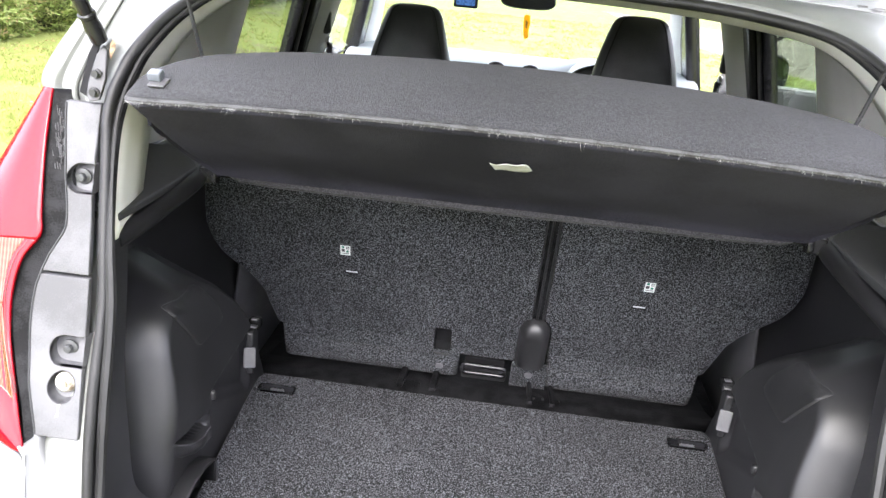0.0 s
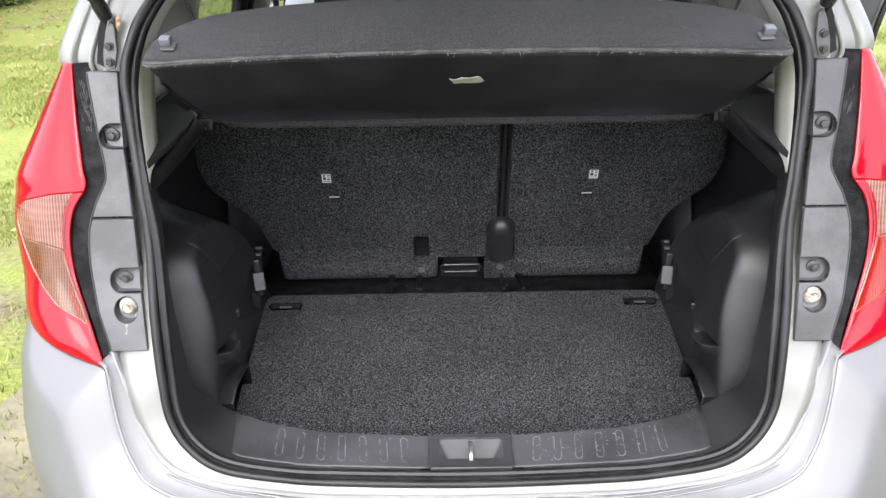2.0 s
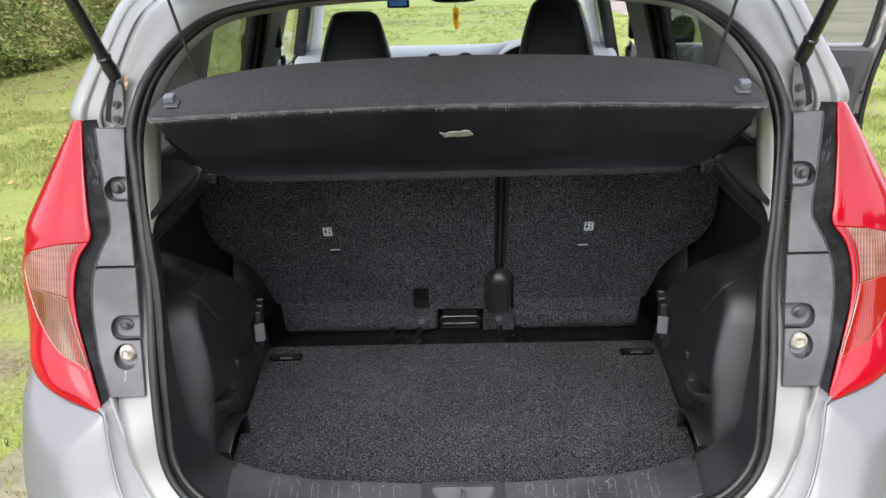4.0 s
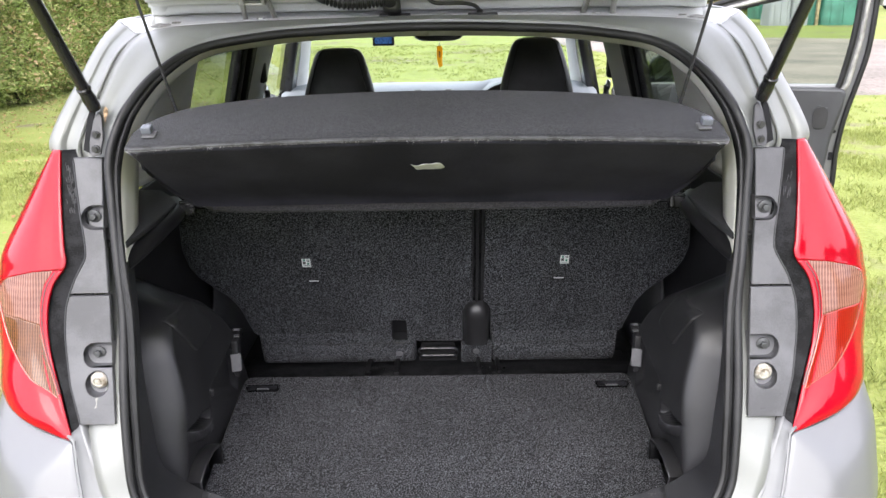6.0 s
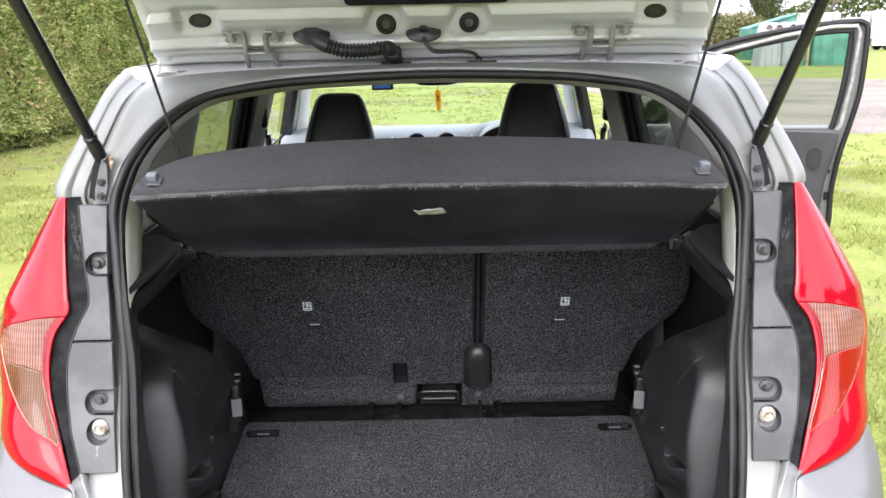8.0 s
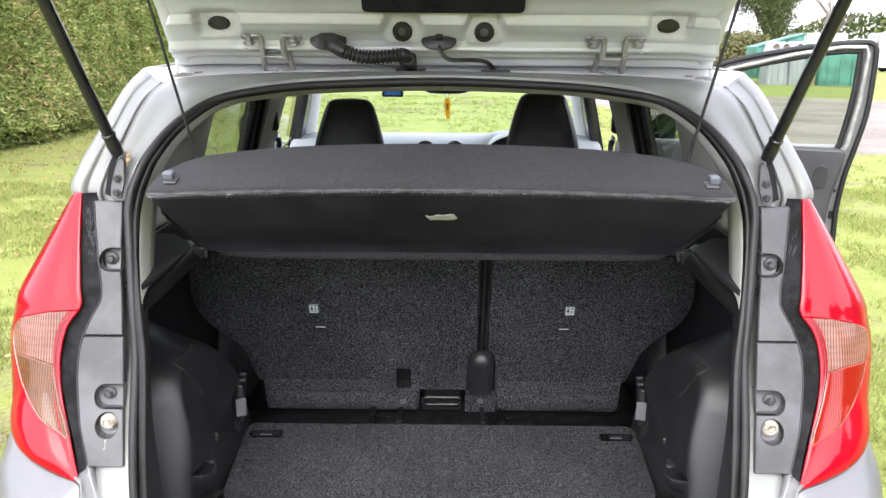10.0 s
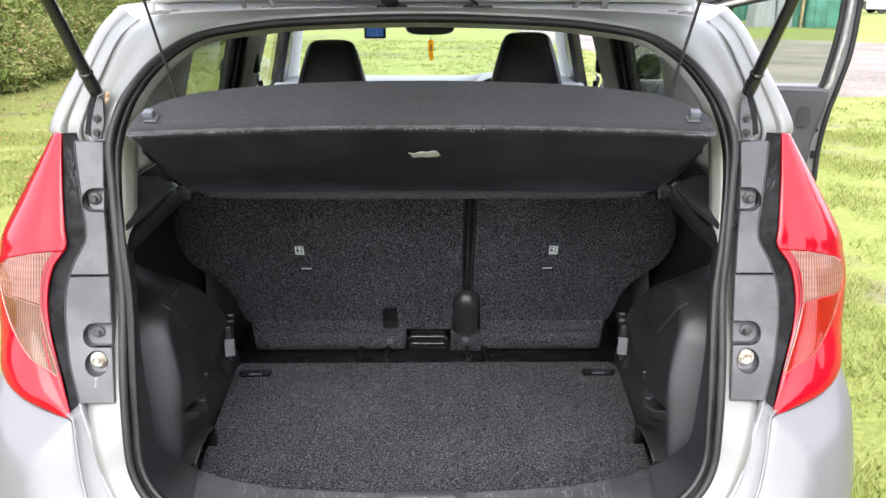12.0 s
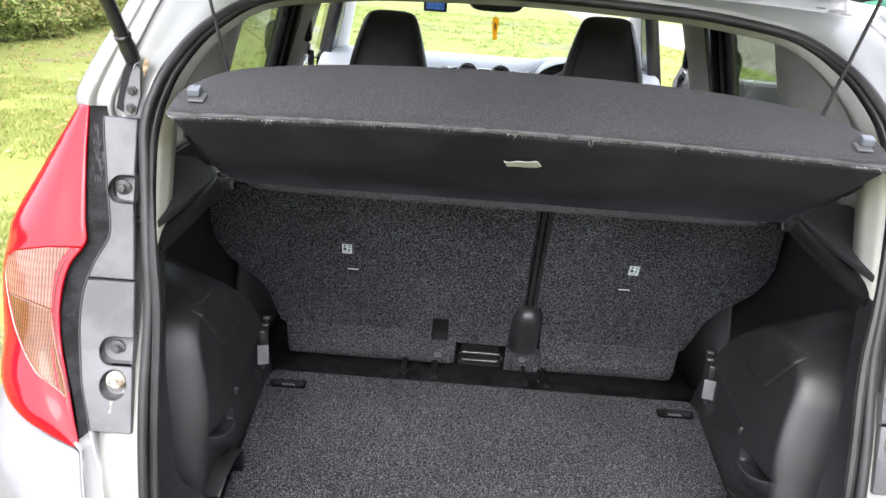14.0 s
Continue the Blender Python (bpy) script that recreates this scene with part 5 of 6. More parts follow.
    return lerp_at(z, [1.08, 1.2, 1.40, 1.50], [.715, .68, .62, .58])


def strip_(s, y0t, y1t, y0b, y1b, zt, zb, off=0.0):
    """A band of the side wall between two slanting edges."""
    rows = []
    for k in range(9):
        z = zt + (zb - zt) * k / 8
        a, b = y0t + (y0b - y0t) * k / 8, y1t + (y1b - y1t) * k / 8
        rows.append([Vector((s * (xs(z) + off), y, z)) for y in np.linspace(a, b, 5)])
    return loft(rows)


BACK = {-1: .06, 1: -.015}  # the door pillars stand a little further forward on one side
for s in (-1, 1):
    L = s < 0
    part("side_glass", strip_(s, .86, 1.22 + BACK[s], .88, 1.28 + BACK[s], 1.46, 1.10, .012), "privacy", car, "rear door window").visible_shadow = False
    part("door_frame", strip_(s, 1.19 + BACK[s], 1.40 + BACK[s], 1.26 + BACK[s], 1.47 + BACK[s], 1.47, 1.08, .006), "gloss_black", car, "black window frame and door seals", thick=.03)
    part("door_seal", tube([Vector((s * (xs(z) - .014), BACK[s] + lerp_at(z, [1.08, 1.47], [1.355, 1.29]), z)) for z in np.linspace(1.08, 1.47, 14)], .010, 8), "rubber", car)
    part("door_seal", tube([Vector((s * (xs(z) - .016), BACK[s] + lerp_at(z, [1.08, 1.47], [1.29, 1.22]), z)) for z in np.linspace(1.08, 1.47, 14)], .006, 8), "ledge_grey", car)
    pillar = part("centre_pillar", loft([[Vector((s * (xs(z) - o), y + BACK[s], z)) for z in np.linspace(1.48, .5, 14)] for y, o in ((1.40, -.004), (1.43, .014), (1.47, .030), (1.52, .040), (1.57, .034), (1.60, .0))]), "pillar_pale", car, "pale grey centre pillar trim")
    ring_c = Vector((s * (xs(1.24) - .05), 1.56, 1.235))
    belt = part("seat_belt", loft([[Vector((s * (xs(1.24) - .058 + dx), 1.545 + dy, z)) for dx, dy in ((-.010, 0), (.012, .018))] for z in np.linspace(1.235, .7, 8)]), "belt", car, "grey seat belt", thick=.002)
    part("belt_anchor", lathe([(.016, -.006), (.020, 0), (.016, .006)], Matrix.Translation(ring_c) @ Matrix.Rotation(radians(90), 4, "Y"), 16), "chrome", belt)
    part("anchor_cover", box(ring_c.x + s * .004, ring_c.y - .010, ring_c.z + .078, .030, .035, .105), "black", belt, bevel=.012)
    if L:
        part("side_glass", strip_(s, 1.68, 2.20, 1.68, 2.36, 1.46, 1.08, .012), "glass", car, "front door window").visible_shadow = False
        part("door_frame", strip_(s, 1.64, 1.70, 1.64, 1.70, 1.47, 1.06, .010), "gloss_black", car, thick=.02)
    part("door_frame", strip_(s, 2.14, 2.26, 2.30, 2.44, 1.47, 1.06, .004), "gloss_black", car, "black front window frame", thick=.05)
    part("front_pillar", loft([[Vector((s * (xs(z) - o), lerp_at(z, [1.06, 1.48], [2.64 + d, 2.26 + d]), z)) for z in np.linspace(1.48, 1.06, 12)] for d, o in ((-.14, .0), (-.08, .03), (0, .05), (.08, .03), (.12, 0))]), "pillar_pale", car, "pale windscreen pillar trim")
    part("door_card", loft([[Vector((s * x, y, z)) for x, z in ((.70, .30), (.685, .6), (.66, .80), (.675, .95), (.70, 1.08), (.725, 1.11))] for y in (.90, 1.2, 1.44)]), "dark_grey", car, "dark rear door lining", thick=.01)
    if L:
        part("door_card", loft([[Vector((s * x, y, z)) for x, z in ((.70, .30), (.685, .6), (.66, .80), (.66, .95), (.68, 1.06), (.72, 1.085))] for y in (1.58, 1.9, 2.2, 2.4)]), "dash_light", car, "pale grey front door lining", thick=.01)
    part("roof_rail", tube([Vector((s * .595, y, 1.478 - .03 * (y > 1.9))) for y in np.linspace(.80, 2.24, 12)], .022, 10), "headlining", car)
part("windscreen", loft([[Vector((x * (.60 + .12 * t), 2.24 + .80 * t + .10 * (1 - (x / 1.0) ** 2), 1.500 - .40 * t)) for x in np.linspace(-1, 1, 13)] for t in np.linspace(0, 1, 8)]), "screen", car, "windscreen").visible_shadow = False
part("header_rail", box(0, 2.20, 1.478, 1.16, .07, .03), "headlining", car, bevel=.012)
part("cabin_floor", box(0, 1.75, .32, 1.40, 1.95, .03), "gasket", car)
part("bulkhead", box(0, 2.88, .70, 1.44, .03, .78), "gasket", car)

# front seats
for s, zt in ((-1, 1.372), (1, 1.400)):
    cx = s * .360 + (0.0 if s < 0 else .008)
    st = holder("front_seat", (cx, 1.75, .33), car)
    st["label"] = "black leather front seat"
    rows = []
    for z, w, d in ((.55, .25, .10), (.70, .255, .11), (.90, .25, .10), (1.02, .225, .085), (1.09, .17, .06), (1.115, .11, .035)):
        yb = 1.66 - .22 * (z - 1.1)
        rows.append([Vector((cx + w * math.copysign(abs(math.cos(a)) ** .6, math.cos(a)), yb + d * math.copysign(abs(math.sin(a)) ** .6, math.sin(a)), z)) for a in np.linspace(0, 2 * math.pi, 33)[:-1]])
    part("backrest", loft(rows, closed=True, cap=True), "leather", st)
    rows = []
    hz = zt - .225
    for k, w, d in ((0, .120, .030), (.02, .134, .045), (.10, .139, .055), (.35, .127, .058), (.60, .111, .056), (.80, .097, .050), (.91, .087, .042), (.97, .072, .030), (1.0, .045, .014)):
        rows.append([Vector((cx + w * math.copysign(abs(math.cos(a)) ** .75, math.cos(a)), 1.62 + .05 * k + d * math.copysign(abs(math.sin(a)) ** .75, math.sin(a)), hz + .225 * k)) for a in np.linspace(0, 2 * math.pi, 41)[:-1]])
    head = part("headrest", loft(rows, closed=True, cap=True), "leather", st, "black leather headrest", subdiv=1)
    for dx in (-1, 1):
        seam = [Vector((cx + dx * w, 1.62 + .05 * k - d, hz + .225 * k)) for k, w, d in ((.02, .112, .031), (.10, .114, .0412), (.35, .104, .0445), (.60, .089, .043), (.80, .076, .038), (.91, .066, .032), (.965, .052, .024))]
        part("seam", tube(spline(seam, 24), .0022, 6), "stitch", head)
        part("post", tube([Vector((cx + dx * .078, 1.625, hz + .02)), Vector((cx + dx * .078, 1.625, hz - .09))], .0065, 10), "gloss_black", st, "headrest post")
    part("piping", tube([r + Vector((0, 0, .004)) for r in rows[1]], .003, 6, closed=True), "stitch", head)
    rows = []
    for y, z, w in ((1.70, .62, .24), (1.85, .63, .255), (2.05, .64, .255), (2.18, .62, .24)):
        rows.append([Vector((cx + w * a, y, z - .10 * (b < 0))) for a, b in ((-1, -1), (-1, .2), (-.8, 1), (0, .9), (.8, 1), (1, .2), (1, -1))])
    part("cushion", loft(rows, closed=True, cap=True), "leather", st, bevel=.01)

# dashboard
dash = holder("dashboard", (0, 2.4, .6), car)
dash["label"] = "grey dashboard with round air vents"
rows = []
for x in np.linspace(-.70, .70, 41):
    hump = .045 * math.exp(-((x - .37) / .19) ** 4)
    rows.append([Vector((x, y, z)) for y, z in ((2.24, .72), (2.17, .85), (2.13, 1.00), (2.115, 1.075), (2.135, 1.118), (2.20, 1.142 + hump), (2.34, 1.152 + hump * .8), (2.55, 1.150), (2.85, 1.118))])
part("dash_body", loft(rows), "dash", dash, thick=.005)
stack = part("console_panel", plate(rounded(.27, .245, .02, cx=-.022, cy=1.025), lambda u, v, w: Vector((u, 2.105 - .06 * max(0, (1.1 - v)) - w, v)), .02), "gloss_black", dash, "black centre console panel", bevel=.006)
for sx in (-1, 1):
    part("stack_trim", loft([[Vector((-.022 + sx * (.150 + o), 2.085 - q, z)) for z in np.linspace(.90, 1.150, 10)] for o, q in ((-.010, .0), (.004, .016), (.020, .012), (.026, -.03))]), "dash_light", dash, "silver trim beside the centre console", thick=.004)
for x in (-.088, .043):
    mm = Matrix.Translation((x, 2.078, 1.124)) @ Matrix.Rotation(radians(82), 4, "X")
    vent = part("air_vent", lathe([(.046, 0), (.047, .010), (.043, .015), (.039, .011), (.038, -.01)], mm, 32), "steel", dash, "round air vent with a bright ring")
    part("vent_core", lathe([(.038, -.012), (.038, .0)], mm, 24), "gasket", vent)
    for k in (-2, -1, 0, 1, 2):
        part("slat", box(x, 2.073, 1.130 + .013 * k, .072 * math.sqrt(1 - (k / 3.1) ** 2), .012, .003, Matrix.Rotation(radians(-25), 4, "X")), "ledge_grey", vent)
hz_ = part("hazard_switch", box(-.022, 2.074, 1.112, .018, .012, .024), "gloss_black", dash, bevel=.002)
part("warning_triangle", tube([Vector((-.022 + .006 * math.cos(a), 2.067, 1.112 + .006 * math.sin(a))) for a in (1.5708, 3.665, 5.7596)], .0012, 5, closed=True), "red", hz_)
part("radio", plate(rounded(.20, .06, .006, cx=-.022, cy=1.045), lambda u, v, w: Vector((u, 2.078 - w, v)), .012), "dark_grey", dash, "radio with a dark display", bevel=.002)
part("radio_display", plate(rounded(.10, .030, .003, cx=-.022, cy=1.050), lambda u, v, w: Vector((u, 2.066 - w, v)), .002), "dial", dash)
for x in (-.095, .052):
    part("radio_key", box(x, 2.064, 1.05, .022, .006, .034), "plate", dash, bevel=.002)
part("glovebox_lid", plate(rounded(.40, .14, .03, cx=-.44, cy=.98), lambda u, v, w: Vector((u, 2.118 + .09 * max(0, 1.03 - v) - w, v)), .010), "dash", dash, "grey glovebox lid", bevel=.004)
part("glovebox_gap", tube(spline([Vector((u, 2.106, v)) for u, v in ((-.63, 1.065), (-.44, 1.068), (-.27, 1.06), (-.235, 1.03), (-.235, .93))], 30), .0022, 5), "gasket", dash)
# cluster
cluster = part("instrument_hood", loft([[Vector((.37 + .175 * math.cos(a) * k, y, 1.125 + .075 * math.sin(a) * k)) for a in np.linspace(-.25, math.pi + .25, 28)] for y, k in ((2.06, 1.0), (2.055, 1.06), (2.08, 1.08), (2.22, 1.06))]), "black", dash, "black hood over the instruments", thick=.004)
part("cluster_face", plate(rounded(.34, .15, .05, cx=.37, cy=1.105), lambda u, v, w: Vector((u, 2.125 - w, v)), .008), "dial", cluster)
for x, r in ((.265, .038), (.365, .058), (.462, .038)):
    mm = Matrix.Translation((x, 2.112, 1.115)) @ Matrix.Rotation(radians(85), 4, "X")
    gauge = part("gauge", lathe([(r, 0), (r, .004), (r - .003, .006), (r - .006, .001)], mm, 28), "chrome", cluster, "round instrument dial")
    part("gauge_face", lathe([(r - .005, -.001), (r - .006, .0015)], mm, 24), "dial", gauge)
    for k in range(11):
        a = radians(225 - 27 * k)
        part("tick", box(x + (r - .012) * math.cos(a), 2.108, 1.115 + (r - .012) * math.sin(a), .006, .001, .002, Matrix.Rotation(-a, 4, "Y")), "mark", gauge)
    part("needle", box(x - r * .25, 2.107, 1.115 - r * .1, r * .6, .001, .002, Matrix.Rotation(radians(-20), 4, "Y")), "red", gauge)
# steering wheel
mm = Matrix.Translation((.37, 1.965, 1.005)) @ Matrix.Rotation(radians(66), 4, "X")
wheel = part("steering_wheel", tube([mm @ Vector((.185 * math.cos(a), .182 * math.sin(a), 0)) for a in np.linspace(0, 2 * math.pi, 49)[:-1]], .016, 12, closed=True), "leather", car, "black steering wheel with silver spokes")
part("wheel_hub", lathe([(.085, -.03), (.088, .0), (.07, .025), (.03, .032)], mm @ Matrix.Diagonal((1, .8, 1, 1)), 24), "dark_grey", wheel)
for a in (10, 170, 250, 290):
    d = Vector((math.cos(radians(a)), math.sin(radians(a)), 0))
    part("spoke", tube([mm @ (d * .07), mm @ (d * .18)], [.022, .014], 8, flat=.5), "dash_light", wheel)
# mirror, camera, hanging card
mir = part("rear_view_mirror", loft([[Vector((.004 + (.105 * k) * math.copysign(abs(math.cos(a)) ** .55, math.cos(a)), 2.14 + d, 1.398 + .033 * k * math.copysign(abs(math.sin(a)) ** .7, math.sin(a)))) for a in np.linspace(0, 2 * math.pi, 33)[:-1]] for d, k in ((0, .96), (.006, 1.0), (.03, .9), (.045, .5))], closed=True, cap=True), "gloss_black", car, "interior rear-view mirror")
part("mirror_glass", plate([(.004 + (.098) * math.copysign(abs(math.cos(a)) ** .55, math.cos(a)), 1.398 + .028 * math.copysign(abs(math.sin(a)) ** .7, math.sin(a))) for a in np.linspace(0, 2 * math.pi, 33)[:-1]], lambda u, v, w: Vector((u, 2.139 - w, v)), .002), "mirror", mir)
part("mirror_stalk", tube([Vector((.004, 2.17, 1.41)), Vector((.004, 2.19, 1.46)), Vector((.004, 2.20, 1.50))], .012, 8), "gloss_black", mir)
dc = tagged(part("dash_camera", box(-.240, 2.245, 1.372, .096, .030, .055), "gloss_black", None, base=(-.24, 2.245, 1.372), bevel=.006), "small black dash camera with a lit blue screen", "dash camera")
part("camera_screen", plate(rounded(.074, .036, .003, cx=-.240, cy=1.372), lambda u, v, w: Vector((u, 2.229 - w, v)), .002), "display", dc)
part("camera_mount", tube([Vector((-.240, 2.25, 1.395)), Vector((-.240, 2.26, 1.46))], .010, 8), "gloss_black", dc)
card = tagged(part("hanging_card", plate([(-.011, .0), (.011, .0), (.013, -.03), (.010, -.06), (.012, -.085), (-.004, -.090), (-.011, -.055), (-.013, -.03)], lambda u, v, w: Vector((.008 + u, 2.15 + w, 1.345 + v)), .003), "yellow", None, base=(.008, 2.15, 1.35), bevel=.001), "small yellow air freshener card hanging from the mirror", "air freshener")
part("hanging_thread", tube([Vector((.008, 2.1515, 1.345)), Vector((.006, 2.152, 1.372))], .0012, 5), "paper", card)
part("card_print", plate([(-.004, -.02), (.004, -.025), (.003, -.05), (-.004, -.045)], lambda u, v, w: Vector((.008 + u, 2.1495 - w, 1.345 + v)), .0006), "rust", card)

# door mirrors
def door_mirror(x, y, z, s, turn):
    mt = Matrix.Translation((x, y, z)) @ Matrix.Rotation(radians(turn), 4, "Z")
    rows = [[mt @ Vector((.058 * k * math.copysign(abs(math.cos(a)) ** .7, math.cos(a)), d, .088 * k * math.copysign(abs(math.sin(a)) ** .7, math.sin(a)))) for a in np.linspace(0, 2 * math.pi, 29)[:-1]] for d, k in ((0, .94), (.008, 1.0), (.05, .96), (.09, .7), (.10, .35))]
    mr = part("door_mirror", loft(rows, closed=True, cap=True), "gloss_black", car, "door mirror with a black housing")
    part("door_mirror_glass", loft([[mt @ Vector((.058 * k * math.copysign(abs(math.cos(a)) ** .7, math.cos(a)), -.001, .088 * k * math.copysign(abs(math.sin(a)) ** .7, math.sin(a)))) for a in np.linspace(0, 2 * math.pi, 29)[:-1]] for k in (.88, .4, .02)], closed=True), "dark_mirror", mr)
    part("mirror_foot", tube([mt @ Vector((-s * .07, .05, -.05)), mt @ Vector((-s * .14, .05, -.075))], .022, 10), "gloss_black", mr)


door_mirror(1.042, 2.40, 1.182, 1, -6)
door_mirror(-.905, 2.30, 1.175, -1, 6)

# open driver's door
A65, HX, HY = radians(65), .80, 2.35
along, inward = Vector((math.sin(A65), -math.cos(A65), 0)), Vector((-math.cos(A65), -math.sin(A65), 0))


def dr(a, z, d):
    return Vector((HX, HY, z)) + along * a + inward * d


door = holder("open_door", (HX, HY, .3), car)
door["label"] = "silver driver's door standing open, inner side showing"
edge = [(.0, .32), (.0, 1.12), (.045, 1.26), (.20, 1.395), (.46, 1.51), (.70, 1.566), (.88, 1.592), (.99, 1.600), (1.025, 1.592), (1.036, 1.55), (1.034, 1.33), (1.010, 1.18), (.985, 1.05), (.972, .90), (.975, .75), (.955, .50), (.92, .36), (.86, .32)]
pane = [(.075, 1.16), (.095, 1.25), (.23, 1.362), (.49, 1.472), (.72, 1.528), (.88, 1.555), (.962, 1.556), (.972, 1.53), (.966, 1.36), (.945, 1.20), (.930, 1.175)]
part("door_shell", plate(edge, lambda a, z, w: dr(a, z, .0 - w), .055, [pane]), "silver", door, bevel=.008)
lo_ = [(.0, .32), (.0, 1.09), (.10, 1.16), (.952, 1.165), (.970, 1.15), (.962, 1.08), (.935, .95), (.925, .80), (.92, .60), (.89, .40), (.82, .34)]
cardp = part("door_lining", plate(lo_, lambda a, z, w: dr(a, z, .012 + w), .035), "door_grey", door, "dark grey door lining with a speaker grille", bevel=.012)
part("armrest", plate(rounded(.45, .07, .03, cx=.45, cy=.90), lambda a, z, w: dr(a, z, .045 + w), .05), "door_grey", cardp, bevel=.015)
part("speaker_grille", plate(rounded(.055, .095, .027, cx=.885, cy=1.045), lambda a, z, w: dr(a, z, .046 + w), .006), "black", cardp, bevel=.003)
frame_in = [(.078, 1.165)] + pane[1:-1] + [(.935, 1.165)]
part("window_surround", tube(spline([dr(a, z, .006) for a, z in frame_in], 70), .012, 8), "rubber", door, "black window seal")
part("window_trim", tube([dr(.55 + (a - .55) * 1.065, 1.36 + (z - 1.36) * 1.10, .014) for a, z in pane[1:]], .009, 8), "hinge_silver", door)
part("door_seal", tube(spline([dr(a * .992, .01 + z * .990, .010) for a, z in edge[2:-2]], 90), .011, 8), "rubber", door, "black door seal")
part("door_glass", plate([(a, z) for a, z in pane], lambda a, z, w: dr(a, z, -.028 - w), .004), "door_glass", door, "door window").visible_shadow = False
for z in (.88, .74):
    part("door_catch", plate(rounded(.016, .034, .004, cx=.945, cy=z), lambda a, zz, w: dr(a, zz, .001 + w), .004), "gasket", door, bevel=.001)
m2 = Matrix.Translation(dr(.945, .985, .002)) @ Matrix.Rotation(radians(90), 4, "X")
part("door_plug", lathe([(.008, -.002), (.008, .004)], m2, 12), "gasket", door)

# gutter between the boot frame and the roof edge, with dirt in its corners
gut = [both([Vector((x, y + dy, z + dz)) for x, y, z in ((0, .478, 1.502), (.25, .475, 1.500), (.50, .46, 1.492), (.585, .415, 1.483))]) for dy, dz in ((0, 0), (.012, .004), (.030, -.004), (.055, .002), (.066, .020), (.075, .032))]
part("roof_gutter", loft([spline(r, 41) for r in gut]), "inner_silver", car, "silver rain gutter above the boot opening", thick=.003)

for s in (-1, 1):
    a = [Vector((.583, .415 + dy, 1.483 + dz)) for dy, dz in ((0, 0), (.012, .004), (.030, -.004), (.055, .002), (.066, .020), (.075, .032))]
    o, d = Vector((.585, .385, 1.478)), Vector((.650, .455, 1.505))
    b = [o.lerp(d, k) for k in (0, .25, .5, .75, 1)] + [Vector((.651, .50, 1.508))]
    part("corner_panel", loft([[side(s, p.lerp(q, w) + Vector((0, .006 * math.sin(math.pi * w), -.004 * math.sin(math.pi * w)))) for p, q in zip(a, b)] for w in (0, .2, .4, .6, .8, 1)]), "inner_silver", car, "silver sheet metal corner of the rain gutter", thick=.003)

for s in (-1, 1):
    stain = random.Random(60 + s)
    for x, y, z, w, mat in ((.560, .452, 1.489, .020, "dust"), (.535, .468, 1.492, .014, "dust"), (.572, .440, 1.486, .012, "dust")):
        ring_ = [(w * stain.uniform(.5, 1.1) * math.cos(a), .7 * w * stain.uniform(.5, 1.1) * math.sin(a)) for a in np.linspace(0, 2 * math.pi, 12)[:-1]]
        part("dirt_mark", plate(ring_, lambda u, v, q: Vector((s * (x + u), y + v, z + .006 + .25 * v + q)), .0006), mat, car)

part("header_seam", tube([q + Vector((0, -.005, -.001)) for q in both(outer[16 * K:])], .0011, 5), "dull_steel", car)


# ---- outside: grass field, path, hedge, containers, lorries, trees ----
def outdoor(name, build):
    m = bpy.data.materials.new(name)
    m.use_nodes = True
    build(m.node_tree.nodes, m.node_tree.links, m.node_tree.nodes["Principled BSDF"])
    return m


def ramp_of(n, stops):
    r = n.new("ShaderNodeValToRGB")
    while len(r.color_ramp.elements) < len(stops):
        r.color_ramp.elements.new(0.5)
    for e, (pos, col) in zip(r.color_ramp.elements, stops):
        e.position, e.color = pos, (*col, 1)
    return r


def field_nodes(n, l, p):
    p.inputs["Roughness"].default_value, p.inputs["Specular IOR Level"].default_value = 0.9, 0.2
    tc = n.new("ShaderNodeTexCoord")
    tex = []
    for s, d in ((0.35, 6), (2.2, 6), (35, 4)):
        t = n.new("ShaderNodeTexNoise")
        t.inputs["Scale"].default_value, t.inputs["Detail"].default_value = s, d
        l.new(tc.outputs["Object"], t.inputs["Vector"])
        tex.append(t)
    g = ramp_of(n, ((0.30, (.126, .152, .035)), (0.50, (.186, .217, .053)), (0.72, (.248, .264, .090))))
    mud = ramp_of(n, ((0.3, (.10, .085, .048)), (0.7, (.19, .165, .105))))
    l.new(tex[2].outputs["Fac"], mud.inputs["Fac"])
    a = n.new("ShaderNodeMath")
    a.operation = "MULTIPLY_ADD"
    a.inputs[1].default_value = 0.5
    l.new(tex[2].outputs["Fac"], a.inputs[0])
    h = n.new("ShaderNodeMath")
    h.operation, h.inputs[1].default_value = "MULTIPLY", 0.5
    l.new(tex[1].outputs["Fac"], h.inputs[0])
    l.new(h.outputs[0], a.inputs[2])
    l.new(a.outputs[0], g.inputs["Fac"])
    bare = ramp_of(n, ((0.57, (0, 0, 0)), (0.66, (1, 1, 1))))
    bb = n.new("ShaderNodeMath")
    bb.operation = "MULTIPLY_ADD"
    bb.inputs[1].default_value = 0.45
    l.new(tex[1].outputs["Fac"], bb.inputs[0])
    k = n.new("ShaderNodeMath")
    k.operation, k.inputs[1].default_value = "MULTIPLY", 0.62
    l.new(tex[0].outputs["Fac"], k.inputs[0])
    l.new(k.outputs[0], bb.inputs[2])
    l.new(bb.outputs[0], bare.inputs["Fac"])
    mix = n.new("ShaderNodeMix")
    mix.data_type = "RGBA"
    l.new(bare.outputs["Color"], mix.inputs["Factor"])
    l.new(g.outputs["Color"], mix.inputs["A"])
    l.new(mud.outputs["Color"], mix.inputs["B"])
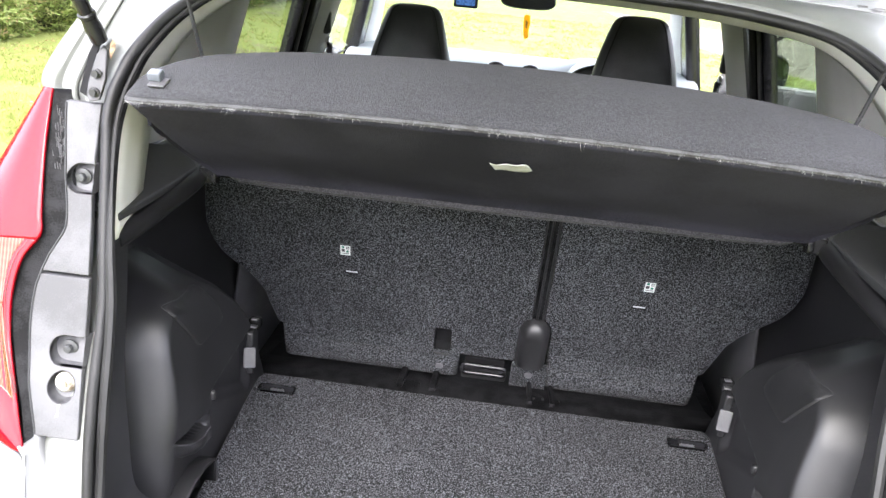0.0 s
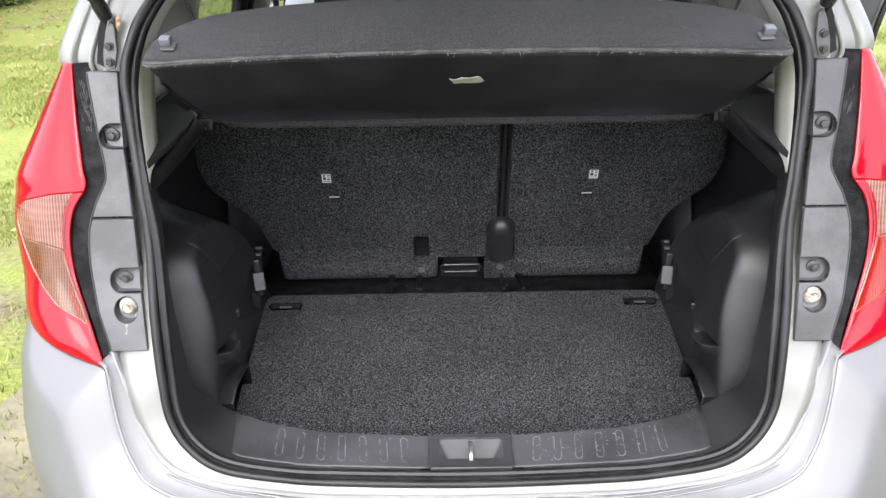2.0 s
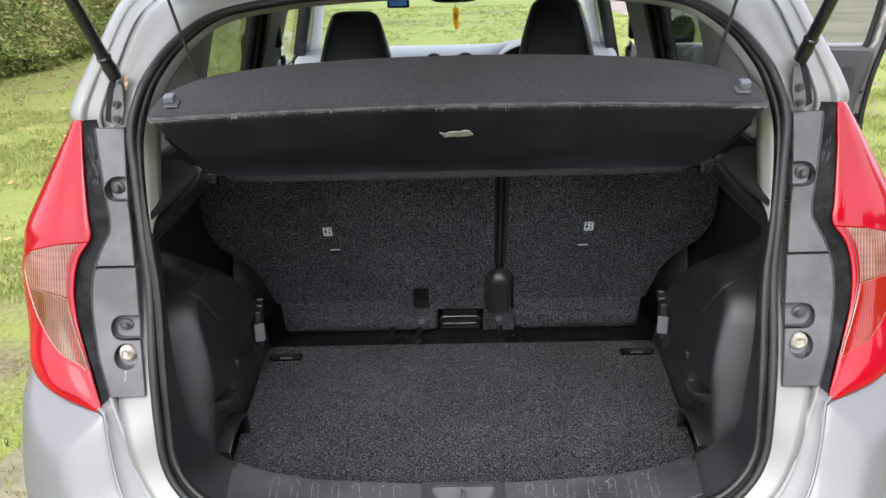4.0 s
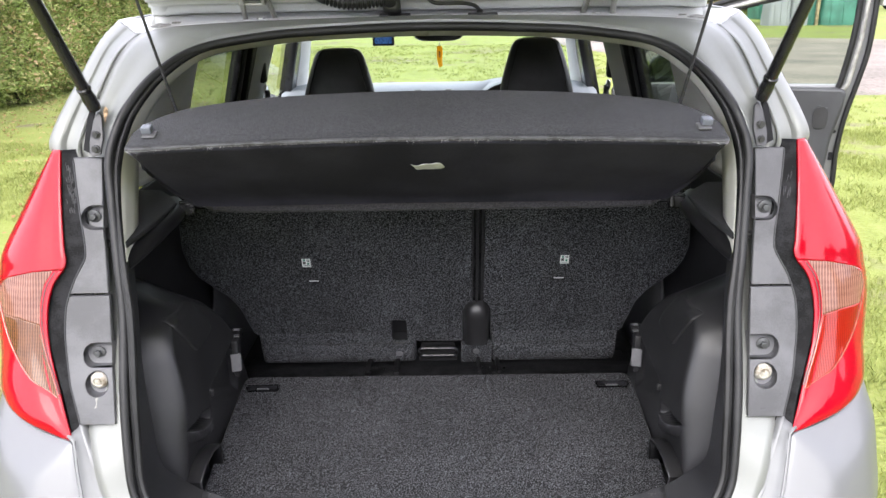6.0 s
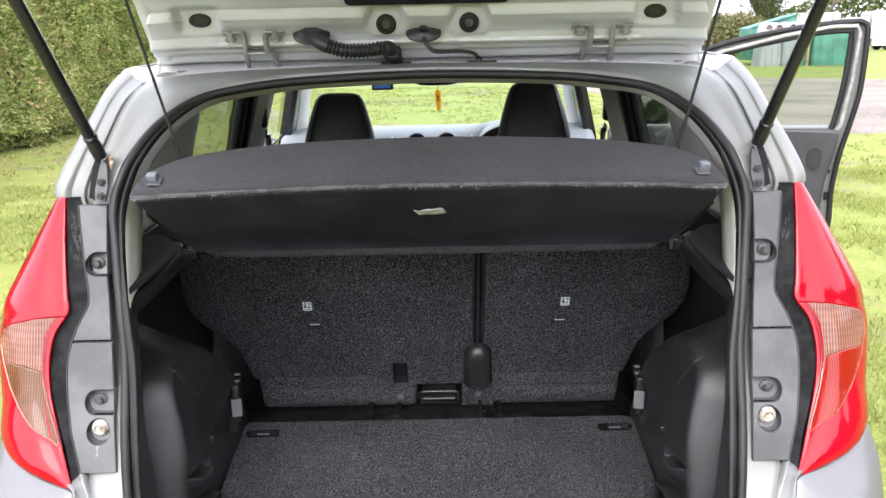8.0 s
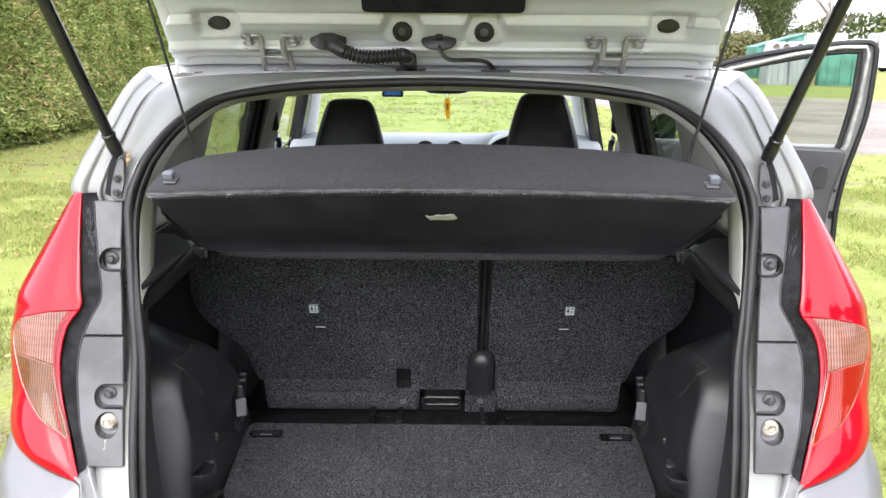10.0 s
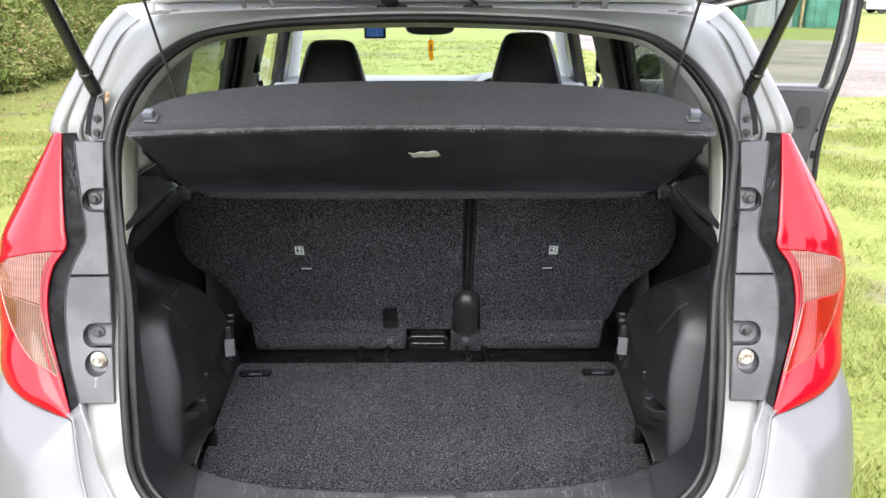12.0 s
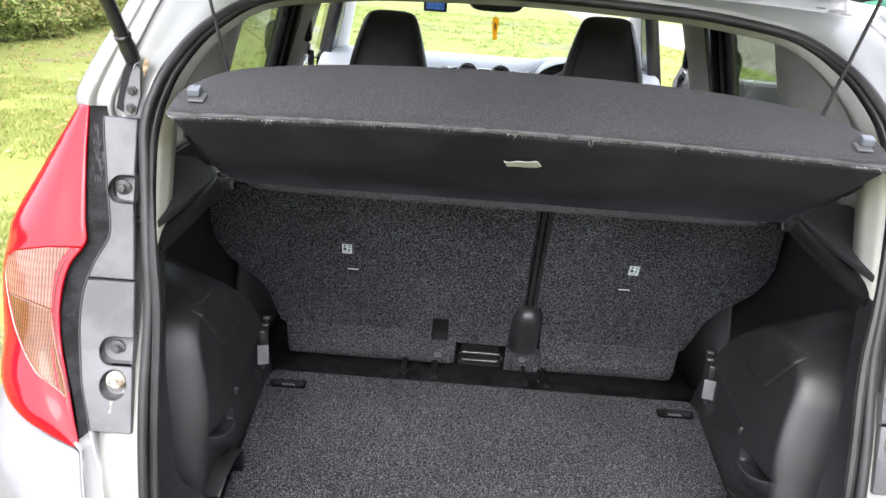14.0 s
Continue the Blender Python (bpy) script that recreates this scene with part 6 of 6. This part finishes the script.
    l.new(mix.outputs["Result"], p.inputs["Base Color"])
    b = n.new("ShaderNodeBump")
    b.inputs["Strength"].default_value, b.inputs["Distance"].default_value = 0.8, 0.03
    l.new(tex[2].outputs["Fac"], b.inputs["Height"])
    l.new(b.outputs[0], p.inputs["Normal"])


def leafy(stops, scale):
    def build(n, l, p):
        p.inputs["Roughness"].default_value, p.inputs["Specular IOR Level"].default_value = 0.65, 0.25
        geo, tc, t = n.new("ShaderNodeNewGeometry"), n.new("ShaderNodeTexCoord"), n.new("ShaderNodeTexNoise")
        t.inputs["Scale"].default_value, t.inputs["Detail"].default_value = scale, 4
        l.new(tc.outputs["Object"], t.inputs["Vector"])
        a = n.new("ShaderNodeMath")
        a.operation = "MULTIPLY_ADD"
        a.inputs[1].default_value = 0.5
        l.new(geo.outputs["Random Per Island"], a.inputs[0])
        h = n.new("ShaderNodeMath")
        h.operation, h.inputs[1].default_value = "MULTIPLY", 0.5
        l.new(t.outputs["Fac"], h.inputs[0])
        l.new(h.outputs[0], a.inputs[2])
        r = ramp_of(n, stops)
        l.new(a.outputs[0], r.inputs["Fac"])
        l.new(r.outputs["Color"], p.inputs["Base Color"])
    return build


def gravel_nodes(n, l, p):
    p.inputs["Roughness"].default_value = 0.85
    tc = n.new("ShaderNodeTexCoord")
    a, b = n.new("ShaderNodeTexNoise"), n.new("ShaderNodeTexNoise")
    for t, s in ((a, 0.5), (b, 14)):
        t.inputs["Scale"].default_value, t.inputs["Detail"].default_value = s, 7
        l.new(tc.outputs["Object"], t.inputs["Vector"])
    m = n.new("ShaderNodeMath")
    m.operation = "MULTIPLY_ADD"
    m.inputs[1].default_value = 0.5
    l.new(b.outputs["Fac"], m.inputs[0])
    k = n.new("ShaderNodeMath")
    k.operation, k.inputs[1].default_value = "MULTIPLY", 0.5
    l.new(a.outputs["Fac"], k.inputs[0])
    l.new(k.outputs[0], m.inputs[2])
    r = ramp_of(n, ((0.36, (.085, .072, .06)), (0.5, (.175, .145, .12)), (0.64, (.25, .21, .18))))
    l.new(m.outputs[0], r.inputs["Fac"])
    l.new(r.outputs["Color"], p.inputs["Base Color"])
    bp = n.new("ShaderNodeBump")
    bp.inputs["Strength"].default_value, bp.inputs["Distance"].default_value = 0.7, 0.02
    l.new(b.outputs["Fac"], bp.inputs["Height"])
    l.new(bp.outputs[0], p.inputs["Normal"])


M["field"] = outdoor("worn_grass_field", field_nodes)
M["gravel"] = outdoor("pinkish_gravel", gravel_nodes)
M["blades"] = outdoor("grass_blades", leafy(((0.25, (.138, .166, .039)), (0.5, (.209, .244, .061)), (0.8, (.302, .316, .110))), 1.5))
M["hedge"] = outdoor("conifer_hedge_leaves", leafy(((0.18, (.075, .088, .030)), (0.36, (.190, .235, .072)), (0.50, (.305, .365, .115)), (0.63, (.265, .365, .10)), (0.72, (.47, .37, .19)), (0.82, (.54, .36, .22))), .8))
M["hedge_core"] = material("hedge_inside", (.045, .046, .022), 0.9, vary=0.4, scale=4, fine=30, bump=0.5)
M["litter"] = outdoor("fallen_leaves", leafy(((0.25, (.16, .085, .035)), (0.5, (.30, .17, .075)), (0.8, (.42, .29, .16))), 3))
M["tree_leaf"] = outdoor("tree_leaves", leafy(((0.25, (.025, .045, .012)), (0.5, (.060, .085, .022)), (0.8, (.13, .13, .05))), 1.0))
M["scrub"] = outdoor("scrub_leaves", leafy(((0.25, (.05, .065, .025)), (0.5, (.12, .135, .05)), (0.8, (.24, .17, .10))), .6))
M["bark"] = material("bark", (.14, .12, .095), 0.9, vary=0.35, scale=8, fine=40, bump=0.6)
M["green_tank"] = material("green_container_paint", (.060, .185, .150), 0.5, vary=0.22, scale=1.6, fine=25)
M["grey_tank"] = material("grey_container_paint", (.27, .27, .30), 0.5, vary=0.10, scale=1.2, fine=25)
M["white_body"] = material("white_lorry_body", (.40, .40, .385), 0.4, vary=0.06, scale=1, fine=20)


def terrain(x, y):
    """Gentle unevenness of the field; flat under the car and the distance."""
    k = ease(.2, 2.0, max(abs(x) - 1.0, -y - 1.6, y - 4.2, 0))
    return k * (.05 * noise.noise((x * .16, y * .16, 0)) + .018 * noise.noise((x * .8, y * .8, 3)))


def span(lo, hi, n, near):
    out = [math.sinh(v) for v in np.linspace(-1, 1, n) * near]
    m = max(out)
    return [(hi if v > 0 else -lo) * v / m for v in out]


gx, gy = span(-900, 900, 150, 6.5), span(-700, 1500, 170, 6.5)
ground = part("ground", loft([[Vector((x, y + 3, terrain(x, y + 3))) for x in gx] for y in gy]), "field", None)
tagged(ground, "worn green grass field with muddy patches", "grass field", kind="structure")

# gravel track, on the field's surface
near_edge = [(4.0, 23.0), (4.6, 19.5), (5.2, 15.0), (5.9, 11.0), (7.5, 10.2), (12, 8.5), (22, 6.0)]
far_edge = [(3.6, 37.0), (6.5, 31.0), (9.5, 28.5), (12.5, 27.5), (15.0, 25.5), (21, 22), (34, 17)]
ne, fe = spline([Vector((*q, 0)) for q in near_edge], 60), spline([Vector((*q, 0)) for q in far_edge], 60)
rows = []
for w in np.linspace(0, 1, 24):
    r = []
    for i, (a, b) in enumerate(zip(ne, fe)):
        q = a.lerp(b, w)
        wob = .5 * noise.noise((i * .5, w * 3, 7)) * (1 if w in (0, 1) else 0)
        r.append(Vector((q.x + wob, q.y + wob, terrain(q.x, q.y) + (.015 if 0 < w < 1 else -.02))))
    rows.append(r)
tagged(part("gravel_track", loft(rows), "gravel", None), "pinkish grey gravel track beside the field", "track", kind="structure")
M["mud"] = material("wet_mud", (.095, .085, .052), 0.7, vary=0.3, scale=3, fine=40, bump=0.9, second=(.215, .195, .12), mix_at=(0.3, 0.7))
rows = []
for y in np.linspace(-6, 9.0, 150):
    c, w = -1.32 + .10 * math.sin(y * .9), (.34 + .12 * noise.noise((y * 1.3, 0, 2))) * min(1, .05 + abs(y + 6) / 2, .05 + abs(9 - y) / 2)
    rows.append([Vector((c + k * w, y, terrain(c + k * w, y) + .006 + .012 * noise.noise((k * 3, y * 5, 1)) - .012 * (abs(k) > .9))) for k in np.linspace(-1, 1, 15)])
tagged(part("muddy_rut", loft(rows), "mud", None), "churned brown mud rut in the grass beside the car", "mud", kind="structure")
rng = np.random.default_rng(11)


def cloud(name, verts, faces, mat, label, category, base=(0, 0, 0)):
    me = bpy.data.meshes.new(name)
    me.vertices.add(len(verts))
    me.vertices.foreach_set("co", np.asarray(verts, dtype=np.float32).ravel())
    k = faces.shape[1]
    me.loops.add(faces.size)
    me.loops.foreach_set("vertex_index", faces.astype(np.int32).ravel())
    me.polygons.add(len(faces))
    me.polygons.foreach_set("loop_start", np.arange(0, faces.size, k, dtype=np.int32))
    me.materials.append(M[mat])
    me.update(calc_edges=True)
    ob = new(name, me)
    return tagged(ob, label, category, kind="stuff")


def blades(n, x0, x1, y0, y1, tall, wide):
    """Grass blades in tufts, none under the car or on the track."""
    tx, ty = rng.uniform(x0, x1, n // 9), rng.uniform(y0, y1, n // 9)
    x = np.repeat(tx, 9) + rng.normal(0, .035, n // 9 * 9)
    y = np.repeat(ty, 9) + rng.normal(0, .035, n // 9 * 9)
    keep = ~((abs(x) < .95) & (y > -.35) & (y < 4.1))
    edge = np.interp(y, [9, 10.2, 11, 15, 19.5, 23, 37], [9.5, 7.5, 5.9, 5.2, 4.6, 4.0, 3.6])
    keep &= ~((x > edge) & (y > 8.5 + .0 * x) & (y < 30))
    bare = np.array([noise.noise((a * .9, b * .9, 5)) + .4 * noise.noise((a * 3.1, b * 3.1, 9)) for a, b in zip(x, y)])
    keep &= bare < rng.uniform(-.10, .34, len(x))
    keep &= (abs(x + 1.32) > .32) | (rng.uniform(0, 1, len(x)) < .32) | (y > 6)
    x, y = x[keep], y[keep]
    z = np.array([terrain(a, b) for a, b in zip(x, y)])
    k = len(x)
    a, h = rng.uniform(0, 6.283, k), tall * rng.uniform(.45, 1.15, k)
    lean = rng.normal(0, .55, (k, 2)) * h[:, None]
    w = wide * rng.uniform(.7, 1.3, k)
    p0 = np.stack([x - np.cos(a) * w, y - np.sin(a) * w, z - .004], 1)
    p1 = np.stack([x + np.cos(a) * w, y + np.sin(a) * w, z - .004], 1)
    p2 = np.stack([x + lean[:, 0], y + lean[:, 1], z + h], 1)
    return np.stack([p0, p1, p2], 1).reshape(-1, 3), np.arange(k * 3).reshape(-1, 3)


v1, f1 = blades(150000, -5.5, -.7, -.8, 7.5, .045, .0035)
v2, f2 = blades(150000, .7, 5.5, -.8, 7.5, .045, .0035)
v3, f3 = blades(110000, -9, 9, 4.0, 26, .05, .008)
v4, f4 = blades(90000, -7, 7, -7, -.8, .05, .006)
vv = np.concatenate([v1, v2, v3, v4])
ff = np.arange(len(vv)).reshape(-1, 3)
cloud("grass", vv, ff, "blades", "short tufted grass of the field", "grass")

# fallen leaves on the grass by the hedge
k = 2800
x, y = -6.6 + rng.exponential(1.9, k), rng.uniform(1.0, 16, k)
keep = x < -1.1
x, y = x[keep], y[keep]
k = len(x)
z = np.array([terrain(a, b) for a, b in zip(x, y)]) + rng.uniform(.015, .04, k)
a, r = rng.uniform(0, 6.283, k), rng.uniform(.012, .030, k)
q = []
for j, (lo, s1) in enumerate(((0, 1.0), (1.57, .55), (3.14, 1.0), (4.71, .55))):
    q.append(np.stack([x + np.cos(a + lo) * r * s1, y + np.sin(a + lo) * r * s1, z + rng.uniform(-.008, .012, k)], 1))
cloud("fallen_leaves", np.stack(q, 1).reshape(-1, 3), np.arange(k * 4).reshape(-1, 4), "litter", "brown fallen leaves scattered on the grass", "leaves")


def sprays(n, place, size, seed, wide=.30):
    """Small leaf sprays: place(r) gives centres and outward directions."""
    r = np.random.default_rng(seed)
    c, o = place(r, n)
    s = size * r.uniform(.5, 1.4, n)
    d = r.normal(0, 1, (n, 3)) * .8 + o
    d /= np.linalg.norm(d, axis=1)[:, None]
    e = np.cross(d, r.normal(0, 1, (n, 3)))
    e /= np.linalg.norm(e, axis=1)[:, None] + 1e-9
    p0, p1 = c - e * s[:, None] * wide, c + e * s[:, None] * wide
    p2 = c + d * s[:, None] + e * s[:, None] * wide * .4
    p3 = c + d * s[:, None] * .9 - e * s[:, None] * wide * .73
    return np.stack([p0, p1, p2, p3], 1).reshape(-1, 3), np.arange(n * 4).reshape(-1, 4)


HX0 = -6.75


def hedge_depth(y, z):
    return .30 * np.array([noise.noise((a * .55, b * .55, 1)) + .6 * noise.noise((a * 1.7, b * 1.9, 4)) for a, b in zip(y, z)])


def hedge_place(r, n):
    y, z = r.uniform(3.5, 26, n), r.uniform(.02, 4.2, n) ** 1.0
    d = hedge_depth(y, z)
    x = HX0 - .18 * (z < .25) - d - r.exponential(.10, n) - .05 * z
    return np.stack([x, y, z], 1), np.tile([.9, -.1, .25], (n, 1))


vh, fh = sprays(420000, hedge_place, .058, 21, .20)
hedge = cloud("hedge", vh, fh, "hedge", "tall clipped conifer hedge, green with brown patches", "hedge")
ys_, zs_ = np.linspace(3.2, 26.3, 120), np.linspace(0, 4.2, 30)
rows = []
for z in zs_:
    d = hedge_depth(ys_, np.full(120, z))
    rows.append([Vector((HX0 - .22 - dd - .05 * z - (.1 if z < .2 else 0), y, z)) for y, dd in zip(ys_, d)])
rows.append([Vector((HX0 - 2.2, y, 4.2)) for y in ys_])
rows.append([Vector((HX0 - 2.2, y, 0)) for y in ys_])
tagged(part("hedge_body", loft(rows), "hedge_core", None), "dark sheet behind the hedge's leaves", "hedge", kind="stuff")


# recycling banks and a skip on the verge
def ring_at(x, y, w, d, z):
    return [Vector((x + u, y + v, z)) for u, v in rounded(w, d, min(w, d) * .18, 4)]


def recycling_bank(x, y, w, d, h, mat, label, ports):
    root = tagged(holder("recycling_bank", (x, y, 0)), label, "recycling bank", group="containers on the verge")
    rings = ((0, 1, 1), (.10, 1, 1), (.70, .92, .84), (.82, .90, .70), (.91, .87, .50), (.97, .82, .30), (1, .74, .12))
    part("tank_body", loft([ring_at(x, y, w * a, d * b, h * k) for k, a, b in rings], closed=True, cap=True), mat, root, smooth=50)
    for u in ports:
        mm = Matrix.Translation((x + u * w, y - d * .34, h * .865)) @ Matrix.Rotation(radians(78), 4, "X")
        rim = part("port", lathe([(.19, -.1), (.19, .06), (.165, .07), (.155, .0), (.15, -.06)], mm, 18), mat, root, "round filling port")
        part("port_shutter", lathe([(.15, -.03), (.15, -.02)], mm, 16), "shutter", rim)
    for u in (-.3, 0, .3):
        part("body_rib", box(x + u * w, y - d * .475, h * .36, .05, .05, h * .62, Matrix.Rotation(radians(-6), 4, "X")), mat, root, bevel=.012)
    part("skid", box(x, y, .04, w * .9, d * .8, .08), "gasket", root)
    return root


M["shutter"] = material("brown_rubber_flap", (.11, .075, .06), 0.8, vary=0.2, scale=10, fine=60)
M["timber"] = material("weathered_post", (.28, .22, .14), 0.85, vary=0.3, scale=6, fine=60, bump=.4)
skip = tagged(holder("steel_skip", (16.9, 40.2, 0)), "green steel skip with a sloping top edge", "skip", group="containers on the verge")
part("skip_body", plate([(16.40, .25), (18.6, .25), (18.7, 2.55), (16.30, 1.90)], lambda u, v, w: Vector((u, 39.8 + w, v)), 1.6), "green_tank", skip, bevel=.03)
part("skip_rail", tube([Vector((16.28, 39.76, 1.91)), Vector((18.72, 39.76, 2.56))], .06, 8), "green_tank", skip)
for u in (16.5, 17.0, 17.55, 18.1, 18.55):
    part("skip_rib", box(u, 39.76, 1.05, .09, .08, 1.6), "green_tank", skip, bevel=.015)
part("skip_mark", box(16.95, 39.70, 1.35, .55, .01, .16), "white_body", skip)
for x, y, w, h, mat, lab, ports in ((16.50, 38.0, 1.06, 2.12, "grey_tank", "pale grey recycling bank with round ports", (-.18, .30)), (17.46, 38.0, .86, 2.14, "grey_tank", "pale grey recycling bank with round ports", (.05,)),
                                    (18.12, 38.3, .60, 2.05, "green_tank", "teal green recycling bank beside a timber post", (-.1,)), (19.50, 37.9, 2.02, 1.98, "green_tank", "wide teal green recycling bank streaked with dirt", ())):
    recycling_bank(x, y, w, 1.3, h, mat, lab, ports)
tagged(part("timber_post", box(18.33, 37.5, .85, .14, .14, 1.7), "timber", None, base=(18.33, 37.5, 0), bevel=.01), "weathered timber post standing by the recycling banks", "post")


def lorry(x, y, ln, turn):
    root = tagged(holder("lorry", (x, y, 0)), "white box lorry parked far across the yard", "lorry", group="parked lorries")
    mt = Matrix.Translation((x, y, 0)) @ Matrix.Rotation(radians(turn), 4, "Z")

    def lb(name, cx, cz, sx, sy, sz, mat, bev=.05, parent=None):
        return part(name, box_at(mt, cx, 0, cz, sx, sy, sz), mat, parent or root, bevel=bev)
    lb("cargo_box", .8, 2.15, ln - 1.8, 2.4, 2.3, "white_body")
    cab = lb("cab", -ln / 2 + .8, 1.75, 1.6, 2.3, 2.2, "white_body", .15)
    part("cab_window", box_at(mt, -ln / 2 + .8, -1.16, 2.15, .9, .03, .7), "gloss_black", cab, bevel=.03)
    lb("chassis", 0, .75, ln - .4, 1.2, .35, "gasket")
    lb("roof_rail", .8, 3.34, ln - 2.0, 2.3, .07, "white_body", .02)
    lb("side_guard", .8, .68, ln - 2.2, 2.42, .62, "white_body", .03)
    for v in (.15, .5, .85):
        part("panel_seam", box_at(mt, .8 + (v - .5) * (ln - 2.0), -1.205, 2.15, .05, .02, 2.2), "plate", root)
    for u in (-ln / 2 + .9, ln / 2 - 1.2, ln / 2 - 2.2):
        for v in (-1, 1):
            mm = mt @ Matrix.Translation((u, v * 1.0, .48)) @ Matrix.Rotation(radians(90), 4, "X")
            part("wheel", lathe([(.2, -.14), (.45, -.14), (.48, -.1), (.48, .1), (.45, .14), (.2, .14)], mm, 20), "tyre", root)


def box_at(mt, x, y, z, sx, sy, sz):
    bm = bmesh.new()
    bmesh.ops.create_cube(bm, size=1, matrix=mt @ Matrix.Translation((x, y, z)) @ Matrix.Diagonal((sx, sy, sz, 1)))
    return bm


for x, y, ln, turn in ((27.8, 76, 5.2, 0), (33.2, 71, 6.4, 2), (39.3, 69, 5.6, -4)):
    lorry(x, y, ln, turn)


stack = tagged(holder("pallet_stack", (32.9, 62, 0)), "stack of weathered timber pallets on the verge", "pallets")
for i in range(7):
    part("pallet", box(32.9 + .03 * math.sin(5 * i), 62, .12 + .24 * i, 1.15, 1.0, .11), "timber", stack)
    part("pallet_block", box(32.9, 62, .22 + .24 * i, .9, .8, .12), "bark", stack)


# trees behind the yard
def tree(x, y, h, spread, seed, leaves, size, label):
    r = random.Random(seed)
    root = tagged(holder("tree", (x, y, 0)), label, "tree", group="trees behind the yard")
    bm = bmesh.new()
    tips = []

    def limb(p, d, ln, rad, depth):
        pts, q = [p], p
        for _ in range(5):
            d = (d + Vector((r.uniform(-.22, .22), r.uniform(-.22, .22), r.uniform(-.08, .16)))).normalized()
            q = q + d * ln / 5
            pts.append(q)
        tube(pts, [rad * (1 - .12 * i) for i in range(6)], 6 if depth < 2 else 4, bm=bm)
        if depth < 4:
            for _ in range(3 if depth else 5):
                k = r.randint(2, 5)
                nd = (d + Vector((r.uniform(-1, 1), r.uniform(-1, 1), r.uniform(-.1, .7))) * spread).normalized()
                limb(pts[k], nd, ln * r.uniform(.5, .72), rad * .48, depth + 1)
        else:
            tips.append(q)
    limb(Vector((x, y, -.1)), Vector((0, 0, 1)), h * .42, h * .028, 0)
    part("trunk", bm, "bark", root)
    if leaves:
        tp = np.array([tuple(t) for t in tips])

        def place(rr, n):
            c = tp[rr.integers(0, len(tp), n)] + rr.normal(0, h * .075, (n, 3))
            ivy = rr.uniform(0, 1, n) < .3
            up_ = rr.uniform(.03, .55, n) * h
            c[ivy] = np.stack([x + rr.normal(0, h * .06, n), y + rr.normal(0, h * .06, n), up_], 1)[ivy]
            return c, rr.normal(0, .6, (n, 3)) + [0, 0, .2]
        v, f = sprays(leaves, place, size, seed)
        cr = cloud("crown", v - np.array((x, y, 0)), f, "tree_leaf", "", "")
        cr.parent = root
        del cr["kind"]


tree(28, 66, 13, .75, 3, 70000, .12, "ivy-covered green tree behind the parked lorries")
tree(21, 66, 8.0, .9, 5, 60000, .11, "bushy dark evergreen behind the yard")
tree(36, 74, 13, .9, 8, 0, .3, "bare winter tree with thin branches")
tree(46, 78, 12, .9, 9, 500, .3, "bare winter tree with thin branches")
tree(56, 76, 11, .9, 12, 500, .3, "bare winter tree with thin branches")

# scrub along the far side of the yard
def scrub_place(r, n):
    x, y = r.uniform(2, 24.5, n), 56 + r.normal(0, 1.0, n)
    top = np.array([2.6 + 1.5 * noise.noise((a * .35, 0, 8)) + .7 * noise.noise((a * 1.3, 0, 2)) for a in x])
    return np.stack([x, y, top * r.uniform(0, 1, n) ** .6], 1), np.tile([0, -.4, .6], (n, 1))


vs_, fs_ = sprays(60000, scrub_place, .15, 77)
cloud("scrub", vs_, fs_, "scrub", "green and brown scrub across the yard", "bushes")

# far tree line
k = 70000
ang = rng.uniform(-1.2, 1.3, k)
dist = 150 + rng.uniform(0, 14, k)
hh = (7 + 3.0 * np.sin(ang * 13) + 2 * np.sin(ang * 31)) * rng.uniform(0, 1, k) ** .7


def far_place(r, n):
    return np.stack([np.sin(ang) * dist, np.cos(ang) * dist, hh], 1), np.tile([0, -.5, .6], (n, 1))


vf, fft = sprays(k, far_place, .65, 33)
cloud("far_woods", vf, fft, "tree_leaf", "distant line of woods", "woods")


# tree belt that closes the field behind and beside the car
# unseen: right side inferred from lamp reflections, the low rest added to shape light
def belt_place(r, n):
    a = r.uniform(-.25, 3.6, n)
    d = 27 + 5 * np.sin(a * 5) + r.uniform(0, 5, n)
    top = np.array([8.0 + 3.2 * noise.noise((k * 2.2, 0, 4)) + 2.0 * noise.noise((k * 7.5, 0, 6)) for k in a]) * np.interp(a, [0, 1.0, 1.35, 3.6], [1, 1, .3, .35])
    return np.stack([np.cos(a) * d, -np.sin(a) * d, top * r.uniform(0, 1, n) ** .65], 1), np.tile([0, .3, .6], (n, 1))


vb, fb = sprays(110000, belt_place, .45, 91)
cloud("tree_belt", vb, fb, "tree_leaf", "belt of dark green trees round the field", "trees")
